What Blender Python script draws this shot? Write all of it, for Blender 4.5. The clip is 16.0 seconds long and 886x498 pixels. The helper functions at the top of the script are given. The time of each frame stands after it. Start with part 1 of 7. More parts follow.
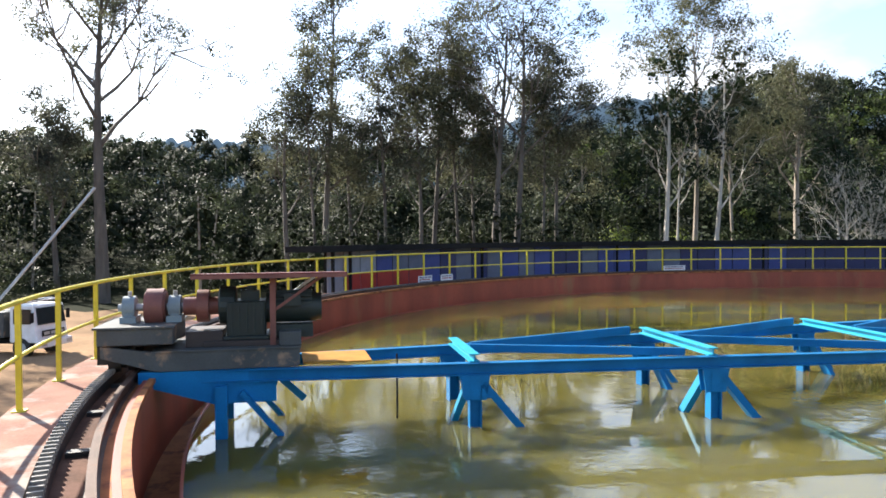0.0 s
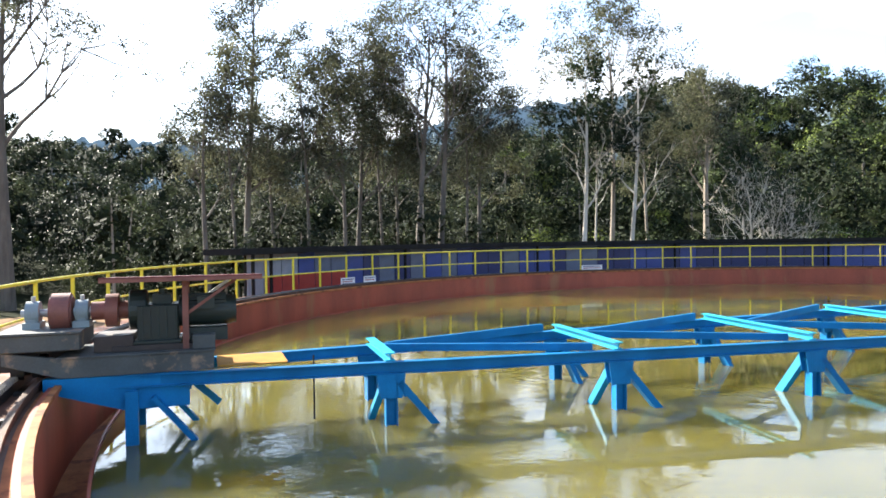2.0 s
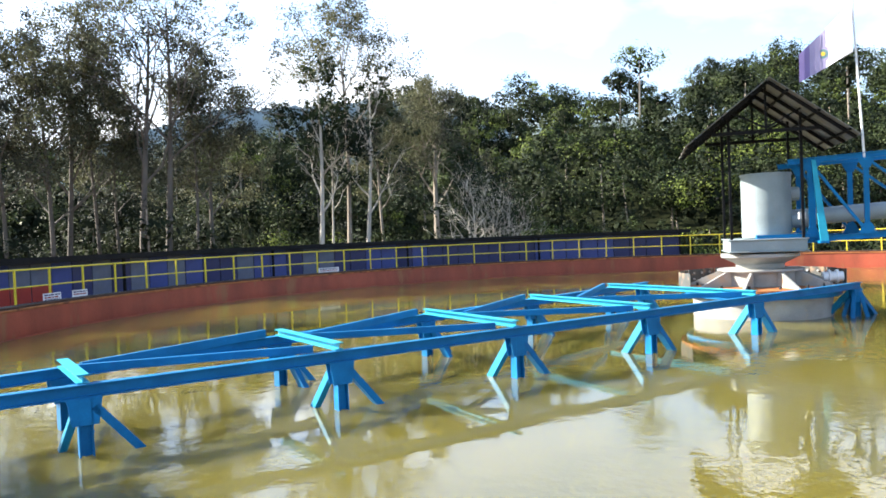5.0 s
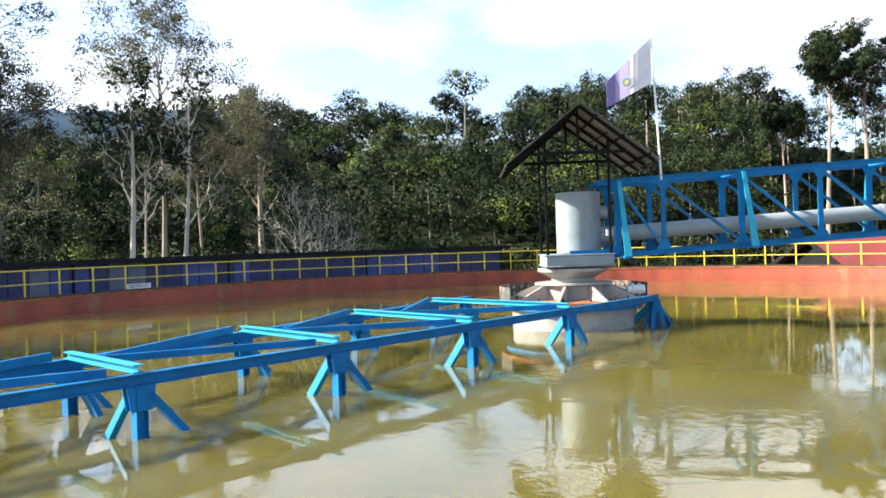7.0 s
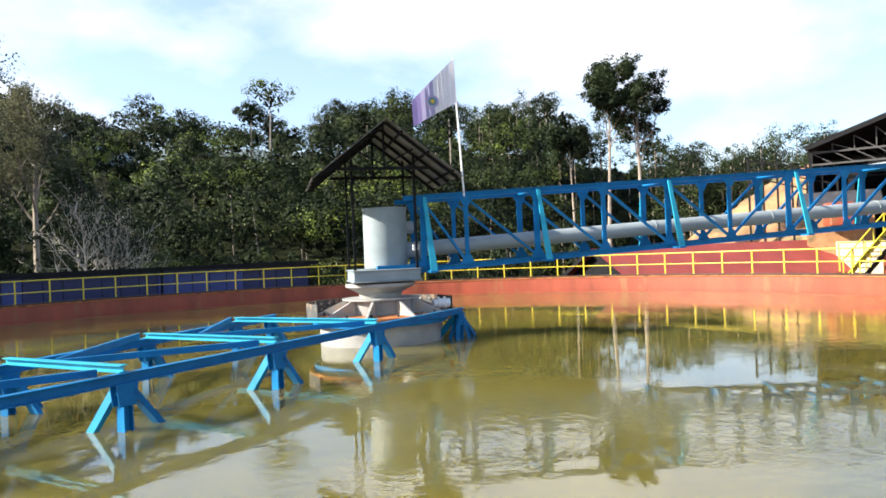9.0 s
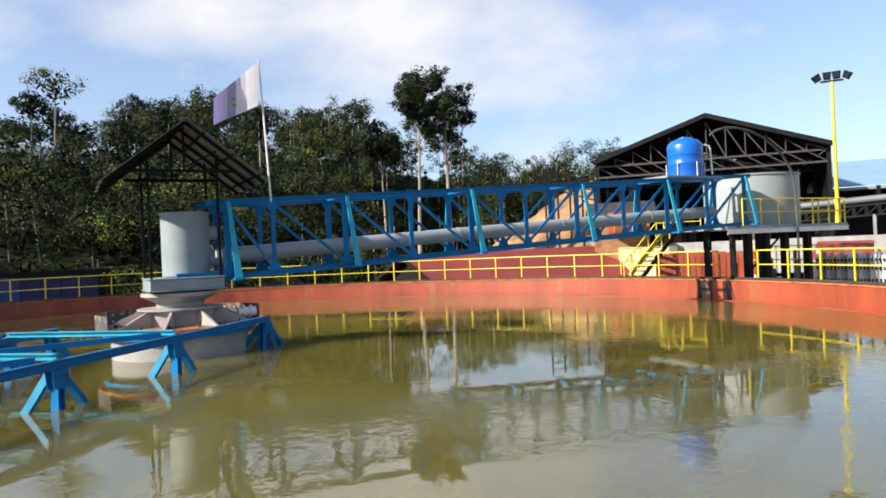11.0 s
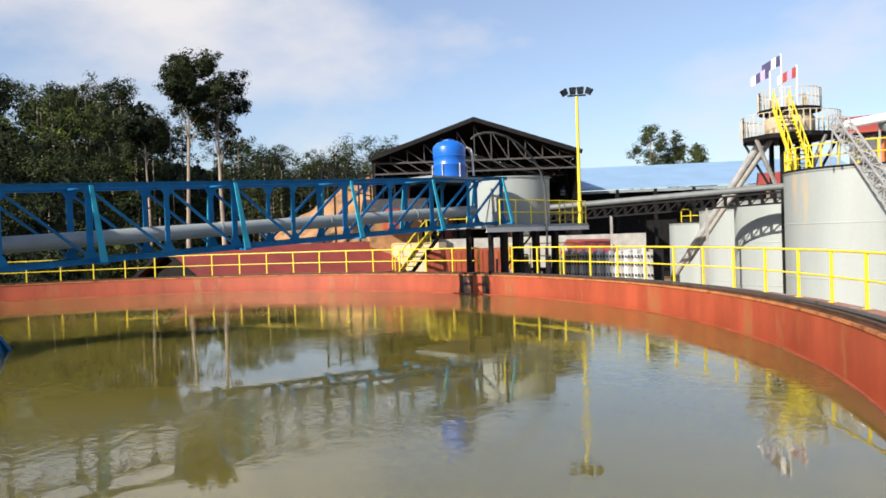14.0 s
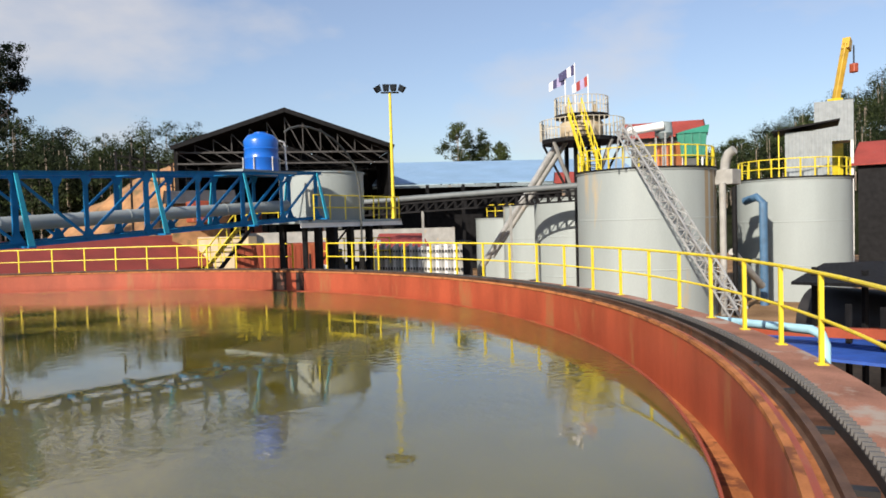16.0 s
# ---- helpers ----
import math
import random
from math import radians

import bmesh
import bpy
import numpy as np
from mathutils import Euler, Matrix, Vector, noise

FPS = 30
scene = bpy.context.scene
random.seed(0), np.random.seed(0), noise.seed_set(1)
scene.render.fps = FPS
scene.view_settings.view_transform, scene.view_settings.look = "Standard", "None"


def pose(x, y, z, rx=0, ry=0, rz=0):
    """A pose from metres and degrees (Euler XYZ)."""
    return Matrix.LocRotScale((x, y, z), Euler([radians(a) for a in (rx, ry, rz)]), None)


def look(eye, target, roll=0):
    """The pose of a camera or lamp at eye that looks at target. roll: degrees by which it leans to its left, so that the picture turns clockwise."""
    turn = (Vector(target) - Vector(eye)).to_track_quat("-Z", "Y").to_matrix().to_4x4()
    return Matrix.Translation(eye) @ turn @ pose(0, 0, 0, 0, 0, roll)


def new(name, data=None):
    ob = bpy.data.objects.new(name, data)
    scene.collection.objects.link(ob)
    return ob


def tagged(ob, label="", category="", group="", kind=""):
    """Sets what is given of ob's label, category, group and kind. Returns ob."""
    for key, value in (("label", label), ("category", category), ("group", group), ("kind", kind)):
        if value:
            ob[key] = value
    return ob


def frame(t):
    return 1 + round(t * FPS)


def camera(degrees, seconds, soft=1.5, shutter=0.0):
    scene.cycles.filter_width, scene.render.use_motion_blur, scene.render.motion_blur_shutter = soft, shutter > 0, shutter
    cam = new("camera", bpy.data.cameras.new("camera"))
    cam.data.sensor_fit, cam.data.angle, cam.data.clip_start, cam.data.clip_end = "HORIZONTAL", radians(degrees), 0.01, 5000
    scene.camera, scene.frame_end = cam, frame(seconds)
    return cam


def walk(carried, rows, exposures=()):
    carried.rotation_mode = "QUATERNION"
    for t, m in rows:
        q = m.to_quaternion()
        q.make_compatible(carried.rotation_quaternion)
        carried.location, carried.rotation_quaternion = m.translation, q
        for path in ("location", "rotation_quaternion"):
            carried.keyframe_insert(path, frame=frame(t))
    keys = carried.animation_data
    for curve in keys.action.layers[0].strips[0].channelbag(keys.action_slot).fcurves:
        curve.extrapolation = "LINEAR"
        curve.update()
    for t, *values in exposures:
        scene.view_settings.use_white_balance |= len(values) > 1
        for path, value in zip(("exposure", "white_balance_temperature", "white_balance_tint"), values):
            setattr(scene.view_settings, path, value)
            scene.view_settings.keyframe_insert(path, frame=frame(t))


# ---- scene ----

from math import sin, cos, tan, pi, hypot, atan2

# ================= camera and its path =================
cam = camera(63.4, 16.0, soft=1.7)
PATH = [
    (0, -15.349, -12.980, 1.628, 0.00, -0.95, 0.40),
    (0.5, -15.316, -13.058, 1.640, -1.48, -1.01, 0.28),
    (1, -15.280, -13.124, 1.644, -2.15, -1.02, 0.42),
    (1.5, -15.248, -13.146, 1.627, -3.24, -0.95, 0.54),
    (2, -15.212, -13.161, 1.619, -5.86, -0.87, 0.75),
    (2.5, -15.163, -13.167, 1.619, -8.74, -0.72, 1.00),
    (3, -15.108, -13.156, 1.612, -11.50, -0.38, 1.46),
    (3.5, -15.043, -13.140, 1.606, -14.84, -0.45, 1.86),
    (4, -14.966, -13.146, 1.592, -18.28, -0.72, 2.22),
    (4.5, -14.893, -13.121, 1.584, -22.29, -0.99, 2.37),
    (7, -14.564, -12.856, 1.514, -39.73, -0.32, 1.84),
    (7.5, -14.513, -12.795, 1.520, -43.32, -0.11, 1.97),
    (8, -14.470, -12.748, 1.544, -47.19, 0.01, 1.83),
    (8.5, -14.417, -12.732, 1.557, -51.01, 0.24, 2.03),
    (9, -14.378, -12.742, 1.552, -54.91, 0.24, 2.38),
    (9.5, -14.358, -12.771, 1.557, -58.69, 0.20, 2.17),
    (12, -14.370, -12.959, 1.560, -75.87, -0.13, 2.97),
    (12.5, -14.366, -13.028, 1.556, -78.29, -0.30, 2.96),
    (13, -14.360, -13.126, 1.567, -80.73, -0.75, 2.82),
    (13.5, -14.334, -13.229, 1.581, -83.58, -1.04, 2.25),
    (14, -14.283, -13.295, 1.609, -87.09, -1.08, 1.94),
    (14.5, -14.238, -13.296, 1.642, -91.18, -1.23, 1.52),
    (15, -14.216, -13.249, 1.674, -94.92, -1.47, 1.51),
    (15.5, -14.241, -13.198, 1.709, -98.43, -1.90, 1.63),
    (16, -14.291, -13.147, 1.754, -102.11, -2.19, 1.71),
]
walk(cam, [(t, pose(x, y, z, 90 + pitch, roll, yaw)) for t, x, y, z, yaw, pitch, roll in PATH],
     exposures=[(0, 1.70, 6650, 11), (1, 1.97, 6650, 10), (3.5, 2.12, 6650, 9), (7, 1.80, 6750, 11), (9.5, 1.42, 6750, 11), (12, 0.78, 6750, 14), (13.5, 0.80, 6950, 14), (15.5, 0.50, 7000, 14), (16, 0.50, 7000, 14)])

# ================= sky and sun =================
SUN_AZ, SUN_EL = -46.0, 30.0          # compass-like bearing from +y, clockwise
world = bpy.data.worlds.new("sky")
scene.world = world
world.use_nodes = True


def make_sky():
    nt = world.node_tree
    nt.nodes.clear()
    N, L = nt.nodes.new, nt.links.new
    out, bg = N("ShaderNodeOutputWorld"), N("ShaderNodeBackground")
    sky = N("ShaderNodeTexSky")
    sky.sky_type, sky.sun_disc = "NISHITA", False
    sky.sun_elevation, sky.sun_rotation = radians(SUN_EL), radians(SUN_AZ)
    sky.air_density, sky.dust_density, sky.ozone_density = 1.0, 1.4, 1.6
    co, mp = N("ShaderNodeTexCoord"), N("ShaderNodeMapping")
    mp.inputs["Scale"].default_value = (1.0, 1.0, 2.2)
    mp.inputs["Location"].default_value = (1.35, 0.6, 0.3)
    n1 = N("ShaderNodeTexNoise")
    n1.inputs["Scale"].default_value, n1.inputs["Detail"].default_value, n1.inputs["Roughness"].default_value = 2.4, 9, 0.52
    rp = N("ShaderNodeValToRGB")
    rp.color_ramp.elements[0].position, rp.color_ramp.elements[1].position = 0.485, 0.71
    rp.color_ramp.elements[0].color = (0.15, 0.15, 0.15, 1)    # thin veil everywhere
    mix = N("ShaderNodeMix")
    mix.data_type = "RGBA"
    mix.inputs["B"].default_value = (7.6, 7.9, 8.4, 1)
    L(co.outputs["Generated"], mp.inputs["Vector"])
    L(mp.outputs["Vector"], n1.inputs["Vector"])
    L(n1.outputs["Fac"], rp.inputs["Fac"])
    # clouds lie towards the horizon and thin out overhead
    sep, mr, cm = N("ShaderNodeSeparateXYZ"), N("ShaderNodeMapRange"), N("ShaderNodeMath")
    mr.inputs["From Min"].default_value, mr.inputs["From Max"].default_value = 0.42, 0.85
    mr.inputs["To Min"].default_value, mr.inputs["To Max"].default_value = 1.0, 0.05
    cm.operation = "MULTIPLY"
    L(co.outputs["Generated"], sep.inputs["Vector"])
    L(sep.outputs["Z"], mr.inputs["Value"])
    L(rp.outputs["Color"], cm.inputs[0])
    L(mr.outputs["Result"], cm.inputs[1])
    L(cm.outputs[0], mix.inputs["Factor"])
    tone = N("ShaderNodeMix")
    tone.data_type, tone.blend_type = "RGBA", "MULTIPLY"
    tone.inputs["Factor"].default_value = 1.0
    tone.inputs["B"].default_value = (1.40, 1.58, 1.80, 1)
    L(sky.outputs["Color"], tone.inputs["A"])
    L(tone.outputs["Result"], mix.inputs["A"])
    L(mix.outputs["Result"], bg.inputs["Color"])
    bg.inputs["Strength"].default_value = 0.064
    L(bg.outputs["Background"], out.inputs["Surface"])


make_sky()
sun = new("sun", bpy.data.lights.new("sun", "SUN"))
sun.data.energy, sun.data.angle, sun.data.color = 5.0, radians(0.6), (1.0, 0.95, 0.86)
sun.matrix_basis = look((0, 0, 60), (-sin(radians(SUN_AZ)) * 100, -cos(radians(SUN_AZ)) * 100, 60 - 100 * tan(radians(SUN_EL))))


# ================= materials =================
def mat(name, col, rough=0.6, metal=0.0, var=0.25, scale=3.0, bump=0.15, fine=40.0, col2=None, patch=0.0, patch_col=None, rand=0.0, streak=1.0, spec=0.5):
    """A worn surface: base colour, broad stains, fine grain, patches of another colour (rust, dirt)."""
    m = bpy.data.materials.new(name)
    m.use_nodes = True
    nt = m.node_tree
    N, L = nt.nodes.new, nt.links.new
    b = nt.nodes["Principled BSDF"]
    b.inputs["Roughness"].default_value, b.inputs["Metallic"].default_value = rough, metal
    b.inputs["Specular IOR Level"].default_value = spec
    co, mp = N("ShaderNodeTexCoord"), N("ShaderNodeMapping")
    mp.inputs["Scale"].default_value = (1, 1, 1 / streak)
    L(co.outputs["Object"], mp.inputs["Vector"])
    n1, n2 = N("ShaderNodeTexNoise"), N("ShaderNodeTexNoise")
    n1.inputs["Scale"].default_value, n1.inputs["Detail"].default_value = scale, 6
    n2.inputs["Scale"].default_value, n2.inputs["Detail"].default_value = fine, 4
    for n in (n1, n2):
        L(mp.outputs["Vector"], n.inputs["Vector"])
    r1 = N("ShaderNodeValToRGB")
    r1.color_ramp.elements[0].position, r1.color_ramp.elements[1].position = 0.3, 0.7
    c2 = col2 or tuple(c * (1 - var) for c in col)
    r1.color_ramp.elements[0].color, r1.color_ramp.elements[1].color = (*c2, 1), (*[min(1, c * (1 + var * 0.5)) for c in col], 1)
    L(n1.outputs["Fac"], r1.inputs["Fac"])
    mul = N("ShaderNodeMix")
    mul.data_type, mul.blend_type = "RGBA", "MULTIPLY"
    mul.inputs["Factor"].default_value = 1.0
    r2 = N("ShaderNodeMapRange")
    r2.inputs["To Min"].default_value, r2.inputs["To Max"].default_value = 1 - var * 0.9, 1 + var * 0.5
    L(n2.outputs["Fac"], r2.inputs["Value"])
    L(r1.outputs["Color"], mul.inputs["A"])
    L(r2.outputs["Result"], mul.inputs["B"])
    last = mul.outputs["Result"]
    if patch_col:
        n3 = N("ShaderNodeTexNoise")
        n3.inputs["Scale"].default_value, n3.inputs["Detail"].default_value, n3.inputs["Roughness"].default_value = scale * 0.8, 9, 0.65
        L(mp.outputs["Vector"], n3.inputs["Vector"])
        r3 = N("ShaderNodeValToRGB")
        r3.color_ramp.elements[0].position, r3.color_ramp.elements[1].position = 0.68 - patch * 0.3, 0.74 - patch * 0.25
        L(n3.outputs["Fac"], r3.inputs["Fac"])
        mx = N("ShaderNodeMix")
        mx.data_type = "RGBA"
        mx.inputs["B"].default_value = (*patch_col, 1)
        L(r3.outputs["Color"], mx.inputs["Factor"])
        L(last, mx.inputs["A"])
        last = mx.outputs["Result"]
    if rand:
        oi = N("ShaderNodeObjectInfo")
        r4 = N("ShaderNodeMapRange")
        r4.inputs["To Min"].default_value, r4.inputs["To Max"].default_value = 1 - rand, 1 + rand
        L(oi.outputs["Random"], r4.inputs["Value"])
        m2 = N("ShaderNodeMix")
        m2.data_type, m2.blend_type = "RGBA", "MULTIPLY"
        m2.inputs["Factor"].default_value = 1.0
        L(last, m2.inputs["A"])
        L(r4.outputs["Result"], m2.inputs["B"])
        last = m2.outputs["Result"]
    L(last, b.inputs["Base Color"])
    if bump:
        bp = N("ShaderNodeBump")
        bp.inputs["Strength"].default_value, bp.inputs["Distance"].default_value = bump, 0.01
        L(n2.outputs["Fac"], bp.inputs["Height"])
        L(bp.outputs["Normal"], b.inputs["Normal"])
    return m


def leaf_mat(name, col, var=0.32, trans=0.2):
    m = bpy.data.materials.new(name)
    m.use_nodes = True
    nt = m.node_tree
    N, L = nt.nodes.new, nt.links.new
    b = nt.nodes["Principled BSDF"]
    b.inputs["Roughness"].default_value = 0.6
    b.inputs["Specular IOR Level"].default_value = 0.07
    geo, oi = N("ShaderNodeNewGeometry"), N("ShaderNodeObjectInfo")
    mr = N("ShaderNodeMapRange")
    mr.inputs["To Min"].default_value, mr.inputs["To Max"].default_value = 1 - var, 1 + var
    L(geo.outputs["Random Per Island"], mr.inputs["Value"])
    n = N("ShaderNodeTexNoise")
    n.inputs["Scale"].default_value = 0.2
    L(geo.outputs["Position"], n.inputs["Vector"])
    rp = N("ShaderNodeValToRGB")
    rp.color_ramp.elements[0].position, rp.color_ramp.elements[1].position = 0.35, 0.65
    rp.color_ramp.elements[0].color = (col[0] * 0.38, col[1] * 0.44, col[2] * 0.6, 1)
    rp.color_ramp.elements[1].color = (col[0] * 1.65, col[1] * 1.6, col[2] * 1.3, 1)
    L(n.outputs["Fac"], rp.inputs["Fac"])
    mx = N("ShaderNodeMix")
    mx.data_type, mx.blend_type = "RGBA", "MULTIPLY"
    mx.inputs["Factor"].default_value = 1
    L(rp.outputs["Color"], mx.inputs["A"])
    L(mr.outputs["Result"], mx.inputs["B"])
    L(mx.outputs["Result"], b.inputs["Base Color"])
    tr, ms = N("ShaderNodeBsdfTranslucent"), N("ShaderNodeMixShader")
    L(mx.outputs["Result"], tr.inputs["Color"])
    ms.inputs["Fac"].default_value = trans
    L(b.outputs["BSDF"], ms.inputs[1])
    L(tr.outputs["BSDF"], ms.inputs[2])
    L(ms.outputs["Shader"], nt.nodes["Material Output"].inputs["Surface"])
    return m


def water_mat():
    m = bpy.data.materials.new("murky water")
    m.use_nodes = True
    nt = m.node_tree
    N, L = nt.nodes.new, nt.links.new
    b = nt.nodes["Principled BSDF"]
    b.inputs["Roughness"].default_value, b.inputs["IOR"].default_value = 0.02, 1.95
    b.subsurface_method = "BURLEY"
    b.inputs["Subsurface Weight"].default_value = 1.0
    b.inputs["Subsurface Radius"].default_value = (1.0, 0.9, 0.4)
    b.inputs["Subsurface Scale"].default_value = 1.4
    geo = N("ShaderNodeNewGeometry")
    n0 = N("ShaderNodeTexNoise")
    n0.inputs["Scale"].default_value, n0.inputs["Detail"].default_value = 0.14, 4
    L(geo.outputs["Position"], n0.inputs["Vector"])
    rp = N("ShaderNodeValToRGB")
    rp.color_ramp.elements[0].position, rp.color_ramp.elements[1].position = 0.35, 0.68
    rp.color_ramp.elements[0].color, rp.color_ramp.elements[1].color = (0.100, 0.085, 0.017, 1), (0.144, 0.122, 0.029, 1)
    L(n0.outputs["Fac"], rp.inputs["Fac"])
    L(rp.outputs["Color"], b.inputs["Base Color"])
    mp = N("ShaderNodeMapping")
    mp.inputs["Scale"].default_value = (1.0, 1.0, 1.0)
    L(geo.outputs["Position"], mp.inputs["Vector"])
    w1, w2, w3 = N("ShaderNodeTexNoise"), N("ShaderNodeTexNoise"), N("ShaderNodeTexNoise")
    w1.inputs["Scale"].default_value, w1.inputs["Detail"].default_value = 4.6, 2
    w2.inputs["Scale"].default_value, w2.inputs["Detail"].default_value = 13.0, 2
    w3.inputs["Scale"].default_value, w3.inputs["Detail"].default_value = 0.22, 2
    for w in (w1, w2, w3):
        L(mp.outputs["Vector"], w.inputs["Vector"])
    gate = N("ShaderNodeMapRange")
    gate.inputs["From Min"].default_value, gate.inputs["From Max"].default_value = 0.42, 0.62
    gate.inputs["To Min"].default_value, gate.inputs["To Max"].default_value = 0.10, 1.0
    L(w3.outputs["Fac"], gate.inputs["Value"])
    add, ml = N("ShaderNodeMath"), N("ShaderNodeMath")
    add.operation, ml.operation = "MULTIPLY_ADD", "MULTIPLY"
    add.inputs[1].default_value = 0.35
    L(w2.outputs["Fac"], add.inputs[0])
    L(w1.outputs["Fac"], add.inputs[2])
    L(add.outputs[0], ml.inputs[0])
    L(gate.outputs["Result"], ml.inputs[1])
    bp = N("ShaderNodeBump")
    bp.inputs["Strength"].default_value, bp.inputs["Distance"].default_value = 0.30, 0.020
    L(ml.outputs[0], bp.inputs["Height"])
    L(bp.outputs["Normal"], b.inputs["Normal"])
    return m


def ribbed_mat(name, col, period=0.2, axis="X", depth=0.03, **kw):
    """Corrugated sheet: ribs by a wave bump over a worn paint."""
    m = mat(name, col, bump=0, **kw)
    nt = m.node_tree
    N, L = nt.nodes.new, nt.links.new
    w = N("ShaderNodeTexWave")
    w.bands_direction = axis
    w.inputs["Scale"].default_value = 0.314 / period
    co = N("ShaderNodeTexCoord")
    L(co.outputs["Object"], w.inputs["Vector"])
    bp = N("ShaderNodeBump")
    bp.inputs["Strength"].default_value, bp.inputs["Distance"].default_value = 0.8, depth
    L(w.outputs["Fac"], bp.inputs["Height"])
    L(bp.outputs["Normal"], nt.nodes["Principled BSDF"].inputs["Normal"])
    return m


RUST = (0.16, 0.06, 0.03)
M_RED = mat("red oxide primer", (0.33, 0.066, 0.030), 0.5, var=0.35, scale=1.2, streak=4, patch=0.4, patch_col=(0.27, 0.10, 0.04))
M_RIM = mat("rusty orange rim", (0.42, 0.16, 0.06), 0.75, var=0.35, scale=3, patch=0.5, patch_col=RUST, spec=0.15)
M_WALK = mat("dusty pink deck", (0.33, 0.165, 0.118), 0.85, var=0.4, scale=1.5, patch=0.55, patch_col=(0.32, 0.27, 0.23), spec=0.08)
M_RAILSTEEL = mat("track steel", (0.11, 0.065, 0.045), 0.55, metal=0.1, var=0.4, patch=0.3, patch_col=RUST, spec=0.12)
M_TRACKBED = mat("track bed", (0.13, 0.064, 0.042), 0.85, var=0.45, scale=2.5, patch=0.4, patch_col=(0.14, 0.07, 0.05), spec=0.08)
M_RACK = mat("greasy rack", (0.016, 0.015, 0.015), 0.6, metal=0.0, var=0.4)
M_TOOTH = mat("worn tooth", (0.13, 0.125, 0.12), 0.4, metal=0.5, var=0.3)
M_YELLOW = mat("yellow paint", (0.72, 0.57, 0.035), 0.45, var=0.18, scale=4, patch=0.12, patch_col=(0.35, 0.2, 0.05))
M_BLUE = mat("blue paint", (0.003, 0.155, 0.37), 0.5, var=0.22, scale=2.5, patch=0.1, patch_col=(0.02, 0.08, 0.25), rand=0.12, spec=0.15)
# the next two are sunlit tones of the same blue paint
M_BLUE_SUN = mat("blue paint, sunlit tone", (0.02, 0.33, 0.47), 0.45, var=0.15, scale=3, spec=0.2)
M_BLUE_HALFSUN = mat("blue paint, half-lit tone", (0.008, 0.21, 0.37), 0.5, var=0.2, scale=3, spec=0.12)
M_GREY = mat("grey paint", (0.225, 0.275, 0.29), 0.6, var=0.2, scale=1.6, patch=0.2, patch_col=(0.26, 0.2, 0.15))
M_PALE = mat("pale concrete paint", (0.32, 0.32, 0.30), 0.75, var=0.25, scale=1.8, patch=0.3, patch_col=(0.36, 0.30, 0.23))
M_SILO = mat("silo grey", (0.285, 0.325, 0.32), 0.55, var=0.14, scale=0.5, streak=6, patch=0.12, patch_col=(0.38, 0.31, 0.2))
M_STEEL = mat("galvanised steel", (0.46, 0.47, 0.46), 0.5, metal=0.4, var=0.2)
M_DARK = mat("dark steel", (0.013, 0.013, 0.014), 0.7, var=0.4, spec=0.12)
M_BLACKROOF = ribbed_mat("black sheet", (0.014, 0.014, 0.015), 0.25, rough=0.8, var=0.4, spec=0.12)
M_REDROOF = ribbed_mat("red sheet", (0.30, 0.045, 0.032), 0.25, rough=0.8, var=0.25, scale=0.6, patch=0.2, patch_col=(0.22, 0.06, 0.05))
M_BLUEROOF = ribbed_mat("pale blue sheet", (0.22, 0.36, 0.52), 0.3, rough=0.45, var=0.12, scale=0.4)
M_CREAM = mat("cream block", (0.47, 0.38, 0.25), 0.85, var=0.2, scale=1.2)
M_PIPE = mat("grey pipe", (0.27, 0.31, 0.32), 0.5, var=0.15, scale=1.5)
M_TARP = mat("blue plastic", (0.004, 0.115, 0.50), 0.3, var=0.1, scale=1.0)
M_GREEN = mat("gear green", (0.016, 0.027, 0.023), 0.5, var=0.3)
M_MOTORRED = mat("primer brown", (0.22, 0.075, 0.055), 0.55, var=0.3)
M_PLINTH = mat("dark plinth", (0.05, 0.035, 0.03), 0.6, var=0.4)
M_BED = mat("weathered grey bed", (0.085, 0.092, 0.09), 0.65, var=0.3, scale=2, patch=0.3, patch_col=(0.30, 0.20, 0.13), spec=0.25)
M_WOOD = mat("yellow plywood", (0.42, 0.20, 0.035), 0.7, var=0.25, scale=5, spec=0.1)
M_SOIL = mat("bare earth", (0.29, 0.18, 0.10), 0.95, spec=0.05, var=0.4, scale=0.35, fine=6, bump=0.4)
M_CUT = mat("orange earth", (0.36, 0.19, 0.085), 0.95, var=0.5, scale=0.4, fine=3, bump=0.6, patch=0.5, patch_col=(0.10, 0.085, 0.04))
# wooded ground in near-black, far darker than the yard earth
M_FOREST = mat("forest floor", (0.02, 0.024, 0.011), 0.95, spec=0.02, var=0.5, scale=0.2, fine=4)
M_BARK = mat("pale bark", (0.34, 0.28, 0.22), 0.85, var=0.4, scale=3, streak=4)
M_BARKD = mat("grey bark", (0.13, 0.11, 0.09), 0.85, var=0.4, scale=3, streak=4)
M_WHITE = mat("white paint", (0.75, 0.75, 0.74), 0.5, var=0.12)
M_IVORY = mat("ivory paint", (0.52, 0.48, 0.38), 0.55, var=0.2, scale=2)
M_TYRE = mat("tyre rubber", (0.025, 0.025, 0.025), 0.85, var=0.3)
M_CANOPYRED = mat("dark red sheet", (0.16, 0.03, 0.028), 0.6, var=0.3, scale=2)
M_GLASS = mat("dark glass", (0.02, 0.025, 0.03), 0.08, var=0.1, bump=0)
M_WATER = water_mat()
# near-black leaf colour carries the shade inside the crowns
M_INNER_SHADE = mat("shaded inner foliage", (0.016, 0.022, 0.010), 0.9, var=0.5, scale=0.8, fine=6, spec=0.1)
M_LEAFM = leaf_mat("hill leaf", (0.036, 0.049, 0.021), trans=0.12)
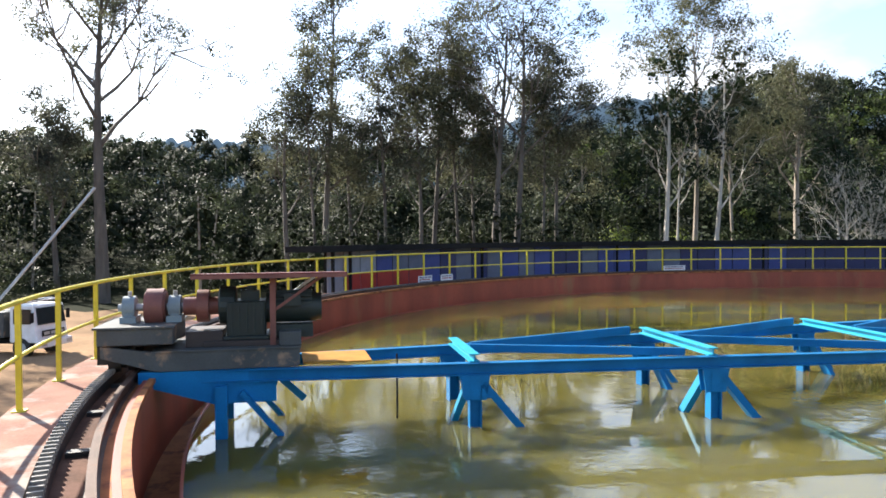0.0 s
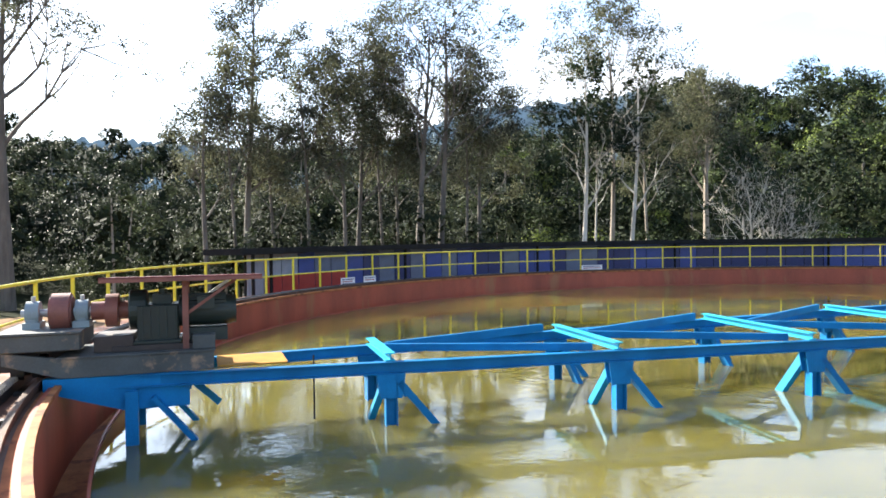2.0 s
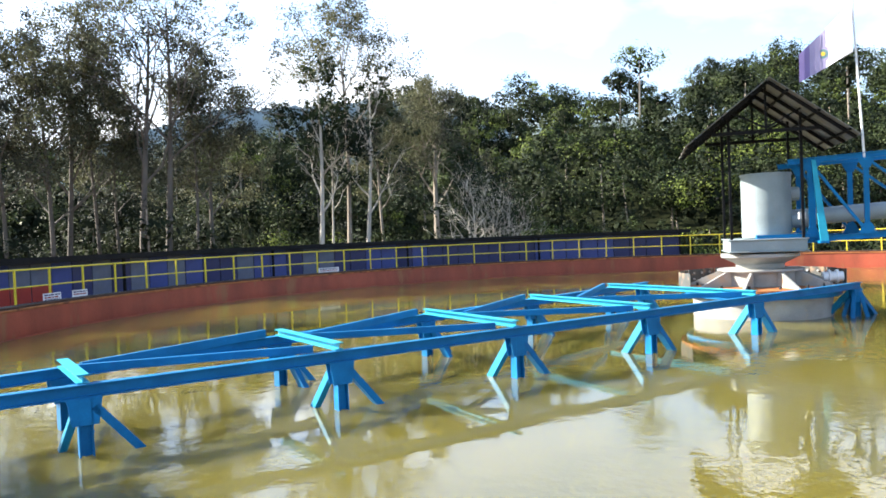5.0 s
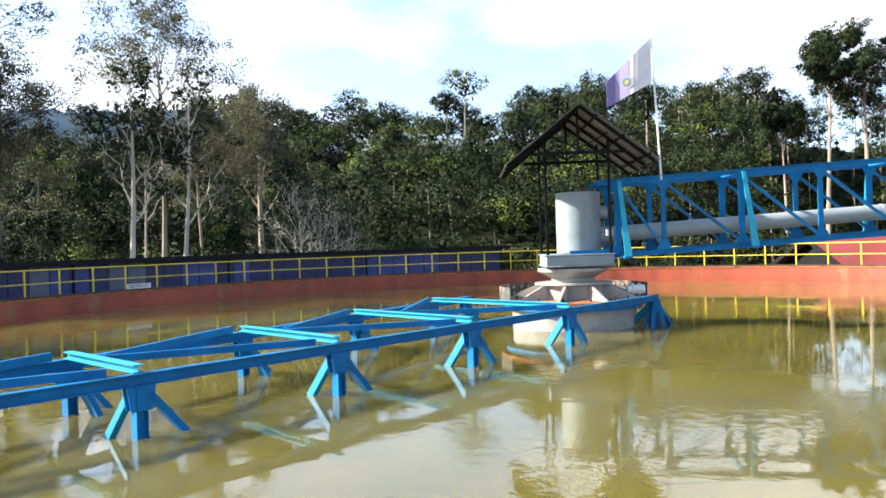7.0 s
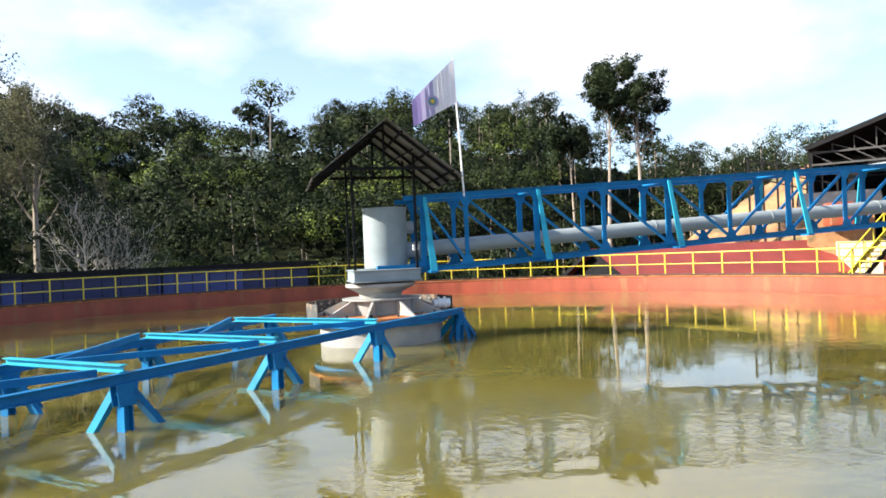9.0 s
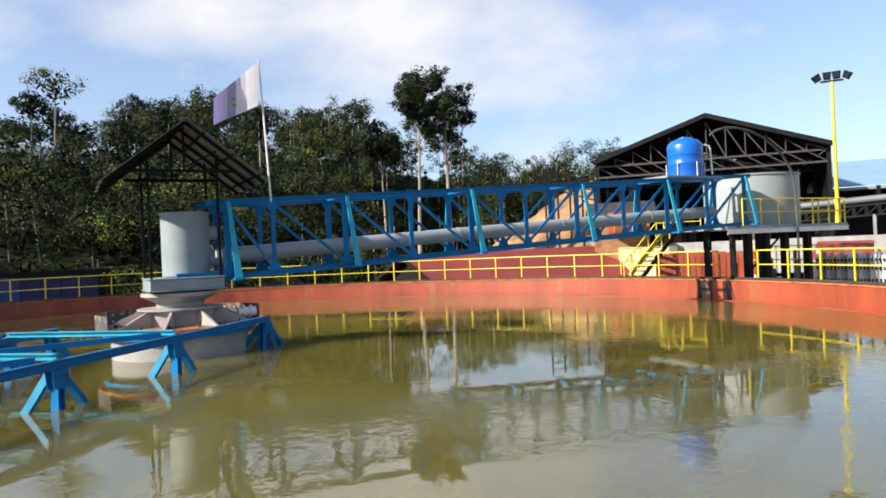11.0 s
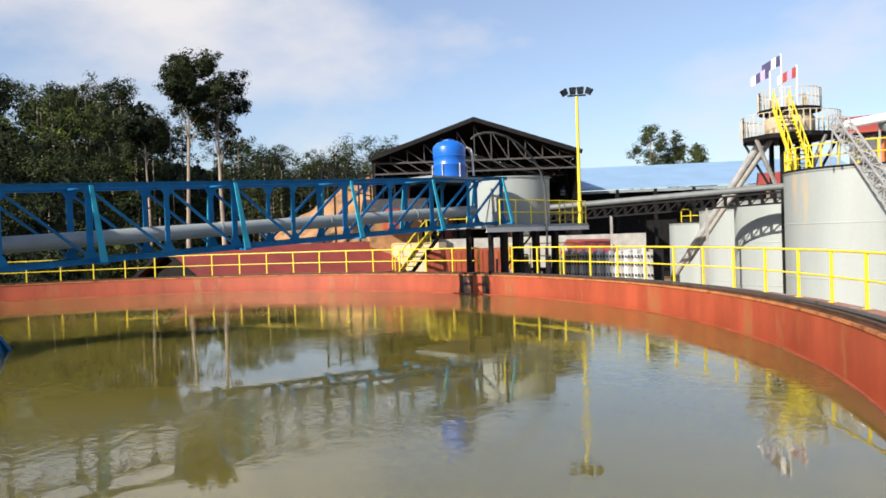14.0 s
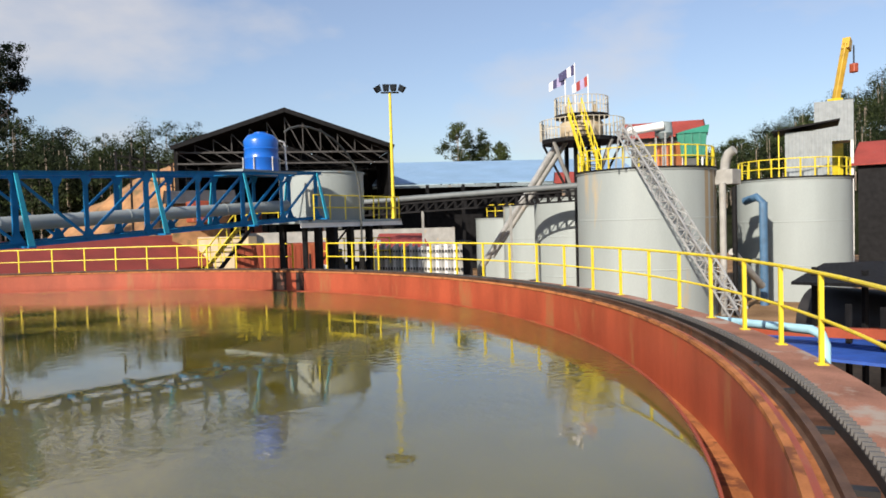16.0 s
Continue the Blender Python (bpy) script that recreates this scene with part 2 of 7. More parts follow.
M_LEAFD = leaf_mat("dark leaf", (0.022, 0.032, 0.015), trans=0.12)
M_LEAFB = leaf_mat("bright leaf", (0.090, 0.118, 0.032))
# grey-green, lightened to carry haze and glare around the tall trees
M_LEAFT = leaf_mat("grey-green leaf", (0.085, 0.088, 0.058), 0.45, 0.4)
M_LEAFH = leaf_mat("pale hill leaf", (0.036, 0.044, 0.027), 0.35, 0.3)
M_WHITEBARK = mat("bleached bark", (0.50, 0.45, 0.38), 0.85, var=0.3, scale=3, streak=4)


# ================= mesh helpers =================
class Mesh:
    """Collects plain solids into one mesh."""

    def __init__(self):
        self.v, self.f = [], []

    def quad(self, *p):
        k = len(self.v)
        self.v += [tuple(q) for q in p]
        self.f.append(tuple(range(k, k + len(p))))
        return self

    def hexa(self, p):
        """Eight corners: lower four counterclockwise, then the upper four."""
        k = len(self.v)
        self.v += [tuple(q) for q in p]
        self.f += [tuple(k + i for i in q) for q in ((3, 2, 1, 0), (4, 5, 6, 7), (0, 1, 5, 4), (1, 2, 6, 5), (2, 3, 7, 6), (3, 0, 4, 7))]
        return self

    def box(self, x0, x1, y0, y1, z0, z1):
        return self.hexa([(x0, y0, z0), (x1, y0, z0), (x1, y1, z0), (x0, y1, z0), (x0, y0, z1), (x1, y0, z1), (x1, y1, z1), (x0, y1, z1)])

    def beam(self, p, q, w, h, up=(0, 0, 1)):
        p, q = Vector(p), Vector(q)
        d = (q - p).normalized()
        u = Vector(up)
        if abs(d.dot(u)) > 0.98:
            u = Vector((1, 0, 0))
        s = d.cross(u).normalized()
        u = s.cross(d)
        s, u = s * w / 2, u * h / 2
        return self.hexa([p - s - u, p + s - u, q + s - u, q - s - u, p - s + u, p + s + u, q + s + u, q - s + u])

    def ibeam(self, p, q, w, h, t=0.014, up=(0, 0, 1)):
        p, q = Vector(p), Vector(q)
        d = (q - p).normalized()
        side = d.cross(Vector(up)).normalized()
        u = side.cross(d)
        a, b, c = w / 2, h / 2, t / 2
        prof = [(-a, -b), (a, -b), (a, -b + t), (c, -b + t), (c, b - t), (a, b - t), (a, b), (-a, b), (-a, b - t), (-c, b - t), (-c, -b + t), (-a, -b + t)]
        k = len(self.v)
        for e in (p, q):
            self.v += [tuple(e + side * x + u * y) for x, y in prof]
        n = len(prof)
        for i in range(n):
            j = (i + 1) % n
            self.f.append((k + i, k + j, k + n + j, k + n + i))
        self.f.append(tuple(k + i for i in reversed(range(n))))
        self.f.append(tuple(k + n + i for i in range(n)))
        return self

    def cyl(self, p, q, r, r2=None, n=16, caps=True):
        p, q = Vector(p), Vector(q)
        r2 = r if r2 is None else r2
        d = (q - p).normalized()
        a = d.orthogonal().normalized()
        b = d.cross(a)
        k = len(self.v)
        for c, rr in ((p, r), (q, r2)):
            for i in range(n):
                t = 2 * pi * i / n
                self.v.append(tuple(c + (a * cos(t) + b * sin(t)) * rr))
        for i in range(n):
            j = (i + 1) % n
            self.f.append((k + i, k + j, k + n + j, k + n + i))
        if caps:
            self.f.append(tuple(k + i for i in reversed(range(n))))
            self.f.append(tuple(k + n + i for i in range(n)))
        return self

    def tube(self, pts, r, n=8):
        """One swept pipe through the points."""
        pts = [Vector(p) for p in pts]
        k, m = len(self.v), len(pts)
        a = None
        for i, p in enumerate(pts):
            d = (pts[min(i + 1, m - 1)] - pts[max(i - 1, 0)]).normalized()
            a = d.orthogonal() if a is None else a - d * a.dot(d)
            a.normalize()
            b = d.cross(a)
            for j in range(n):
                t = 2 * pi * j / n
                self.v.append(tuple(p + (a * cos(t) + b * sin(t)) * r))
        for i in range(m - 1):
            for j in range(n):
                j2 = (j + 1) % n
                self.f.append((k + i * n + j, k + i * n + j2, k + i * n + n + j2, k + i * n + n + j))
        self.f.append(tuple(k + j for j in reversed(range(n))))
        self.f.append(tuple(k + (m - 1) * n + j for j in range(n)))
        return self

    def lathe(self, prof, n=48, c=(0, 0)):
        """Profile of (r, z) turned about the vertical through c."""
        k = len(self.v)
        for r, z in prof:
            for i in range(n):
                t = 2 * pi * i / n
                self.v.append((c[0] + r * sin(t), c[1] + r * cos(t), z))
        for j in range(len(prof) - 1):
            for i in range(n):
                i2 = (i + 1) % n
                self.f.append((k + j * n + i, k + (j + 1) * n + i, k + (j + 1) * n + i2, k + j * n + i2))
        return self

    def data(self, name, smooth=False):
        me = bpy.data.meshes.new(name)
        me.from_pydata(self.v, [], self.f)
        if smooth:
            me.shade_smooth()
            me.set_sharp_from_angle(angle=radians(35))
        return me


def bevelled(me, width):
    bm = bmesh.new()
    bm.from_mesh(me)
    bmesh.ops.remove_doubles(bm, verts=bm.verts, dist=1e-5)
    bmesh.ops.recalc_face_normals(bm, faces=bm.faces)
    edges = [e for e in bm.edges if len(e.link_faces) == 2 and e.calc_face_angle(0) > 0.6]
    bmesh.ops.bevel(bm, geom=edges, offset=width, segments=1, affect="EDGES")
    bm.to_mesh(me)
    bm.free()
    return me


def thing(name, label, category, group="", kind="", at=None):
    ob = new(name)
    ob.empty_display_size = 0.2
    if at is not None:
        ob.matrix_basis = at
    return tagged(ob, label, category, group, kind)


def part(name, m, material, parent=None, label="", smooth=False, bevel=0.0):
    me = m if isinstance(m, bpy.types.Mesh) else m.data(name, smooth)
    if bevel:
        bevelled(me, bevel)
    if not me.materials:
        me.materials.append(material)
    ob = new(name, me)
    ob.parent = parent
    if label:
        ob["label"] = label
    return ob


def again(src, m, parent):
    """Another piece on the same mesh."""
    ob = new(src.name.split(".")[0], src.data)
    ob.parent = parent
    ob.matrix_basis = m
    return ob


def ring(prof, n=360, a0=-180.0, a1=180.0):
    """A profile of (r, z) swept round the tank's axis between two bearings."""
    m = Mesh()
    k = len(prof)
    full = a1 - a0 >= 359.9
    cols = n if full else n + 1
    for i in range(cols):
        t = radians(a0 + (a1 - a0) * i / n)
        m.v += [(r * sin(t), r * cos(t), z) for r, z in prof]
    for i in range(n):
        a, b = i * k, ((i + 1) % cols) * k
        for j in range(k):
            j2 = (j + 1) % k
            m.f.append((a + j, b + j, b + j2, a + j2))
    if not full:
        m.f.append(tuple(range(k)))
        m.f.append(tuple((cols - 1) * k + j for j in reversed(range(k))))
    return m


def on_ring(r, bearing, z=0.0):
    t = radians(bearing)
    return (r * sin(t), r * cos(t), z)


STATION = (-14.3, -13.15, 1.65)      # surveying point on the rim deck


def spot(bearing, dist, z=0.0):
    t = radians(bearing)
    return (STATION[0] + dist * sin(t), STATION[1] + dist * cos(t), z)


def rise(el, dist):
    return STATION[2] + dist * tan(radians(el))


# ================= ground =================
WATER_Z = -0.72


def ground_z(x, y):
    r = hypot(x, y)
    b = math.degrees(atan2(x + 14.3, y + 13.15))
    low = -3.2
    left = 1 / (1 + math.exp((b + 2) / 6.0)) if b > -140 else 0
    z = low + 1.2 * left
    # wooded hill from the far left round to the right
    d = hypot(x + 14.3, y + 13.15)
    if -75 < b < 97:
        w = min(1, (b + 75) / 30) * max(0, min(1, (97 - b) / 14))
        d0 = 52 + 50 * max(0, min(1, (b - 60) / 8))
        s = max(0, min(1, (d - d0) / (84 - 0.45 * (d0 - 52))))
        top = 13 if b < 6 else (13 + 11 * min(1, (b - 6) / 28)) - 7 * max(0, min(1, (b - 62) / 12))
        z += w * top * (0.35 * s + 0.65 * s * s * (3 - 2 * s)) * (1 + 0.16 * noise.noise((b * 0.11, d * 0.02, 7)))
    if 116 < b < 175:
        w = min(1, (b - 116) / 20) * min(1, (175 - b) / 12)
        s = max(0, min(1, (d - 90) / 140))
        z += w * 30 * s * s * (3 - 2 * s)
    if r < 24:
        z = min(z, -1.9)
    return z + 0.25 * noise.noise((x * 0.06, y * 0.06, 0.3)) * min(1, r / 60)


def make_ground():
    m = Mesh()
    radii = [20.6, 21.5, 23, 25, 28, 32, 36, 41, 47, 54, 62, 70, 80, 92, 105, 120, 140, 165, 200, 260, 400, 800, 1600, 3000]
    n = 144
    for r in radii:
        for i in range(n):
            t = 2 * pi * i / n
            x, y = r * sin(t), r * cos(t)
            m.v.append((x, y, ground_z(x, y) if r < 800 else -4))
    for j in range(len(radii) - 1):
        for i in range(n):
            i2 = (i + 1) % n
            m.f.append((j * n + i, (j + 1) * n + i, (j + 1) * n + i2, j * n + i2))
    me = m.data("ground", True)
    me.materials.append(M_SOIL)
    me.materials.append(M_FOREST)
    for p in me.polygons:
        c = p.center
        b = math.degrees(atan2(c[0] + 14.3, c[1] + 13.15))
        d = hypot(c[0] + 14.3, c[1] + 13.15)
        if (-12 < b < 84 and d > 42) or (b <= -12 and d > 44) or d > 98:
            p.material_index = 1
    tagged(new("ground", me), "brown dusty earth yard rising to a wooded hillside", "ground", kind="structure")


make_ground()

# ================= tank =================
R_IN, R_TRACK, R_RACK0, R_RACK1, R_DECK, R_POST = 19.30, 19.52, 19.78, 19.88, 20.46, 20.35


def make_tank():
    t = thing("tank", "large round red-primed steel thickener tank with rusty rim", "tank", kind="structure")
    part("tank_wall", ring([(R_IN, -3.4), (R_IN, -0.02), (R_IN + 0.03, 0.0), (R_IN + 0.10, 0.0), (R_IN + 0.10, -3.4)]), M_RED, t)
    part("outer_wall", ring([(R_DECK - 0.12, -3.6), (R_DECK - 0.12, -0.03), (R_DECK - 0.02, -0.03), (R_DECK - 0.02, -3.6)]), M_RED, t)
    part("rim_flange", ring([(R_IN - 0.03, -0.03), (R_IN - 0.03, 0.02), (R_IN + 0.04, 0.02), (R_IN + 0.05, -0.05), (R_TRACK - 0.05, -0.05), (R_TRACK - 0.05, -0.08), (R_IN + 0.1, -0.08)]), M_RIM, t, "orange rusty flange")
    part("track_bed", ring([(R_IN + 0.1, -0.12), (R_IN + 0.1, -0.07), (R_RACK1 + 0.03, -0.07), (R_RACK1 + 0.03, -0.12)]), M_TRACKBED, t, "dark grimy channel between rail and rack")
    part("weir", ring([(R_IN - 0.42, -1.5), (R_IN - 0.42, WATER_Z + 0.03), (R_IN - 0.39, WATER_Z + 0.03), (R_IN - 0.39, -1.5)]), M_RED, t)
    part("launder_floor", ring([(R_IN - 0.39, -1.11), (R_IN - 0.39, -1.05), (R_IN, -1.05), (R_IN, -1.11)]), M_RIM, t)
    part("deck", ring([(R_RACK1 + 0.03, -0.04), (R_RACK1 + 0.03, 0.0), (R_DECK, 0.0), (R_DECK, -0.04)]), M_WALK, t, "dusty pink steel walking deck")
    part("track_rail", ring([(R_TRACK - 0.05, -0.07), (R_TRACK - 0.05, -0.055), (R_TRACK - 0.012, -0.045), (R_TRACK - 0.012, 0.03), (R_TRACK - 0.032, 0.04), (R_TRACK - 0.032, 0.07),
                             (R_TRACK + 0.032, 0.07), (R_TRACK + 0.032, 0.04), (R_TRACK + 0.012, 0.03), (R_TRACK + 0.012, -0.045), (R_TRACK + 0.05, -0.055), (R_TRACK + 0.05, -0.07)]), M_RAILSTEEL, t, "curved crane rail, worn brown")
    part("rack_body", ring([(R_RACK0, -0.07), (R_RACK0, 0.03), (R_RACK1, 0.03), (R_RACK1, -0.06)]), M_RACK, t, "black greasy rack ring")
    # teeth: near stretches one by one, the rest joined
    step = 0.32
    tooth = Mesh().hexa([(-0.021, -0.05, 0), (0.021, -0.05, 0), (0.021, 0.05, 0), (-0.021, 0.05, 0), (-0.011, -0.045, 0.05), (0.011, -0.045, 0.05), (0.011, 0.045, 0.05), (-0.011, 0.045, 0.05)])
    proto = None
    rest = Mesh()
    i = 0
    b = -180.0
    while b < 180:
        near = -123 < b < -75 or b < -143 or b > 165
        mm = pose(*on_ring((R_RACK0 + R_RACK1) / 2, b, 0.03), 0, 0, -b)
        if near:
            if proto is None:
                proto = part("rack_tooth", tooth, M_TOOTH, t)
                proto.matrix_basis = mm
            else:
                again(proto, mm, t)
        else:
            k = len(rest.v)
            rest.v += [tuple(mm @ Vector(v)) for v in tooth.v]
            rest.f += [tuple(k + q for q in f) for f in tooth.f]
        b += step
    tagged(part("rack_teeth", rest, M_TOOTH, t), kind="stuff")
    clip = Mesh().box(-0.05, 0.05, -0.11, 0.11, -0.07, -0.03)
    sl = None
    for k in range(90):
        bb = -180 + k * 4
        if not (-125 < bb < -90 or -170 < bb < -140):
            continue
        mm = pose(*on_ring(R_TRACK + 0.12, bb), 0, 0, -bb)
        if sl is None:
            sl = part("rail_clip", clip, M_RACK, t)
            sl.matrix_basis = mm
        else:
            again(sl, mm, t)


make_tank()
water = Mesh()
for i in range(128):
    a = 2 * pi * i / 128
    water.v.append(((R_IN - 0.40) * sin(a), (R_IN - 0.40) * cos(a), WATER_Z))
water.f.append(tuple(reversed(range(128))))
me = water.data("water")
me.materials.append(M_WATER)
tagged(new("water", me), "murky olive-green settling water with faint ripples", "water", kind="structure")


# ================= guard rail round the rim =================
def make_guard_rail():
    t = thing("guard_rail", "yellow painted tube guard rail round the tank rim", "railing")
    marks = [(-154.5, 0), (-107.7, 11), (-103.4, 1), (-64.2, 9), (-43.9, 5), (-27.7, 4), (-11.2, 4), (13.2, 6), (78.5, 16), (106.1, 7), (130.6, 6)]
    posts = [marks[0][0]]
    for (a, _), (b, n) in zip(marks, marks[1:]):
        posts += [a + (b - a) * (i + 1) / n for i in range(n)]
    second = [135.7, 139.5]
    for (a, b, n) in ((139.5, 174.8, 9), (174.8, 186.0, 3), (186.0, 200.9, 4), (200.9, 205.5, 1)):
        second += [a + (b - a) * (i + 1) / n for i in range(n)]
    pm = Mesh().box(-0.025, 0.025, -0.025, 0.025, -0.04, 1.03).box(-0.06, 0.06, -0.06, 0.06, 0.0, 0.012)
    proto = None
    for b in posts[1:] + second[:-1]:
        mm = pose(*on_ring(R_POST, b), 0, 0, -b)
        if proto is None:
            proto = part("post", pm, M_YELLOW, t)
            proto.matrix_basis = mm
        else:
            again(proto, mm, t)
    for run in (posts, second):
        for z, r, nm in ((1.04, 0.026, "top_rail"), (0.52, 0.021, "mid_rail")):
            pts = []
            for a, b in zip(run, run[1:]):
                pts += [on_ring(R_POST, a + (b - a) * k / 3, z) for k in range(3)]
            pts.append(on_ring(R_POST, run[-1], z))
            part(nm, Mesh().tube(pts, r), M_YELLOW, t, smooth=True)


make_guard_rail()


# ================= rake arm and drive carriage =================
def along(a, b, x):
    """Point on the line a-b (plan) at this x."""
    f = (x - a[0]) / (b[0] - a[0])
    return (x, a[1] + (b[1] - a[1]) * f)


NEAR_A, NEAR_B = (-18.9, -4.62), (1.35, -2.25)
FAR_A, FAR_B = (-18.6, -3.80), (-1.3, 2.0)
BEAM_TOP = 0.08


def make_rake():
    t = thing("rake_arm", "long blue steel rake arm on trestle legs over the water", "rake arm")
    zt = BEAM_TOP
    zc = zt - 0.075
    part("near_beam", Mesh().ibeam((*NEAR_A, zc), (*NEAR_B, zc), 0.12, 0.15), M_BLUE, t)
    part("far_beam", Mesh().ibeam((*FAR_A, zc), (*FAR_B, zc), 0.12, 0.15), M_BLUE, t)
    xs_near = [-14.97, -11.89, -8.88, -5.82, -2.68]
    xs_far = [-15.22, -12.2, -9.15, -6.1, -3.1]
    for i, (xn, xf) in enumerate(zip(xs_near, xs_far)):
        pn, pf = along(NEAR_A, NEAR_B, xn), along(FAR_A, FAR_B, xf)
        part("cross_beam", Mesh().ibeam((*pf, zt + 0.055), (*pn, zt + 0.055), 0.13, 0.10), M_BLUE_SUN, t, "blue cross beam in a lighter, sunlit tone")
        for p, line in ((pn, (NEAR_A, NEAR_B)), (pf, (FAR_A, FAR_B))):
            trestle(t, p, line, zt - 0.15, side=1 if line[0] == NEAR_A else -1)
        if i < 4:
            qn = along(NEAR_A, NEAR_B, xs_near[i + 1] - 0.25)
            qf = along(FAR_A, FAR_B, xs_far[i + 1] - 0.25)
            mid = (pf[0] + (pn[0] - pf[0]) * 0.4 + 0.12, pf[1] + (pn[1] - pf[1]) * 0.4, zt + 0.06)
            part("diagonal", Mesh().beam(mid, (qf[0], qf[1] - 0.04, zt + 0.07), 0.06, 0.12), M_BLUE, t)
            part("diagonal", Mesh().beam((mid[0], mid[1] - 0.1, mid[2]), (qn[0] - 0.1, qn[1] + 0.08, zt + 0.05), 0.06, 0.10), M_BLUE, t)
    # end trestle on the far side of the column
    p = along(NEAR_A, NEAR_B, 1.15)
    trestle(t, p, (NEAR_A, NEAR_B), zt - 0.15, 1.4)
    for k, (u, v) in enumerate(((-0.5, -0.2), (-0.15, 0.45), (0.35, 0.5), (0.3, -0.3))):
        part("brace", Mesh().beam((p[0] + u * 0.2, p[1] + v * 0.2, zt - 0.2), (p[0] + u, p[1] + v, -1.5), 0.08, 0.09), M_BLUE, t)
    q = along(FAR_A, FAR_B, -1.6)
    trestle(t, q, (FAR_A, FAR_B), zt - 0.15, side=-1)
    return t


def trestle(t, p, line, z, spread=1.0, side=1):
    """Gusset plate, upright and splayed legs under a beam."""
    d = Vector((line[1][0] - line[0][0], line[1][1] - line[0][1], 0)).normalized()
    n = Vector((-d.y, d.x, 0))
    o = Vector((p[0], p[1], 0))
    top = Vector((0, 0, z))
    g = Mesh()
    w = 0.18
    for s in (-0.07, 0.07):
        a = o + n * s
        pts = [a - d * w, a + d * w, a + d * w * 0.75, a - d * w * 0.75]
        zs = [z, z, z - 0.30, z - 0.30]
        b = n * 0.005
        g.hexa([pts[3] - b + Vector((0, 0, zs[3])), pts[2] - b + Vector((0, 0, zs[2])), pts[2] + b + Vector((0, 0, zs[2])), pts[3] + b + Vector((0, 0, zs[3])),
                pts[0] - b + top, pts[1] - b + top, pts[1] + b + top, pts[0] + b + top])
    part("gusset", g, M_BLUE, t)
    part("leg", Mesh().ibeam(o + top, o + Vector((0, 0, -1.6)), 0.15, 0.15, 0.014, up=d), M_BLUE, t)
    part("brace", Mesh().beam(o + d * 0.10 + Vector((0, 0, z - 0.1)), o + d * 1.2 * spread + Vector((0, 0, -1.5)), 0.09, 0.15, up=n), M_BLUE, t)
    back = -0.42 if side > 0 else 0.3
    # near-side brace takes the half-lit copy of the blue
    part("brace", Mesh().beam(o + d * back * 0.12 + n * side * 0.10 + Vector((0, 0, z - 0.08)), o + d * back * spread + n * side * 0.85 * spread + Vector((0, 0, -1.5)), 0.08, 0.14, up=n), M_BLUE_HALFSUN if side > 0 else M_BLUE, t)


make_rake()


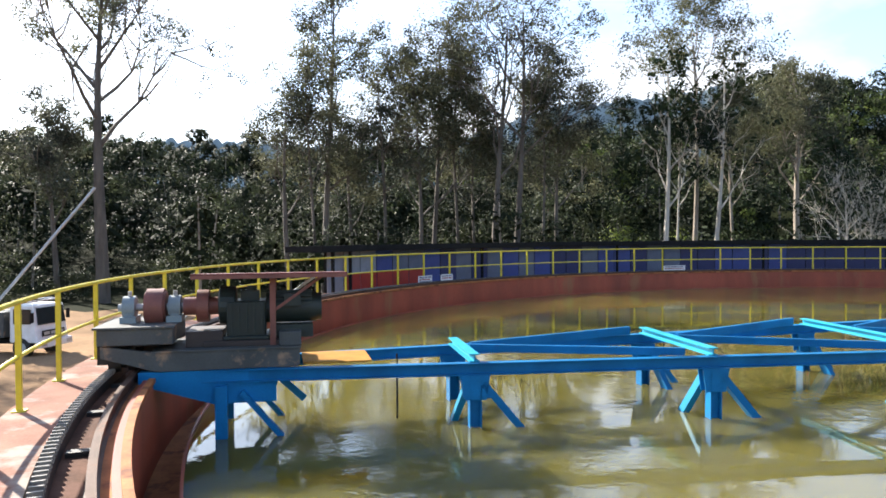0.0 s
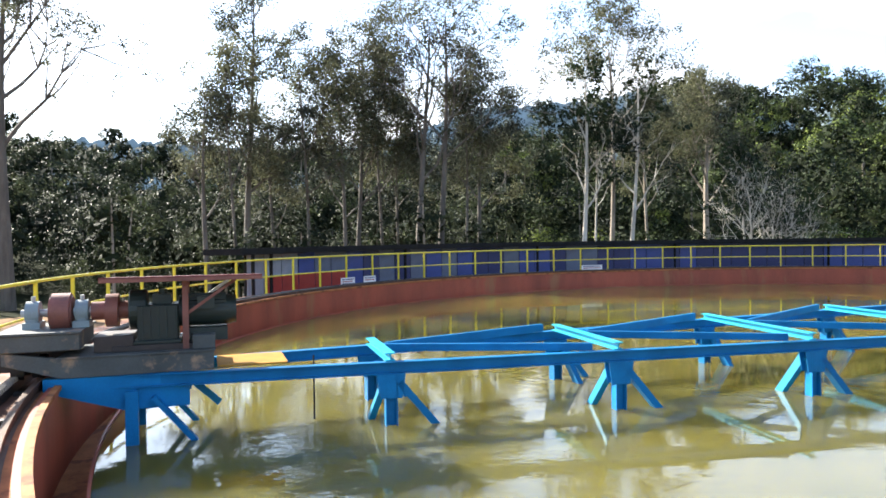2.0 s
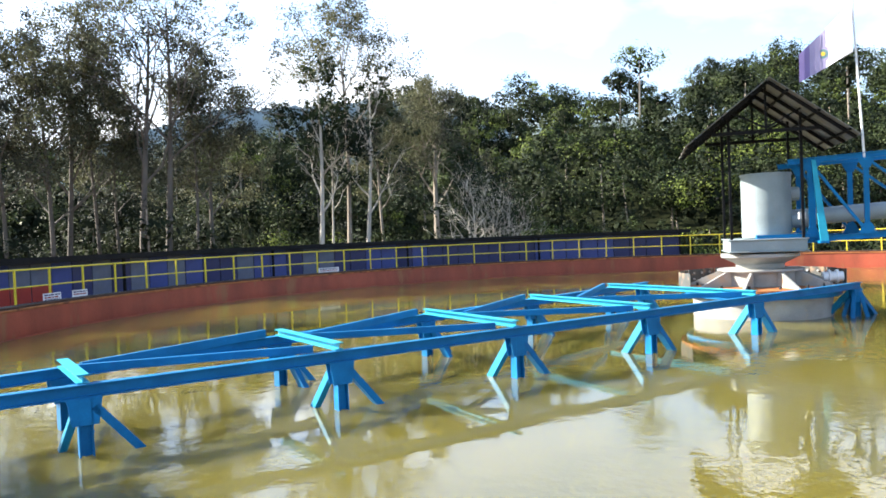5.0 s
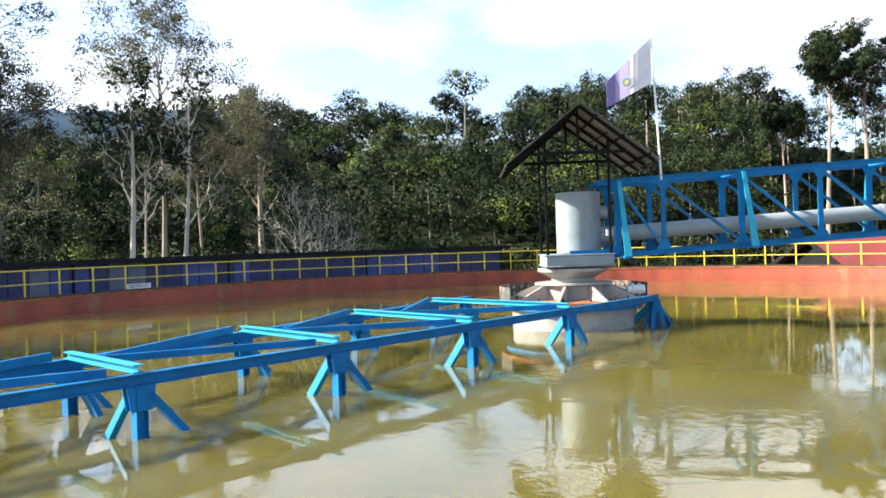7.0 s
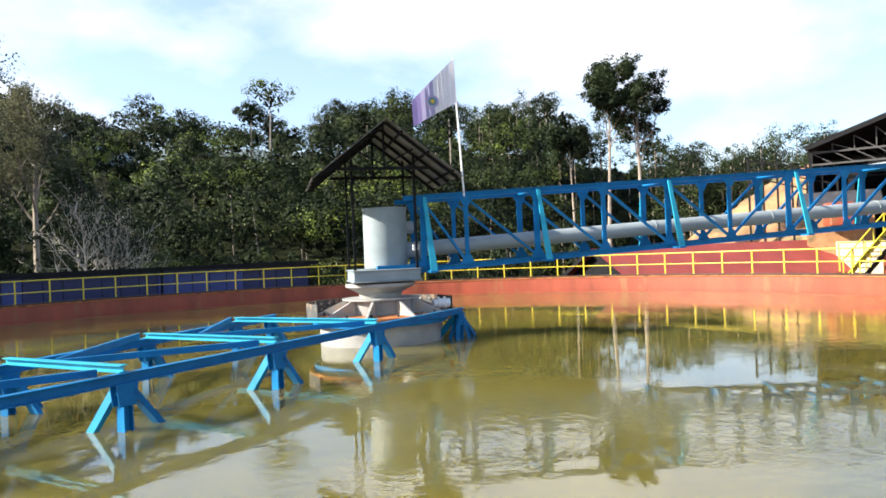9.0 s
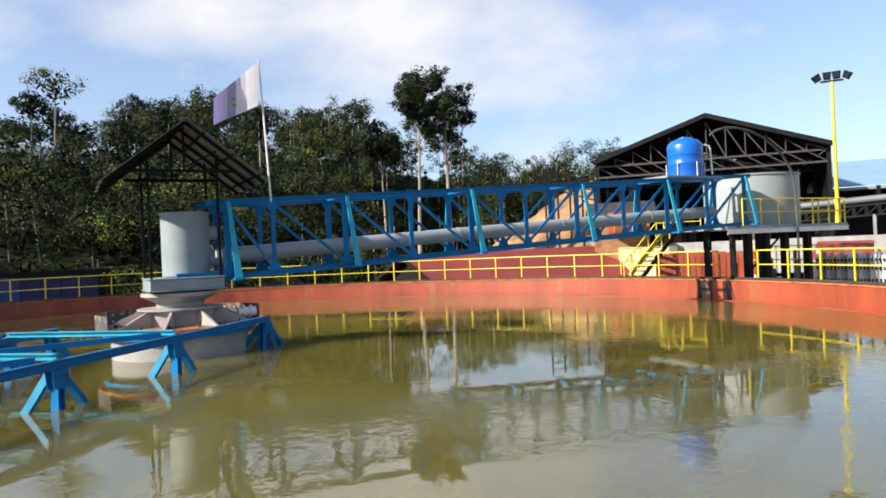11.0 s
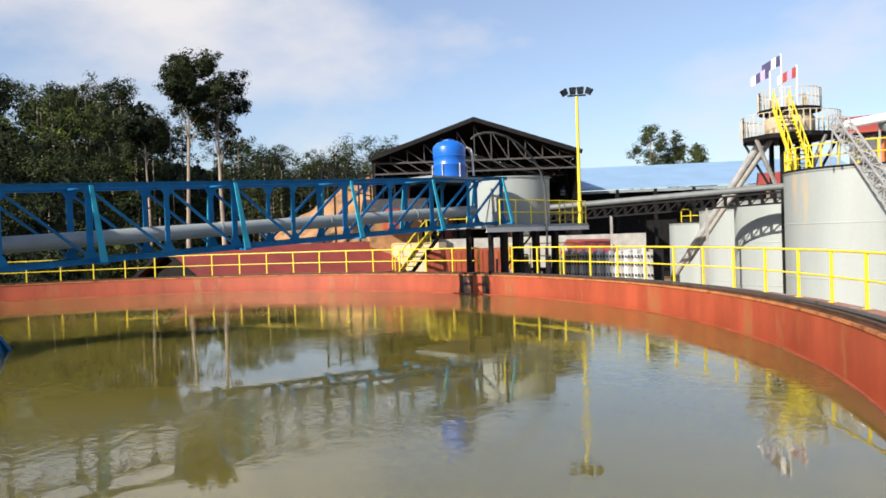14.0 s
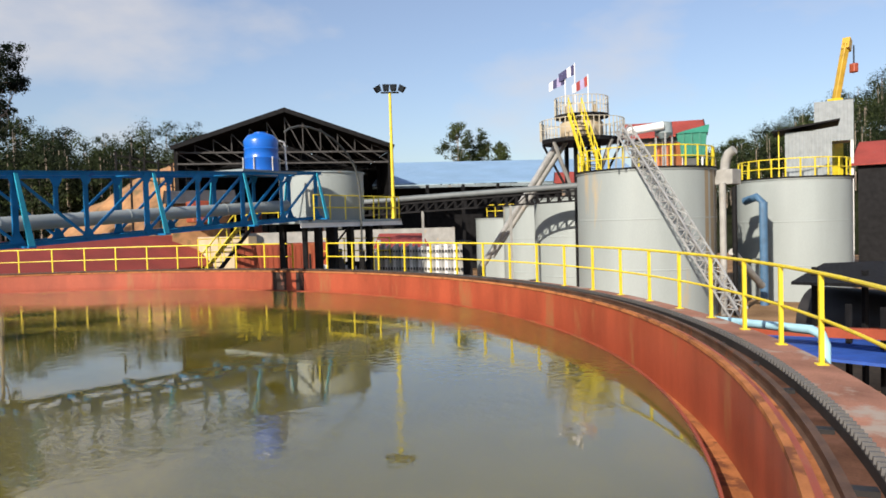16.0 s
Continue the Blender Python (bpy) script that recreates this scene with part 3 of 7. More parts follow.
def make_carriage():
    t = thing("drive_carriage", "grey drive carriage with motor and gearbox under a red canopy", "drive unit", at=pose(0, 0, 0, 0, 0, -167.65))
    y0, y1 = -0.42, 0.62
    m = Mesh()
    for ya, yb in ((y0, y0 + 0.09), (y1 - 0.09, y1)):
        m.hexa([(17.62, ya, 0.09), (19.25, ya, 0.09), (19.25, yb, 0.09), (17.62, yb, 0.09), (17.62, ya, 0.31), (19.25, ya, 0.31), (19.25, yb, 0.31), (17.62, yb, 0.31)])
        m.hexa([(19.25, ya, 0.09), (19.85, ya, 0.27), (19.85, yb, 0.27), (19.25, yb, 0.09), (19.25, ya, 0.31), (19.85, ya, 0.41), (19.85, yb, 0.41), (19.25, yb, 0.31)])
    m.box(17.62, 17.7, y0 + 0.09, y1 - 0.09, 0.1, 0.31)
    part("bed_frame", m, M_BED, t, "weathered grey channel-steel bed", bevel=0.006)
    part("bed_plate", Mesh().box(17.6, 19.3, y0 - 0.02, y1 + 0.02, 0.312, 0.33), M_BED, t)
    part("outer_box", Mesh().box(19.06, 19.88, y0 - 0.02, y1 + 0.03, 0.41, 0.6), M_BED, t, bevel=0.01)
    part("outer_box_plate", Mesh().box(19.04, 19.92, y0 - 0.05, y1 + 0.06, 0.602, 0.625), M_BED, t, "weathered grey top plate")
    zs, yc = 0.80, 0.12
    part("shaft", Mesh().cyl((19.75, yc, zs), (18.55, yc, zs), 0.045), M_STEEL, t, smooth=True)
    for x, nm in ((19.62, "bearing"), (19.10, "bearing")):
        b = part(nm, Mesh().cyl((x - 0.07, yc, zs), (x + 0.07, yc, zs), 0.14).box(x - 0.09, x + 0.09, yc - 0.16, yc + 0.16, 0.625, 0.70).box(x - 0.05, x + 0.05, yc - 0.12, yc + 0.12, 0.70, 0.80), M_GREY, t, smooth=True)
        part("grease_cap", Mesh().cyl((x, yc, zs + 0.13), (x, yc, zs + 0.2), 0.025, n=8), M_STEEL, b)
    part("brake_drum", Mesh().cyl((19.22, yc, zs), (19.42, yc, zs), 0.225, n=28).cyl((19.20, yc, zs), (19.44, yc, zs), 0.19, n=28), M_MOTORRED, t, "brown primer drum", True)
    part("coupling", Mesh().cyl((18.70, yc, zs), (18.84, yc, zs), 0.2, n=24).cyl((18.55, yc, zs), (19.0, yc, zs), 0.11, n=20), M_MOTORRED, t, smooth=True)
    part("coupling", Mesh().cyl((18.5, yc, zs), (18.57, yc, zs), 0.15, n=20), M_MOTORRED, t, smooth=True)
    part("plinth", Mesh().box(17.72, 18.75, yc - 0.33, yc + 0.33, 0.33, 0.40).box(18.52, 18.95, yc - 0.28, yc + 0.3, 0.33, 0.52), M_PLINTH, t, bevel=0.008)
    g = part("gearbox", Mesh().box(18.02, 18.48, yc - 0.26, yc + 0.26, 0.42, 0.86).box(17.98, 18.52, yc - 0.32, yc + 0.32, 0.40, 0.45).cyl((18.38, yc, zs), (18.58, yc, zs), 0.24, n=24), M_GREEN, t, "dark green gearbox", bevel=0.012)
    for k in range(5):
        part("rib", Mesh().box(18.06 + k * 0.09, 18.08 + k * 0.09, yc + 0.26, yc + 0.29, 0.46, 0.84), M_GREEN, g)
    part("breather", Mesh().box(18.1, 18.32, yc - 0.1, yc + 0.1, 0.86, 0.98).cyl((18.2, yc, 0.98), (18.2, yc, 1.04), 0.05, n=10), M_GREEN, g)
    mo = part("motor", Mesh().cyl((17.40, yc, 0.76), (18.02, yc, 0.76), 0.19, n=24).cyl((17.34, yc, 0.76), (17.42, yc, 0.76), 0.175, n=24).box(17.45, 17.9, yc - 0.2, yc + 0.2, 0.40, 0.56), M_GREEN, t, "dark green electric motor", True)
    for k in range(10):
        a = radians(18 + k * 16)
        part("fin", Mesh().beam((17.46, yc + 0.2 * cos(a), 0.76 + 0.2 * sin(a)), (17.95, yc + 0.2 * cos(a), 0.76 + 0.2 * sin(a)), 0.012, 0.03), M_GREEN, mo)
    part("terminal_box", Mesh().box(17.6, 17.8, yc + 0.15, yc + 0.3, 0.8, 0.95), M_GREEN, mo)
    part("switch_box", Mesh().box(17.6, 17.86, 0.3, 0.56, 0.33, 0.5), M_BED, t, bevel=0.01)
    part("canopy_roof", Mesh().hexa([(17.05, -0.5, 1.15), (18.85, -0.5, 1.15), (18.85, 0.7, 1.20), (17.05, 0.7, 1.20), (17.05, -0.5, 1.17), (18.85, -0.5, 1.17), (18.85, 0.7, 1.22), (17.05, 0.7, 1.22)]), M_CANOPYRED, t, "dark red sheet roof")
    part("canopy_rim", Mesh().beam((17.05, 0.69, 1.18), (18.85, 0.69, 1.18), 0.02, 0.045).beam((17.05, -0.49, 1.13), (18.85, -0.49, 1.13), 0.02, 0.045), M_MOTORRED, t)
    for y in (0.42, -0.34):
        part("canopy_post", Mesh().box(17.9, 17.97, y - 0.035, y + 0.035, 0.33, 1.16), M_MOTORRED, t)
        part("canopy_strut", Mesh().beam((17.92, y, 0.75), (17.35, y, 1.15), 0.035, 0.035), M_WHITE if y < 0 else M_MOTORRED, t)
    for yy in (y1 - 0.03, y0 + 0.03):
        m = Mesh()
        m.hexa([(17.9, yy - 0.01, -0.32), (18.62, yy - 0.01, -0.32), (18.62, yy + 0.01, -0.32), (17.9, yy + 0.01, -0.32), (17.9, yy - 0.01, 0.085), (18.62, yy - 0.01, 0.085), (18.62, yy + 0.01, 0.085), (17.9, yy + 0.01, 0.085)])
        m.hexa([(18.62, yy - 0.01, -0.32), (19.45, yy - 0.01, -0.06), (19.45, yy + 0.01, -0.06), (18.62, yy + 0.01, -0.32), (18.62, yy - 0.01, 0.085), (19.45, yy - 0.01, 0.085), (19.45, yy + 0.01, 0.085), (18.62, yy + 0.01, 0.085)])
        part("side_plate", m, M_BLUE, t, "blue side plate")
        part("leg", Mesh().box(18.46, 18.60, yy + 0.01, yy + 0.09, -1.6, -0.1), M_BLUE, t)
        part("brace", Mesh().beam((18.3, yy + 0.05, -0.18), (17.62, yy + 0.05, -1.0), 0.06, 0.11, up=(0, 1, 0)), M_BLUE, t)
        part("wheel", Mesh().cyl((R_TRACK, yy - 0.3 * (1 if yy > 0 else -1), 0.18), (R_TRACK + 0.08, yy - 0.3 * (1 if yy > 0 else -1), 0.18), 0.11, n=20), M_RACK, t, smooth=True)
    part("brace", Mesh().beam((17.9, y0, -0.2), (17.55, y0 - 0.1, -0.55), 0.05, 0.09), M_BLUE, t)
    pin = Mesh().cyl((19.72, 0.1, 0.12), (19.86, 0.1, 0.12), 0.10, n=20).cyl((19.66, 0.1, 0.12), (19.72, 0.1, 0.12), 0.05, n=12).box(19.66, 19.92, -0.25, 0.45, 0.17, 0.40)
    part("pinion", pin, M_RACK, t, "black greasy pinion housing")


make_carriage()
tagged(part("plywood_board", Mesh().box(16.74, 17.58, -0.34, 0.50, 0.085, 0.105), M_WOOD), "yellow plywood board lying across the rake beams", "board").matrix_basis = pose(0, 0, 0, 0, 0, -167.65)
tagged(part("sounding_rod", Mesh().cyl((16.38, 0.2, -1.6), (16.38, 0.2, 0.12), 0.012, n=6), M_DARK), "thin dark vertical rod standing in the water", "rod").matrix_basis = pose(0, 0, 0, 0, 0, -167.65)

# ================= centre column =================
PC = (0.29, -0.35)


def make_column():
    t = thing("center_column", "pale concrete and steel centre column of the thickener", "column")
    part("drum", Mesh().lathe([(1.62, -2.2), (1.62, -0.12), (1.55, -0.06), (0.2, -0.06)], 48, PC), M_PALE, t, "stained pale grey drum in the water", True)
    part("ring_plate", Mesh().lathe([(0.3, 0.0), (1.93, 0.0), (1.93, -0.06), (1.5, -0.06)], 48, PC), M_RIM, t, "rusty ring plate")
    part("ring_girder", Mesh().lathe([(1.80, -0.06), (1.80, -0.22), (1.74, -0.22), (1.74, -0.06)], 48, PC), M_BLUE, t)
    part("hub", Mesh().lathe([(0.2, 0.42), (1.02, 0.42), (1.02, 0.38), (0.86, 0.36), (0.86, 0.0)], 40, PC), M_PALE, t, smooth=True)
    part("cone", Mesh().lathe([(0.55, 0.42), (0.58, 0.55), (0.92, 0.72), (0.92, 0.80), (0.2, 0.80)], 40, PC), M_PALE, t, smooth=True)
    for k in range(9):
        a = k * 40 + 8
        g = Mesh().hexa([(0.86, -0.03, 0.0), (1.8, -0.03, 0.0), (1.8, 0.03, 0.0), (0.86, 0.03, 0.0), (0.86, -0.03, 0.36), (1.0, -0.03, 0.36), (1.0, 0.03, 0.36), (0.86, 0.03, 0.36)])
        part("gusset", g, M_PALE, t).matrix_basis = pose(PC[0], PC[1], 0, 0, 0, a)
    # bolted upstand plates on the far side of the ring
    for a in (62, 92, 122, 152, -28, 2):
        p = part("upstand", Mesh().box(1.88, 1.90, -0.48, 0.48, 0.0, 0.36), M_BED, t)
        p.matrix_basis = pose(PC[0], PC[1], 0, 0, 0, a)
        for u in (-0.3, 0.0, 0.3):
            part("bolt", Mesh().cyl((1.84, u, 0.26), (1.88, u, 0.26), 0.03, n=6), M_STEEL, p)
            part("bolt", Mesh().cyl((1.84, u, 0.10), (1.88, u, 0.10), 0.03, n=6), M_STEEL, p)
    for k in range(14):
        a = radians(k * 25.7 + 5)
        part("anchor_bolt", Mesh().cyl((PC[0] + 1.5 * cos(a), PC[1] + 1.5 * sin(a), 0), (PC[0] + 1.5 * cos(a), PC[1] + 1.5 * sin(a), 0.08), 0.035, n=6), M_RACK, t)
    part("platform", Mesh().box(-0.86, 0.86, -0.86, 0.86, 0.88, 1.14).box(-0.90, 0.90, -0.90, 0.90, 1.14, 1.17).box(-0.90, 0.90, -0.90, 0.90, 0.85, 0.88), M_GREY, t, "square grey channel platform", bevel=0.012).matrix_basis = pose(PC[0] + 0.06, PC[1] - 0.06, 0, 0, 0, -41.9)
    part("stool", Mesh().lathe([(0.7, 0.80), (0.7, 0.86)], 24, PC), M_BED, t)
    e = part("valve", Mesh().cyl((1.3, -0.5, 0.2), (1.75, -0.5, 0.2), 0.12, n=16).cyl((1.42, -0.5, 0.2), (1.46, -0.5, 0.2), 0.17, n=16).cyl((1.6, -0.5, 0.2), (1.64, -0.5, 0.2), 0.17, n=16), M_WHITE, t, "white flanged pipe stub", True)
    e.matrix_basis = pose(PC[0], PC[1], 0, 0, 0, -38)


make_column()


def make_feedwell():
    c = (PC[0] + 0.12, PC[1] - 0.14)
    t = thing("feed_drum", "grey painted cylindrical feed drum on the column platform", "drum")
    part("shell", Mesh().lathe([(0.56, 1.18), (0.58, 1.2), (0.58, 2.74), (0.56, 2.74), (0.56, 2.3), (0.0, 2.3)], 48, c), M_GREY, t, smooth=True)
    part("lip", Mesh().lathe([(0.57, 2.72), (0.60, 2.72), (0.60, 2.78), (0.57, 2.78), (0.57, 2.72)], 48, c), M_GREY, t)
    p = part("nozzle", Mesh().cyl((0.4, 0, 0), (1.0, 0, 0), 0.2, n=20).cyl((0.78, 0, 0), (0.83, 0, 0), 0.27, n=20), M_PIPE, t, smooth=True)
    p.matrix_basis = pose(c[0], c[1], 1.6, 0, 0, -41.9)
    p = part("nozzle", Mesh().cyl((0.4, 0, 0), (0.75, 0, 0), 0.17, n=20), M_PIPE, t, smooth=True)
    p.matrix_basis = pose(c[0], c[1], 2.25, 0, 0, -41.9)


make_feedwell()


def make_canopy():
    # local x: across the ridge, local y: along the ridge
    t = thing("canopy", "small black gabled sheet-metal canopy on thin posts", "canopy", at=pose(PC[0] + 0.05, PC[1] - 0.05, 0, 0, 0, -41.9))
    L, W, ze, zp = 1.75, 1.85, 3.42, 4.86
    for s in (-1, 1):
        n = 6
        for i in range(n):
            ya, yb = -L + 2 * L * i / n - 0.03, -L + 2 * L * (i + 1) / n + 0.03
            d = 0.016 if i % 2 else 0.0
            part("roof_sheet", Mesh().hexa([(s * W, ya, ze + d), (s * W, yb, ze + d), (0, yb, zp + d), (0, ya, zp + d), (s * W, ya, ze + d + 0.012), (s * W, yb, ze + d + 0.012), (0, yb, zp + d + 0.012), (0, ya, zp + d + 0.012)]), M_ZINC, t)
        for y in (-1.5, -0.5, 0.5, 1.5):
            part("rafter", Mesh().beam((s * W * 0.97, y, ze - 0.02), (0, y, zp - 0.05), 0.05, 0.08), M_DARK, t)
        for f in (0.12, 0.45, 0.8):
            x, z = s * W * (1 - f), ze + (zp - ze) * f
            part("purlin", Mesh().beam((x, -L, z - 0.03), (x, L, z - 0.03), 0.05, 0.05), M_DARK, t)
    for y in (-1.1, 1.1):
        part("tie_beam", Mesh().beam((-1.2, y, 3.72), (1.2, y, 3.72), 0.06, 0.08), M_DARK, t)
        part("king_post", Mesh().beam((0, y, 3.72), (0, y, 4.8), 0.05, 0.05), M_DARK, t)
        for s in (-1, 1):
            part("strut", Mesh().beam((0, y, 3.8), (s * 0.75, y, 4.2), 0.04, 0.04), M_DARK, t)
            part("post", Mesh().beam((s * 0.8, y * 0.73, 1.16), (s * 0.8, y * 0.73, 4.15), 0.06, 0.06), M_DARK, t)


M_DARKSHEET = mat("dark roofing", (0.05, 0.05, 0.055), 0.6, var=0.4, scale=2, patch=0.3, patch_col=(0.12, 0.09, 0.07))
M_ZINC = mat("weathered zinc sheet", (0.18, 0.18, 0.175), 0.5, var=0.35, scale=2.5, patch=0.25, patch_col=(0.16, 0.11, 0.08))
make_canopy()


# ================= bridge =================
BRIDGE = pose(0, 0, 0, 0, 0, -41.91)


def chord_top(x):
    return 2.94 + 0.0435 * x


def chord_bot(x):
    return 1.03 + 0.050 * x


def make_bridge():
    t = thing("truss_bridge", "bright blue welded steel truss bridge carrying a grey pipe", "bridge", at=BRIDGE)
    xs = [1.55] + [2.72 + 1.978 * i for i in range(10)]
    for y in (-0.7, 0.7):
        for fn, nm in ((chord_top, "top_chord"), (chord_bot, "bottom_chord")):
            part(nm, Mesh().ibeam((1.05, y, fn(1.05)), (20.9, y, fn(20.9)), 0.11, 0.13, 0.016), M_BLUE, t)
        for i, x in enumerate(xs):
            wide = 0.15 if i % 2 == 0 else 0.11
            part("vertical", Mesh().beam((x, y, chord_bot(x)), (x, y, chord_top(x)), 0.07, wide, up=(1, 0, 0)), M_BLUE, t)
            for fn, sg in ((chord_top, -1), (chord_bot, 1)):
                z = fn(x) + sg * 0.06
                part("gusset", Mesh().hexa([(x - 0.2, y - 0.045, z), (x + 0.2, y - 0.045, z), (x + 0.2, y - 0.038, z), (x - 0.2, y - 0.038, z),
                                            (x - 0.08, y - 0.045, z + sg * 0.24), (x + 0.08, y - 0.045, z + sg * 0.24), (x + 0.08, y - 0.038, z + sg * 0.24), (x - 0.08, y - 0.038, z + sg * 0.24)]), M_BLUE, t)
            if i < 10:
                x2 = xs[i + 1]
                a, b = ((x, chord_top(x) - 0.08), (x2, chord_bot(x2) + 0.08)) if i < 5 else ((x, chord_bot(x) + 0.08), (x2, chord_top(x2) - 0.08))
                part("diagonal", Mesh().beam((a[0], y, a[1]), (b[0], y, b[1]), 0.06, 0.085, up=(0, 1, 0)), M_BLUE, t)
        for x in (1.6, 4.75, 8.68, 12.85, 16.6, 20.55):
            s = 1 if y > 0 else -1
            part("outrigger", Mesh().hexa([(x + 0.02, y + s * 0.42, chord_bot(x) - 0.03), (x + 0.2, y + s * 0.42, chord_bot(x) - 0.03), (x + 0.2, y + s * 0.46, chord_bot(x) - 0.03), (x + 0.02, y + s * 0.46, chord_bot(x) - 0.03),
                                           (x - 0.05, y + s * 0.06, chord_top(x)), (x + 0.04, y + s * 0.06, chord_top(x)), (x + 0.04, y + s * 0.10, chord_top(x)), (x - 0.05, y + s * 0.10, chord_top(x))]), M_BLUE_SUN, t, "outrigger plate in the lighter blue tone")
            part("outrigger_foot", Mesh().beam((x + 0.1, y, chord_bot(x) - 0.05), (x + 0.1, y + s * 0.5, chord_bot(x) - 0.05), 0.2, 0.05), M_BLUE, t)
    for x in xs:
        part("cross_member", Mesh().beam((x, -0.7, chord_bot(x) - 0.02), (x, 0.7, chord_bot(x) - 0.02), 0.1, 0.1), M_BLUE, t)
        if xs.index(x) % 2 == 0:
            part("cross_member", Mesh().beam((x, -0.7, chord_top(x)), (x, 0.7, chord_top(x)), 0.07, 0.07), M_BLUE, t)
    for a, b in zip(xs, xs[1:]):
        part("wind_brace", Mesh().beam((a, -0.65, chord_bot(a) - 0.03), (b, 0.65, chord_bot(b) - 0.03), 0.06, 0.05), M_BLUE, t)
    part("shoe", Mesh().box(0.3, 1.6, -0.8, 0.8, 1.17, 1.26), M_BLUE, t)
    p = tagged(part("feed_pipe", Mesh().cyl((0.75, 0, 1.62), (19.6, 0, 2.56), 0.205, n=24), M_PIPE, smooth=True), "long grey painted feed pipe lying inside the truss bridge", "pipe")
    p.matrix_basis = BRIDGE
    for k in range(1, 5):
        x = 0.75 + k * 3.9
        z = 1.62 + 0.94 * (x - 0.75) / 18.85
        f = part("flange", Mesh().cyl((x, 0, z), (x + 0.04, 0, z + 0.002), 0.222, n=24), M_PIPE, p, smooth=True)
    l = tagged(part("site_lamp", Mesh().box(1.25, 1.4, -0.78, -0.68, 1.62, 1.78), M_WHITE), "small white lamp box on the bridge end", "lamp")
    l.matrix_basis = BRIDGE


make_bridge()
tagged(part("flag_pole", Mesh().cyl((2.69, -0.72, 2.98), (2.49, -0.86, 6.62), 0.028, 0.02, n=8), M_WHITE, smooth=True), "slim white flag pole fixed to the bridge truss", "flag pole").matrix_basis = BRIDGE


# ================= platform at the bridge end =================
def yellow_rail(pts, name="platform_rail", h=1.0, group="", step=1.1):
    """A straight-run yellow guard rail through the points."""
    t = thing(name, "yellow painted tube guard rail on a platform", "railing", group)
    for a, b in zip(pts, pts[1:]):
        a, b = Vector(a), Vector(b)
        n = max(1, round((b - a).length / step))
        for i in range(n + 1):
            if i == n and b != Vector(pts[-1]):
                continue
            p = a.lerp(b, i / n)
            part("post", Mesh().box(p.x - 0.025, p.x + 0.025, p.y - 0.025, p.y + 0.025, p.z, p.z + h), M_YELLOW, t)
        for z in (h, h * 0.5):
            part("bar", Mesh().cyl(a + Vector((0, 0, z)), b + Vector((0, 0, z)), 0.026, n=8), M_YELLOW, t, smooth=True)
    return t


def bp(x, y, z):
    return tuple(BRIDGE @ Vector((x, y, z)))


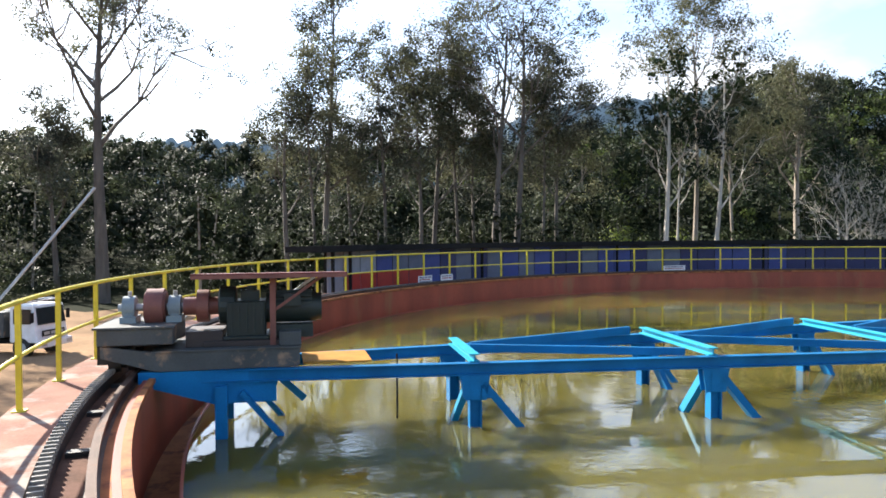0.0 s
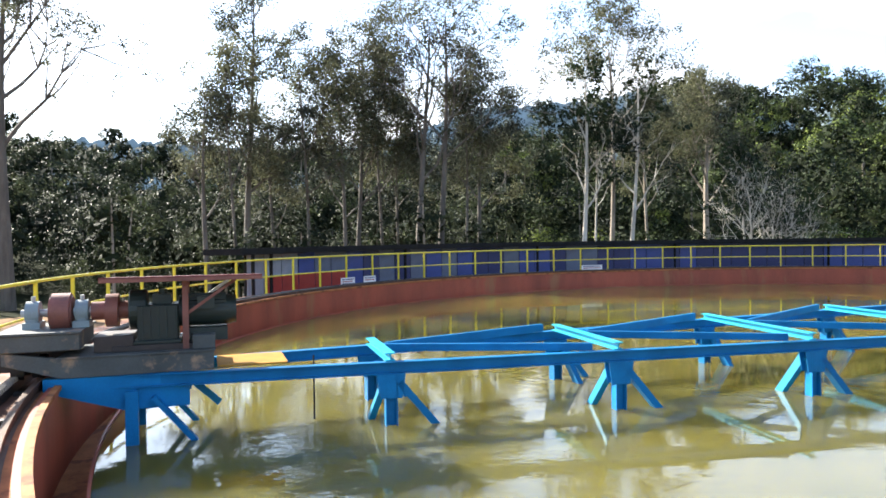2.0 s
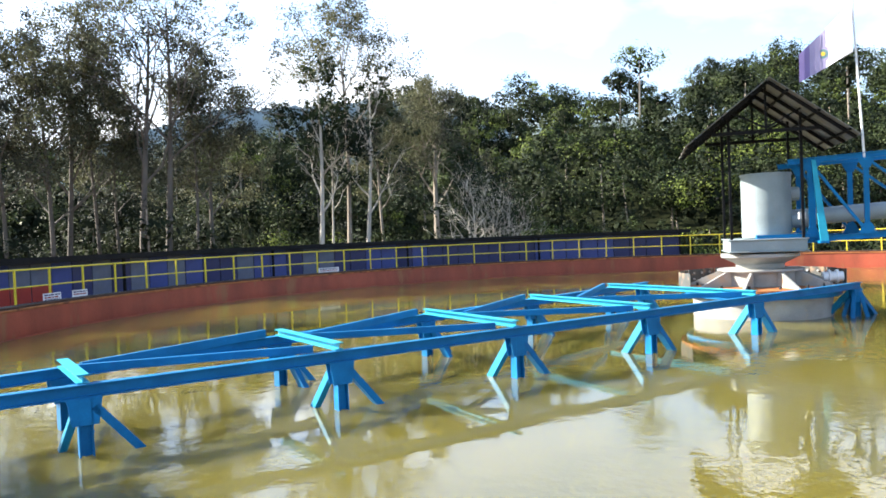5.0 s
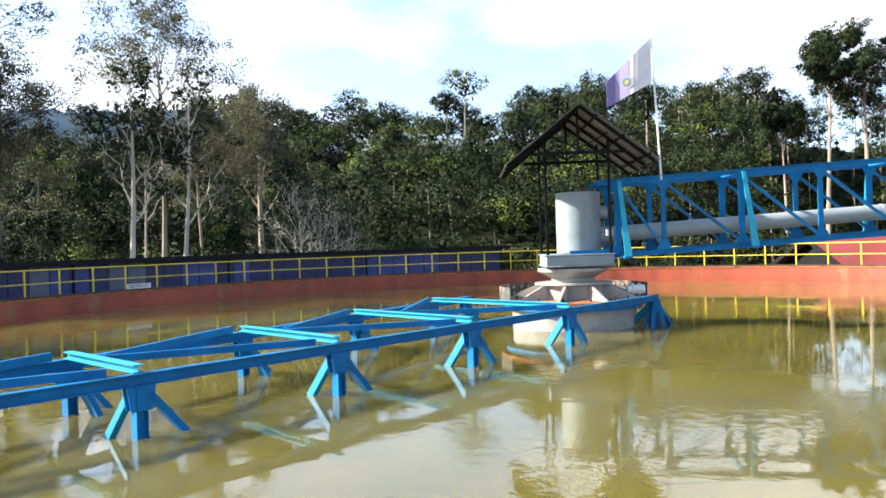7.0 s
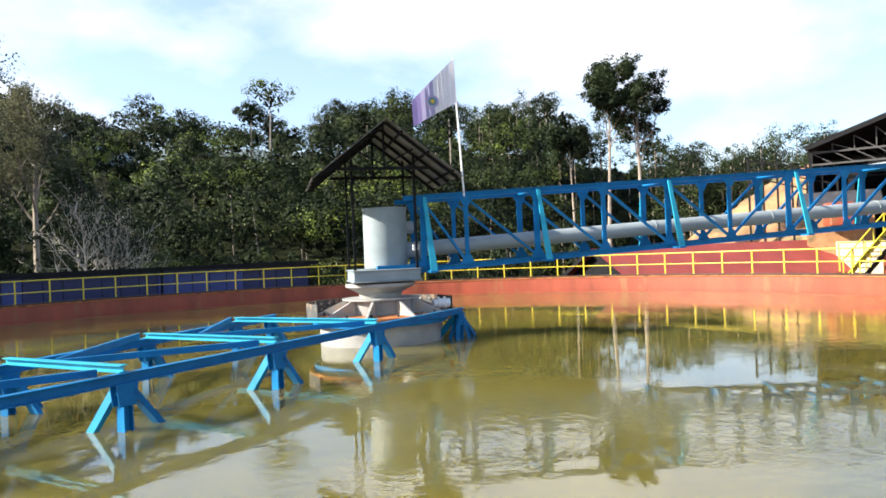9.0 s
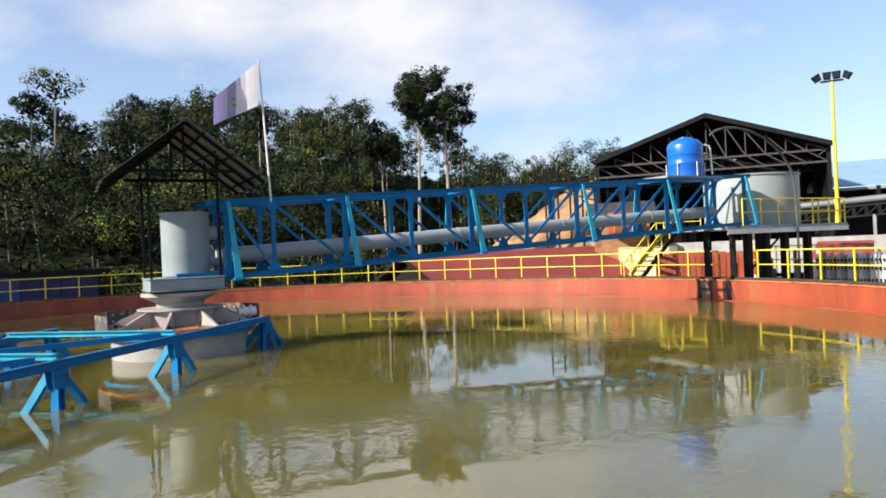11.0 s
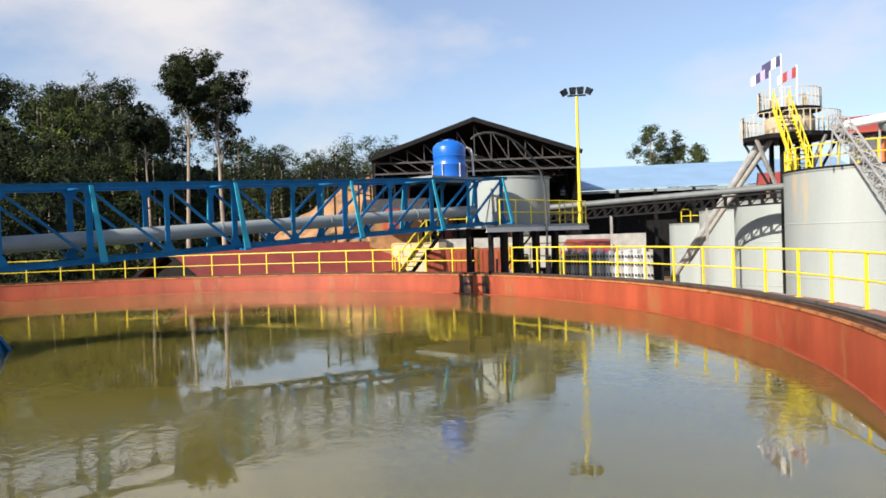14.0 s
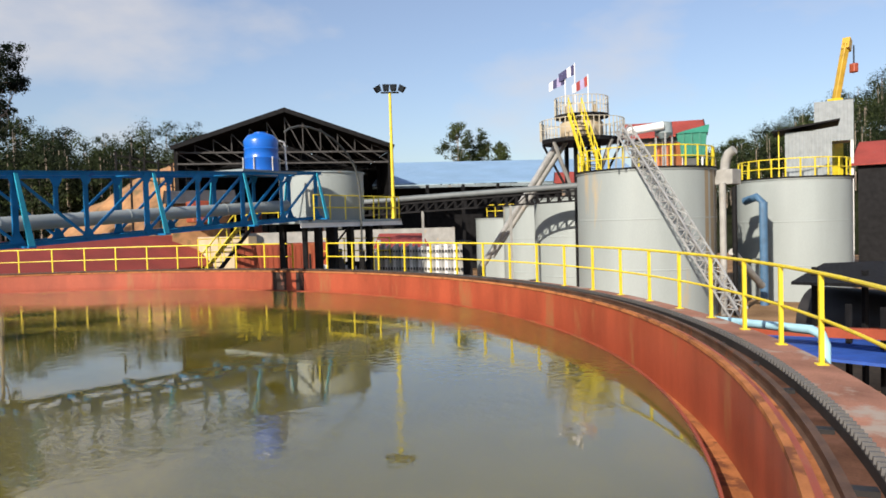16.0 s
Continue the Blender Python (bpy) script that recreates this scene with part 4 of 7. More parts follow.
def make_end_platform():
    t = thing("end_platform", "grey steel platform on dark posts beyond the tank rim", "platform", at=BRIDGE)
    part("deck", Mesh().box(19.3, 26.4, -0.9, 3.4, 1.84, 1.96), M_GREY, t)
    part("edge_beam", Mesh().ibeam((19.3, -0.92, 1.76), (26.4, -0.92, 1.76), 0.1, 0.18), M_WHITE, t)
    for x, y in ((20.6, -0.7), (21.6, -0.7), (22.7, -0.7), (24.2, -0.6), (22.6, 3.0), (25.9, 3.0)):
        part("post", Mesh().beam((x, y, -3.4), (x, y, 1.84), 0.24, 0.24), M_DARK, t)
    part("brace", Mesh().beam((20.6, -0.7, 0.2), (22.7, -0.7, 1.7), 0.06, 0.06), M_DARK, t)
    p = thing("bridge_post", "dark steel post carrying the bridge at the rim", "post")
    part("upright", Mesh().beam(bp(19.9, -0.6, -3.4), bp(19.9, -0.6, 1.95), 0.22, 0.22).beam(bp(19.9, 0.6, -3.4), bp(19.9, 0.6, 1.95), 0.22, 0.22), M_DARK, p)
    part("cap", Mesh().beam(bp(19.9, -0.9, 1.93), bp(19.9, 0.9, 1.93), 0.2, 0.1), M_DARK, p)
    yellow_rail([bp(20.2, -0.85, 1.96), bp(26.3, -0.85, 1.96), bp(26.3, 2.6, 1.96)])
    g = thing("mixing_tank", "grey painted round steel mixing tank on the platform", "tank", at=BRIDGE)
    part("shell", Mesh().lathe([(1.84, 1.97), (1.85, 2.0), (1.85, 4.02), (1.80, 4.02), (1.80, 2.1), (0, 2.1)], 48, (23.3, 1.25)), M_SILO, g, smooth=True)
    part("lip", Mesh().lathe([(1.83, 3.97), (1.9, 3.97), (1.9, 4.04), (1.83, 4.04), (1.83, 3.97)], 48, (23.3, 1.25)), M_GREY, g)
    b = thing("water_tank", "bright blue plastic water tank on the bridge top", "water tank", at=BRIDGE)
    part("body", Mesh().lathe([(0.0, 5.28), (0.25, 5.26), (0.48, 5.18), (0.60, 5.05), (0.64, 4.95), (0.62, 4.7), (0.645, 4.66), (0.62, 4.62), (0.62, 4.35), (0.645, 4.31), (0.62, 4.27), (0.63, 3.86), (0.60, 3.82), (0, 3.82)], 40, (18.3, 0)), M_TARP, b, smooth=True)
    part("lid", Mesh().lathe([(0.0, 5.30), (0.22, 5.30), (0.24, 5.24)], 20, (18.3, 0)), M_TARP, b, smooth=True)
    part("stand", Mesh().box(16.6, 19.4, -0.75, 0.75, 3.74, 3.82), M_GREY, b)
    for k in range(6):
        a = radians(k * 60 + 20)
        part("stand_rod", Mesh().cyl((18.3 + 0.67 * cos(a), 0.67 * sin(a), 3.82), (18.3 + 0.67 * cos(a), 0.67 * sin(a), 4.35), 0.025, n=6), M_STEEL, b)
    part("overflow_pipe", Mesh().tube([(18.8, -0.45, 5.0), (19.0, -0.5, 4.95), (19.05, -0.5, 4.8), (19.12, -0.5, 3.9)], 0.035), M_WHITE, b, smooth=True)
    pts = [(x, -1.0, z) for x, z in ((18.5, 5.25), (18.8, 5.42), (19.3, 5.54), (19.9, 5.57), (20.6, 5.48), (21.3, 5.27), (21.9, 4.95), (22.4, 4.6), (22.8, 4.15), (23.0, 3.6), (23.08, 3.0), (23.1, 2.2), (23.1, 0.6))]
    tagged(part("hose", Mesh().tube(pts, 0.045), M_BED, smooth=True), "dark grey hose curving down from the blue water tank", "hose").matrix_basis = BRIDGE
    # floodlight mast
    base = bp(26.0, -0.75, 0)
    l = thing("floodlight_mast", "yellow floodlight mast with four lamp heads", "lamp post", at=pose(base[0], base[1], 0, 0, 0, -98))
    part("mast", Mesh().cyl((0, 0, 1.9), (0, 0, 7.75), 0.085, 0.06, n=12), M_YELLOW, l, smooth=True)
    part("mast_base", Mesh().cyl((0, 0, 1.9), (0, 0, 3.0), 0.12, n=12), M_YELLOW, l, smooth=True)
    part("bracket", Mesh().beam((-0.42, 0, 7.78), (0.42, 0, 7.78), 0.07, 0.07), M_DARK, l)
    for dx, dz, tilt, yaw in ((-0.5, 0.0, 30, 20), (-0.17, 0.04, 0, 5), (0.17, 0.04, 0, -8), (0.5, 0.0, -30, -20)):
        h = part("lamp_head", Mesh().hexa([(-0.17, -0.08, -0.05), (0.17, -0.08, -0.05), (0.17, 0.12, -0.05), (-0.17, 0.12, -0.05), (-0.22, -0.14, 0.36), (0.22, -0.14, 0.36), (0.22, 0.1, 0.36), (-0.22, 0.1, 0.36)]), M_DARK, l)
        h.matrix_basis = pose(dx, -0.05, 7.84 + dz, 0, -tilt, yaw) @ Matrix.Scale(0.72, 4)
        part("lamp_glass", Mesh().hexa([(-0.14, -0.105, 0.0), (0.14, -0.105, 0.0), (0.14, -0.10, 0.0), (-0.14, -0.10, 0.0), (-0.18, -0.15, 0.32), (0.18, -0.15, 0.32), (0.18, -0.14, 0.32), (-0.18, -0.14, 0.32)]), M_GLASS, h)


make_end_platform()


# ================= plant behind the rim =================
def gable_house(name, label, a, b, half, z_ridge, z_eave, z_ground, roof, wall, over=0.5, open_end=False):
    """House with its ridge from a to b (plan)."""
    t = thing(name, label, "building")
    A, B = Vector((*a, 0)), Vector((*b, 0))
    d = (B - A).normalized()
    n = Vector((-d.y, d.x, 0))
    for s in (-1, 1):
        e = n * (half + over) * s
        ze = z_eave - (z_ridge - z_eave) / half * over
        th = Vector((0, 0, 0.1))
        p = [A - d * over + e + Vector((0, 0, ze)), B + d * over + e + Vector((0, 0, ze)), B + d * over + Vector((0, 0, z_ridge)), A - d * over + Vector((0, 0, z_ridge))]
        part("roof", Mesh().hexa(p + [q + th for q in p]), roof, t)
        for P in (A - d * (over + 0.02), B + d * (over + 0.02)):
            part("barge_board", Mesh().beam(P + e + Vector((0, 0, ze + 0.02)), P + Vector((0, 0, z_ridge + 0.02)), 0.05, 0.24), M_DARK, t)
        w = n * half * s
        part("side_wall", Mesh().beam(A + w + Vector((0, 0, (z_eave + z_ground) / 2)), B + w + Vector((0, 0, (z_eave + z_ground) / 2)), 0.2, z_eave - z_ground), wall, t)
    if not open_end:
        for P in (A, B):
            m = Mesh()
            m.quad(*(P + n * half * s + Vector((0, 0, z)) for s, z in ((1, z_ground), (-1, z_ground), (-1, z_eave), (0, z_ridge), (1, z_eave))))
            part("gable_wall", m, wall, t)
    return t


def make_shed():
    d = 60.0
    peak = Vector(spot(89.96, d, 0))
    lz, rz, pz = rise(6.2, d), rise(6.2, d), rise(9.05, d)
    ax = Vector((sin(radians(89.9)), cos(radians(89.9)), 0))
    n = Vector((-ax.y, ax.x, 0))
    half = 8.9
    t = thing("open_shed", "large open steel shed with a black gabled roof", "shed")
    for s in (-1, 1):
        A, B = peak + n * half * s, peak
        far = ax * 26
        p = [A + Vector((0, 0, lz)), A + far + Vector((0, 0, lz)), B + far + Vector((0, 0, pz)), B + Vector((0, 0, pz))]
        part("roof", Mesh().hexa(p + [q + Vector((0, 0, 0.2)) for q in p]), M_BLACKROOF, t)
        part("barge_board", Mesh().beam(A + Vector((0, 0, lz)), B + Vector((0, 0, pz)), 0.15, 0.35), M_DARK, t)
        for k in range(4):
            q = A * 0.97 + B * 0.03 + ax * (1 + k * 8)
            part("column", Mesh().beam((q.x, q.y, -3.5), (q.x, q.y, lz), 0.3, 0.3), M_DARK, t)
        # near-black side screens, added to keep the shed interior dark
        part("dark_side_screen", Mesh().beam(A + ax * 3 + Vector((0, 0, lz / 2 - 1.7)), A + ax * 26 + Vector((0, 0, lz / 2 - 1.7)), 0.1, lz + 3.3), M_DARK, t)
    for k in range(3):
        o = peak + ax * (0.8 + k * 8)
        zb = lz - 0.3
        part("tie", Mesh().beam(o + n * half * 0.96 + Vector((0, 0, zb)), o - n * half * 0.96 + Vector((0, 0, zb)), 0.14, 0.14), M_SHEDSTEEL, t)
        part("tie", Mesh().beam(o + n * half * 0.96 + Vector((0, 0, zb - 0.9)), o - n * half * 0.96 + Vector((0, 0, zb - 0.9)), 0.14, 0.14), M_SHEDSTEEL, t)
        m = 12
        for i in range(m):
            f0, f1 = -0.96 + 1.92 * i / m, -0.96 + 1.92 * (i + 1) / m
            up0 = zb + (pz - lz) * (1 - abs(f0)) * 0.95
            up1 = zb + (pz - lz) * (1 - abs(f1)) * 0.95
            part("web", Mesh().beam(o + n * half * f0 + Vector((0, 0, zb)), o + n * half * f0 + Vector((0, 0, up0 + 0.01)), 0.08, 0.08), M_SHEDSTEEL, t)
            part("web", Mesh().beam(o + n * half * f0 + Vector((0, 0, zb)), o + n * half * f1 + Vector((0, 0, up1)), 0.08, 0.08), M_SHEDSTEEL, t)
            part("web", Mesh().beam(o + n * half * f0 + Vector((0, 0, zb - 0.9)), o + n * half * f1 + Vector((0, 0, zb)), 0.07, 0.07), M_SHEDSTEEL, t)
    # added near-black back screens, standing in for the shade inside
    back = peak + ax * 27
    for k in range(6):
        f0, f1 = -1 + k / 3, -1 + (k + 1) / 3
        zt = lz + (pz - lz) * (1 - max(abs(f0), abs(f1)) + 0.33)
        part("dark_back_screen", Mesh().beam(back + n * half * f0 + Vector((0, 0, (zt - 3.4) / 2)), back + n * half * f1 + Vector((0, 0, (zt - 3.4) / 2)), 0.2, zt + 3.4), M_DARK, t)
    # dark machinery frames inside
    random.seed(5)
    for k in range(14):
        q = peak + ax * random.uniform(4, 20) + n * random.uniform(-7, 7)
        r = thing("steel_frame", "dark steel machine frame standing in the shed", "machine", "machines in the shed")
        hgt = random.uniform(3, 8)
        w = random.uniform(0.8, 2)
        for sx in (-w / 2, w / 2):
            part("upright", Mesh().beam((q.x + sx, q.y, -3.4), (q.x + sx, q.y, hgt - 3.4), 0.18, 0.18), M_DARK, r)
        part("box", Mesh().box(q.x - w / 2, q.x + w / 2, q.y - 0.8, q.y + 0.8, hgt * 0.6 - 3.4, hgt - 3.4), M_BED if k % 3 else M_RED, r)


M_SHEDSTEEL = mat("shed steel", (0.05, 0.047, 0.045), 0.6, var=0.3)
make_shed()


def make_blue_roof_hall():
    t = thing("blue_roof_hall", "long low hall with a pale blue sheet roof", "hall")
    a, b = Vector(spot(96.6, 70)), Vector(spot(118, 78))
    off = Vector((sin(radians(104)), cos(radians(104)), 0)) * 14
    z0, z1 = 5.4, 8.6
    p = [a + Vector((0, 0, z0)), b + Vector((0, 0, z0 + 0.2)), b + off + Vector((0, 0, z1 + 0.2)), a + off + Vector((0, 0, z1))]
    part("roof", Mesh().hexa(p + [q + Vector((0, 0, 0.15)) for q in p]), M_BLUEROOF, t)
    part("fascia", Mesh().beam(a + Vector((0, 0, z0 - 0.2)), b + Vector((0, 0, z0)), 0.2, 0.24), M_GREY, t)
    # near-black wall painted in for the shade beneath the roof
    part("shade_wall", Mesh().beam(a + off * 0.25 + Vector((0, 0, 1)), b + off * 0.25 + Vector((0, 0, 1)), 0.2, 8.6), M_DARK, t)
    for k in range(8):
        q = a.lerp(b, (k + 0.5) / 8)
        part("column", Mesh().beam((q.x, q.y, -3.4), (q.x, q.y, z0), 0.3, 0.3), M_DARK, t)


make_blue_roof_hall()


def silo(bearing, d, r, z, label):
    c = spot(bearing, d)
    t = thing("silo", label, "silo", "leaching silos")
    part("shell", Mesh().lathe([(r, -3.6), (r, z - 0.08), (r + 0.05, z - 0.08), (r + 0.05, z), (0, z)], 64, c[:2]), M_SILO, t, smooth=True)
    for zz in (z - 2.4, z - 4.8):
        part("weld_ring", Mesh().lathe([(r, zz), (r + 0.012, zz + 0.02), (r + 0.012, zz + 0.06), (r, zz + 0.08)], 64, c[:2]), M_SILO, t)
    part("top_rim", Mesh().lathe([(r + 0.02, z), (r + 0.1, z), (r + 0.1, z + 0.07), (r + 0.02, z + 0.07)], 64, c[:2]), M_DARK, t)
    return c


def round_rail(c, r, z, a0, a1, n, h=1.0, material=None, name="silo_rail", thick=0.03):
    t = thing(name, "yellow tube guard rail along a round tank top" if material is None else "ivory tube guard rail round a platform", "railing")
    mt = material or M_YELLOW
    pts = []
    for i in range(n + 1):
        a = radians(a0 + (a1 - a0) * i / n)
        p = (c[0] + r * sin(a), c[1] + r * cos(a))
        part("post", Mesh().box(p[0] - thick, p[0] + thick, p[1] - thick, p[1] + thick, z, z + h), mt, t)
        pts.append((*p, z))
    for f in (1.0, 0.5):
        part("bar", Mesh().tube([(x, y, zz + h * f) for x, y, zz in pts], thick, 6), mt, t)
    return t


S1 = silo(117.85, 38.0, 3.38, 3.95, "large grey painted steel leaching silo with rust streaks")
def silo_stains(c, r, z, bearings):
    t = thing("silo_stain", "rust-brown run-off streak down a silo wall", "stain", "silo stains")
    for b, w, h in bearings:
        m = Mesh()
        n = 6
        for i in range(n):
            a0, a1 = radians(b + w * (i / n - 0.5)), radians(b + w * ((i + 1) / n - 0.5))
            lo = z - h * (0.75 + 0.25 * sin(i * 2.3))
            m.quad((c[0] + r * sin(a0), c[1] + r * cos(a0), lo), (c[0] + r * sin(a1), c[1] + r * cos(a1), lo), (c[0] + r * sin(a1), c[1] + r * cos(a1), z), (c[0] + r * sin(a0), c[1] + r * cos(a0), z))
        part("streak", m, M_STREAK, t)


M_STREAK = mat("rust run-off", (0.30, 0.23, 0.14), 0.7, var=0.35, scale=1.2, streak=8, patch=0.55, patch_col=(0.33, 0.34, 0.31))
silo_stains(S1, 3.388, 3.86, ((228, 16, 7.3), (213, 12, 7.2), (242, 5, 6.4)))
S2 = silo(128.1, 46.0, 3.0, 3.55, "grey painted steel silo with a blue downpipe beside it")
S3 = silo(113.1, 46.0, 3.0, 3.0, "smaller grey steel silo behind the large one")
S4 = silo(110.1, 54.0, 3.0, 2.72, "smaller grey steel silo in the row")
S5 = silo(107.5, 62.0, 3.0, 1.95, "low grey steel silo at the end of the row")
round_rail(S1, 3.3, 4.0, 200, 430, 18)
round_rail(S2, 2.9, 3.6, 200, 430, 16)
round_rail(S5, 2.9, 2.0, 230, 330, 6)


def make_tower():
    c = spot(113.2, 43.5)
    t = thing("tower", "pale steel service tower with two railed decks", "tower")
    zl, zu = rise(6.15, 43.5), rise(8.0, 43.5)
    part("lower_deck", Mesh().lathe([(0.3, zl), (2.5, zl), (2.5, zl - 0.22), (0.3, zl - 0.22)], 8, c[:2]), M_DARK, t)
    part("upper_deck", Mesh().lathe([(0.2, zu), (1.6, zu), (1.6, zu - 0.16), (0.2, zu - 0.16)], 16, c[:2]), M_DARK, t)
    part("drum", Mesh().lathe([(1.2, zl), (1.25, zl + 0.3), (1.25, zu - 0.5), (1.0, zu - 0.16)], 32, c[:2]), M_CREAM, t, smooth=True)
    for k in range(8):
        a = radians(k * 45 + 22)
        part("prop", Mesh().beam((c[0] + 2.3 * sin(a), c[1] + 2.3 * cos(a), zl - 0.2), (c[0] + 1.0 * sin(a), c[1] + 1.0 * cos(a), 3.6), 0.14, 0.14), M_PALE if k % 2 else M_DARK, t)
    for k in range(4):
        a = radians(k * 90 + 45)
        part("column", Mesh().beam((c[0] + 1.0 * sin(a), c[1] + 1.0 * cos(a), -3.4), (c[0] + 1.0 * sin(a), c[1] + 1.0 * cos(a), zl), 0.2, 0.2), M_DARK, t)
    round_rail(c, 2.45, zl, 0, 360, 48, 1.1, M_IVORY, "deck_rail", 0.022)
    round_rail(c, 1.55, zu, 0, 360, 36, 1.0, M_IVORY, "deck_rail", 0.022)
    for k in range(6):
        a = radians(k * 60)
        part("valve_stand", Mesh().cyl((c[0] + 0.9 * sin(a), c[1] + 0.9 * cos(a), zu), (c[0] + 0.9 * sin(a), c[1] + 0.9 * cos(a), zu + 0.55), 0.12, n=10), M_CREAM, t)
    # yellow stair down to the silo top
    top = Vector(spot(112.7, 41.2, zu - 0.2))
    bot = Vector(spot(114.1, 39.2, 4.0))
    s = thing("tower_stair", "steep yellow steel stair from the tower deck", "stair")
    side = (bot - top).cross(Vector((0, 0, 1))).normalized() * 0.4
    for k in (-1, 1):
        part("stringer", Mesh().beam(top + side * k, bot + side * k, 0.06, 0.2), M_YELLOW, s)
        part("handrail", Mesh().beam(top + side * k + Vector((0, 0, 0.9)), bot + side * k + Vector((0, 0, 0.9)), 0.05, 0.05), M_YELLOW, s)
        for i in range(7):
            q = top.lerp(bot, i / 6) + side * k
            part("baluster", Mesh().beam(q, q + Vector((0, 0, 0.9)), 0.04, 0.04), M_YELLOW, s)
    for i in range(16):
        q = top.lerp(bot, (i + 0.5) / 16)
        part("tread", Mesh().beam(q - side, q + side, 0.2, 0.03), M_DARK, s)
    # sloping pipes from ground to tower
    for k, (a, b, r) in enumerate((((105.2, 47, -1.2), (111.2, 43, 6.0), 0.2), ((106.0, 46.5, -0.6), (112.0, 42.6, 6.2), 0.14))):
        tagged(part("slurry_pipe", Mesh().cyl(spot(*a), spot(*b), r, n=14), M_STEEL if k == 0 else M_PALE, smooth=True), "pale grey sloping slurry pipe rising to the tower", "pipe", "tower pipes")


make_tower()


def make_lattice(name, label, category, a, b, w, n, material, chord=0.07):
    """Square lattice boom from a to b."""
    t = thing(name, label, category)
    a, b = Vector(a), Vector(b)
    d = (b - a).normalized()
    s = d.cross(Vector((0, 0, 1))).normalized() * w / 2
    u = s.cross(d).normalized() * w / 2
    cs = [s + u, s - u, -s - u, -s + u]
    for c in cs:
        part("chord", Mesh().beam(a + c, b + c, chord, chord), material, t)
    for i in range(n):
        p, q = a.lerp(b, i / n), a.lerp(b, (i + 1) / n)
        for j in range(4):
            c0, c1 = cs[j], cs[(j + 1) % 4]
            if i % 2:
                c0, c1 = c1, c0
            part("lacing", Mesh().beam(p + c0, q + c1, chord * 0.6, chord * 0.6), material, t)
            part("lacing", Mesh().beam(p + cs[j], p + cs[(j + 1) % 4], chord * 0.5, chord * 0.5), material, t)
    return t


make_lattice("lattice_conveyor", "galvanised lattice boom leaning against the large silo", "boom", spot(116.3, 34.0, rise(6.9, 34)), spot(124.4, 29.0, rise(-7.2, 29)), 0.5, 26, M_STEEL, 0.06)
tagged(part("access_ladder", Mesh().beam(spot(115.7, 34.4, 4.0), spot(116.0, 34.2, rise(6.8, 34)), 0.05, 0.05).beam(spot(116.3, 34.4, 4.0), spot(116.5, 34.2, rise(6.8, 34)), 0.05, 0.05), M_STEEL), "steel side rails of a ladder at the silo top", "ladder")


M_GALLERY = mat("weathered grey pipe", (0.13, 0.15, 0.155), 0.6, var=0.25, scale=1.2)


def make_gallery():
    t = thing("pipe_gallery", "grey pipe on a dark lattice girder crossing the yard", "pipe gallery")
    a, b = Vector(spot(95.6, 44, rise(1.85, 44))), Vector(spot(113.0, 40.5, rise(2.65, 40.5)))
    part("pipe", Mesh().cyl(a, b, 0.17, n=20), M_GALLERY, t, smooth=True)
    lo = Vector((0, 0, -0.82))
    part("bottom_chord", Mesh().beam(a + lo, b + lo, 0.1, 0.1), M_DARK, t)
    part("top_chord", Mesh().beam(a + Vector((0, 0, -0.28)), b + Vector((0, 0, -0.28)), 0.14, 0.1), M_DARK, t)
    n = 22
    for i in range(n):
        p, q = a.lerp(b, i / n), a.lerp(b, (i + 1) / n)
        part("web", Mesh().beam(p + Vector((0, 0, -0.28)), p + lo, 0.16, 0.07), M_DARK, t)
        part("web", Mesh().beam(p + lo, q + Vector((0, 0, -0.28)), 0.06, 0.06), M_DARK, t)
    for f in (0.3, 0.7):
        q = a.lerp(b, f)
        part("post", Mesh().beam((q.x, q.y, -3.4), (q.x, q.y, q.z - 0.8), 0.13, 0.13), M_PALE, t)


make_gallery()


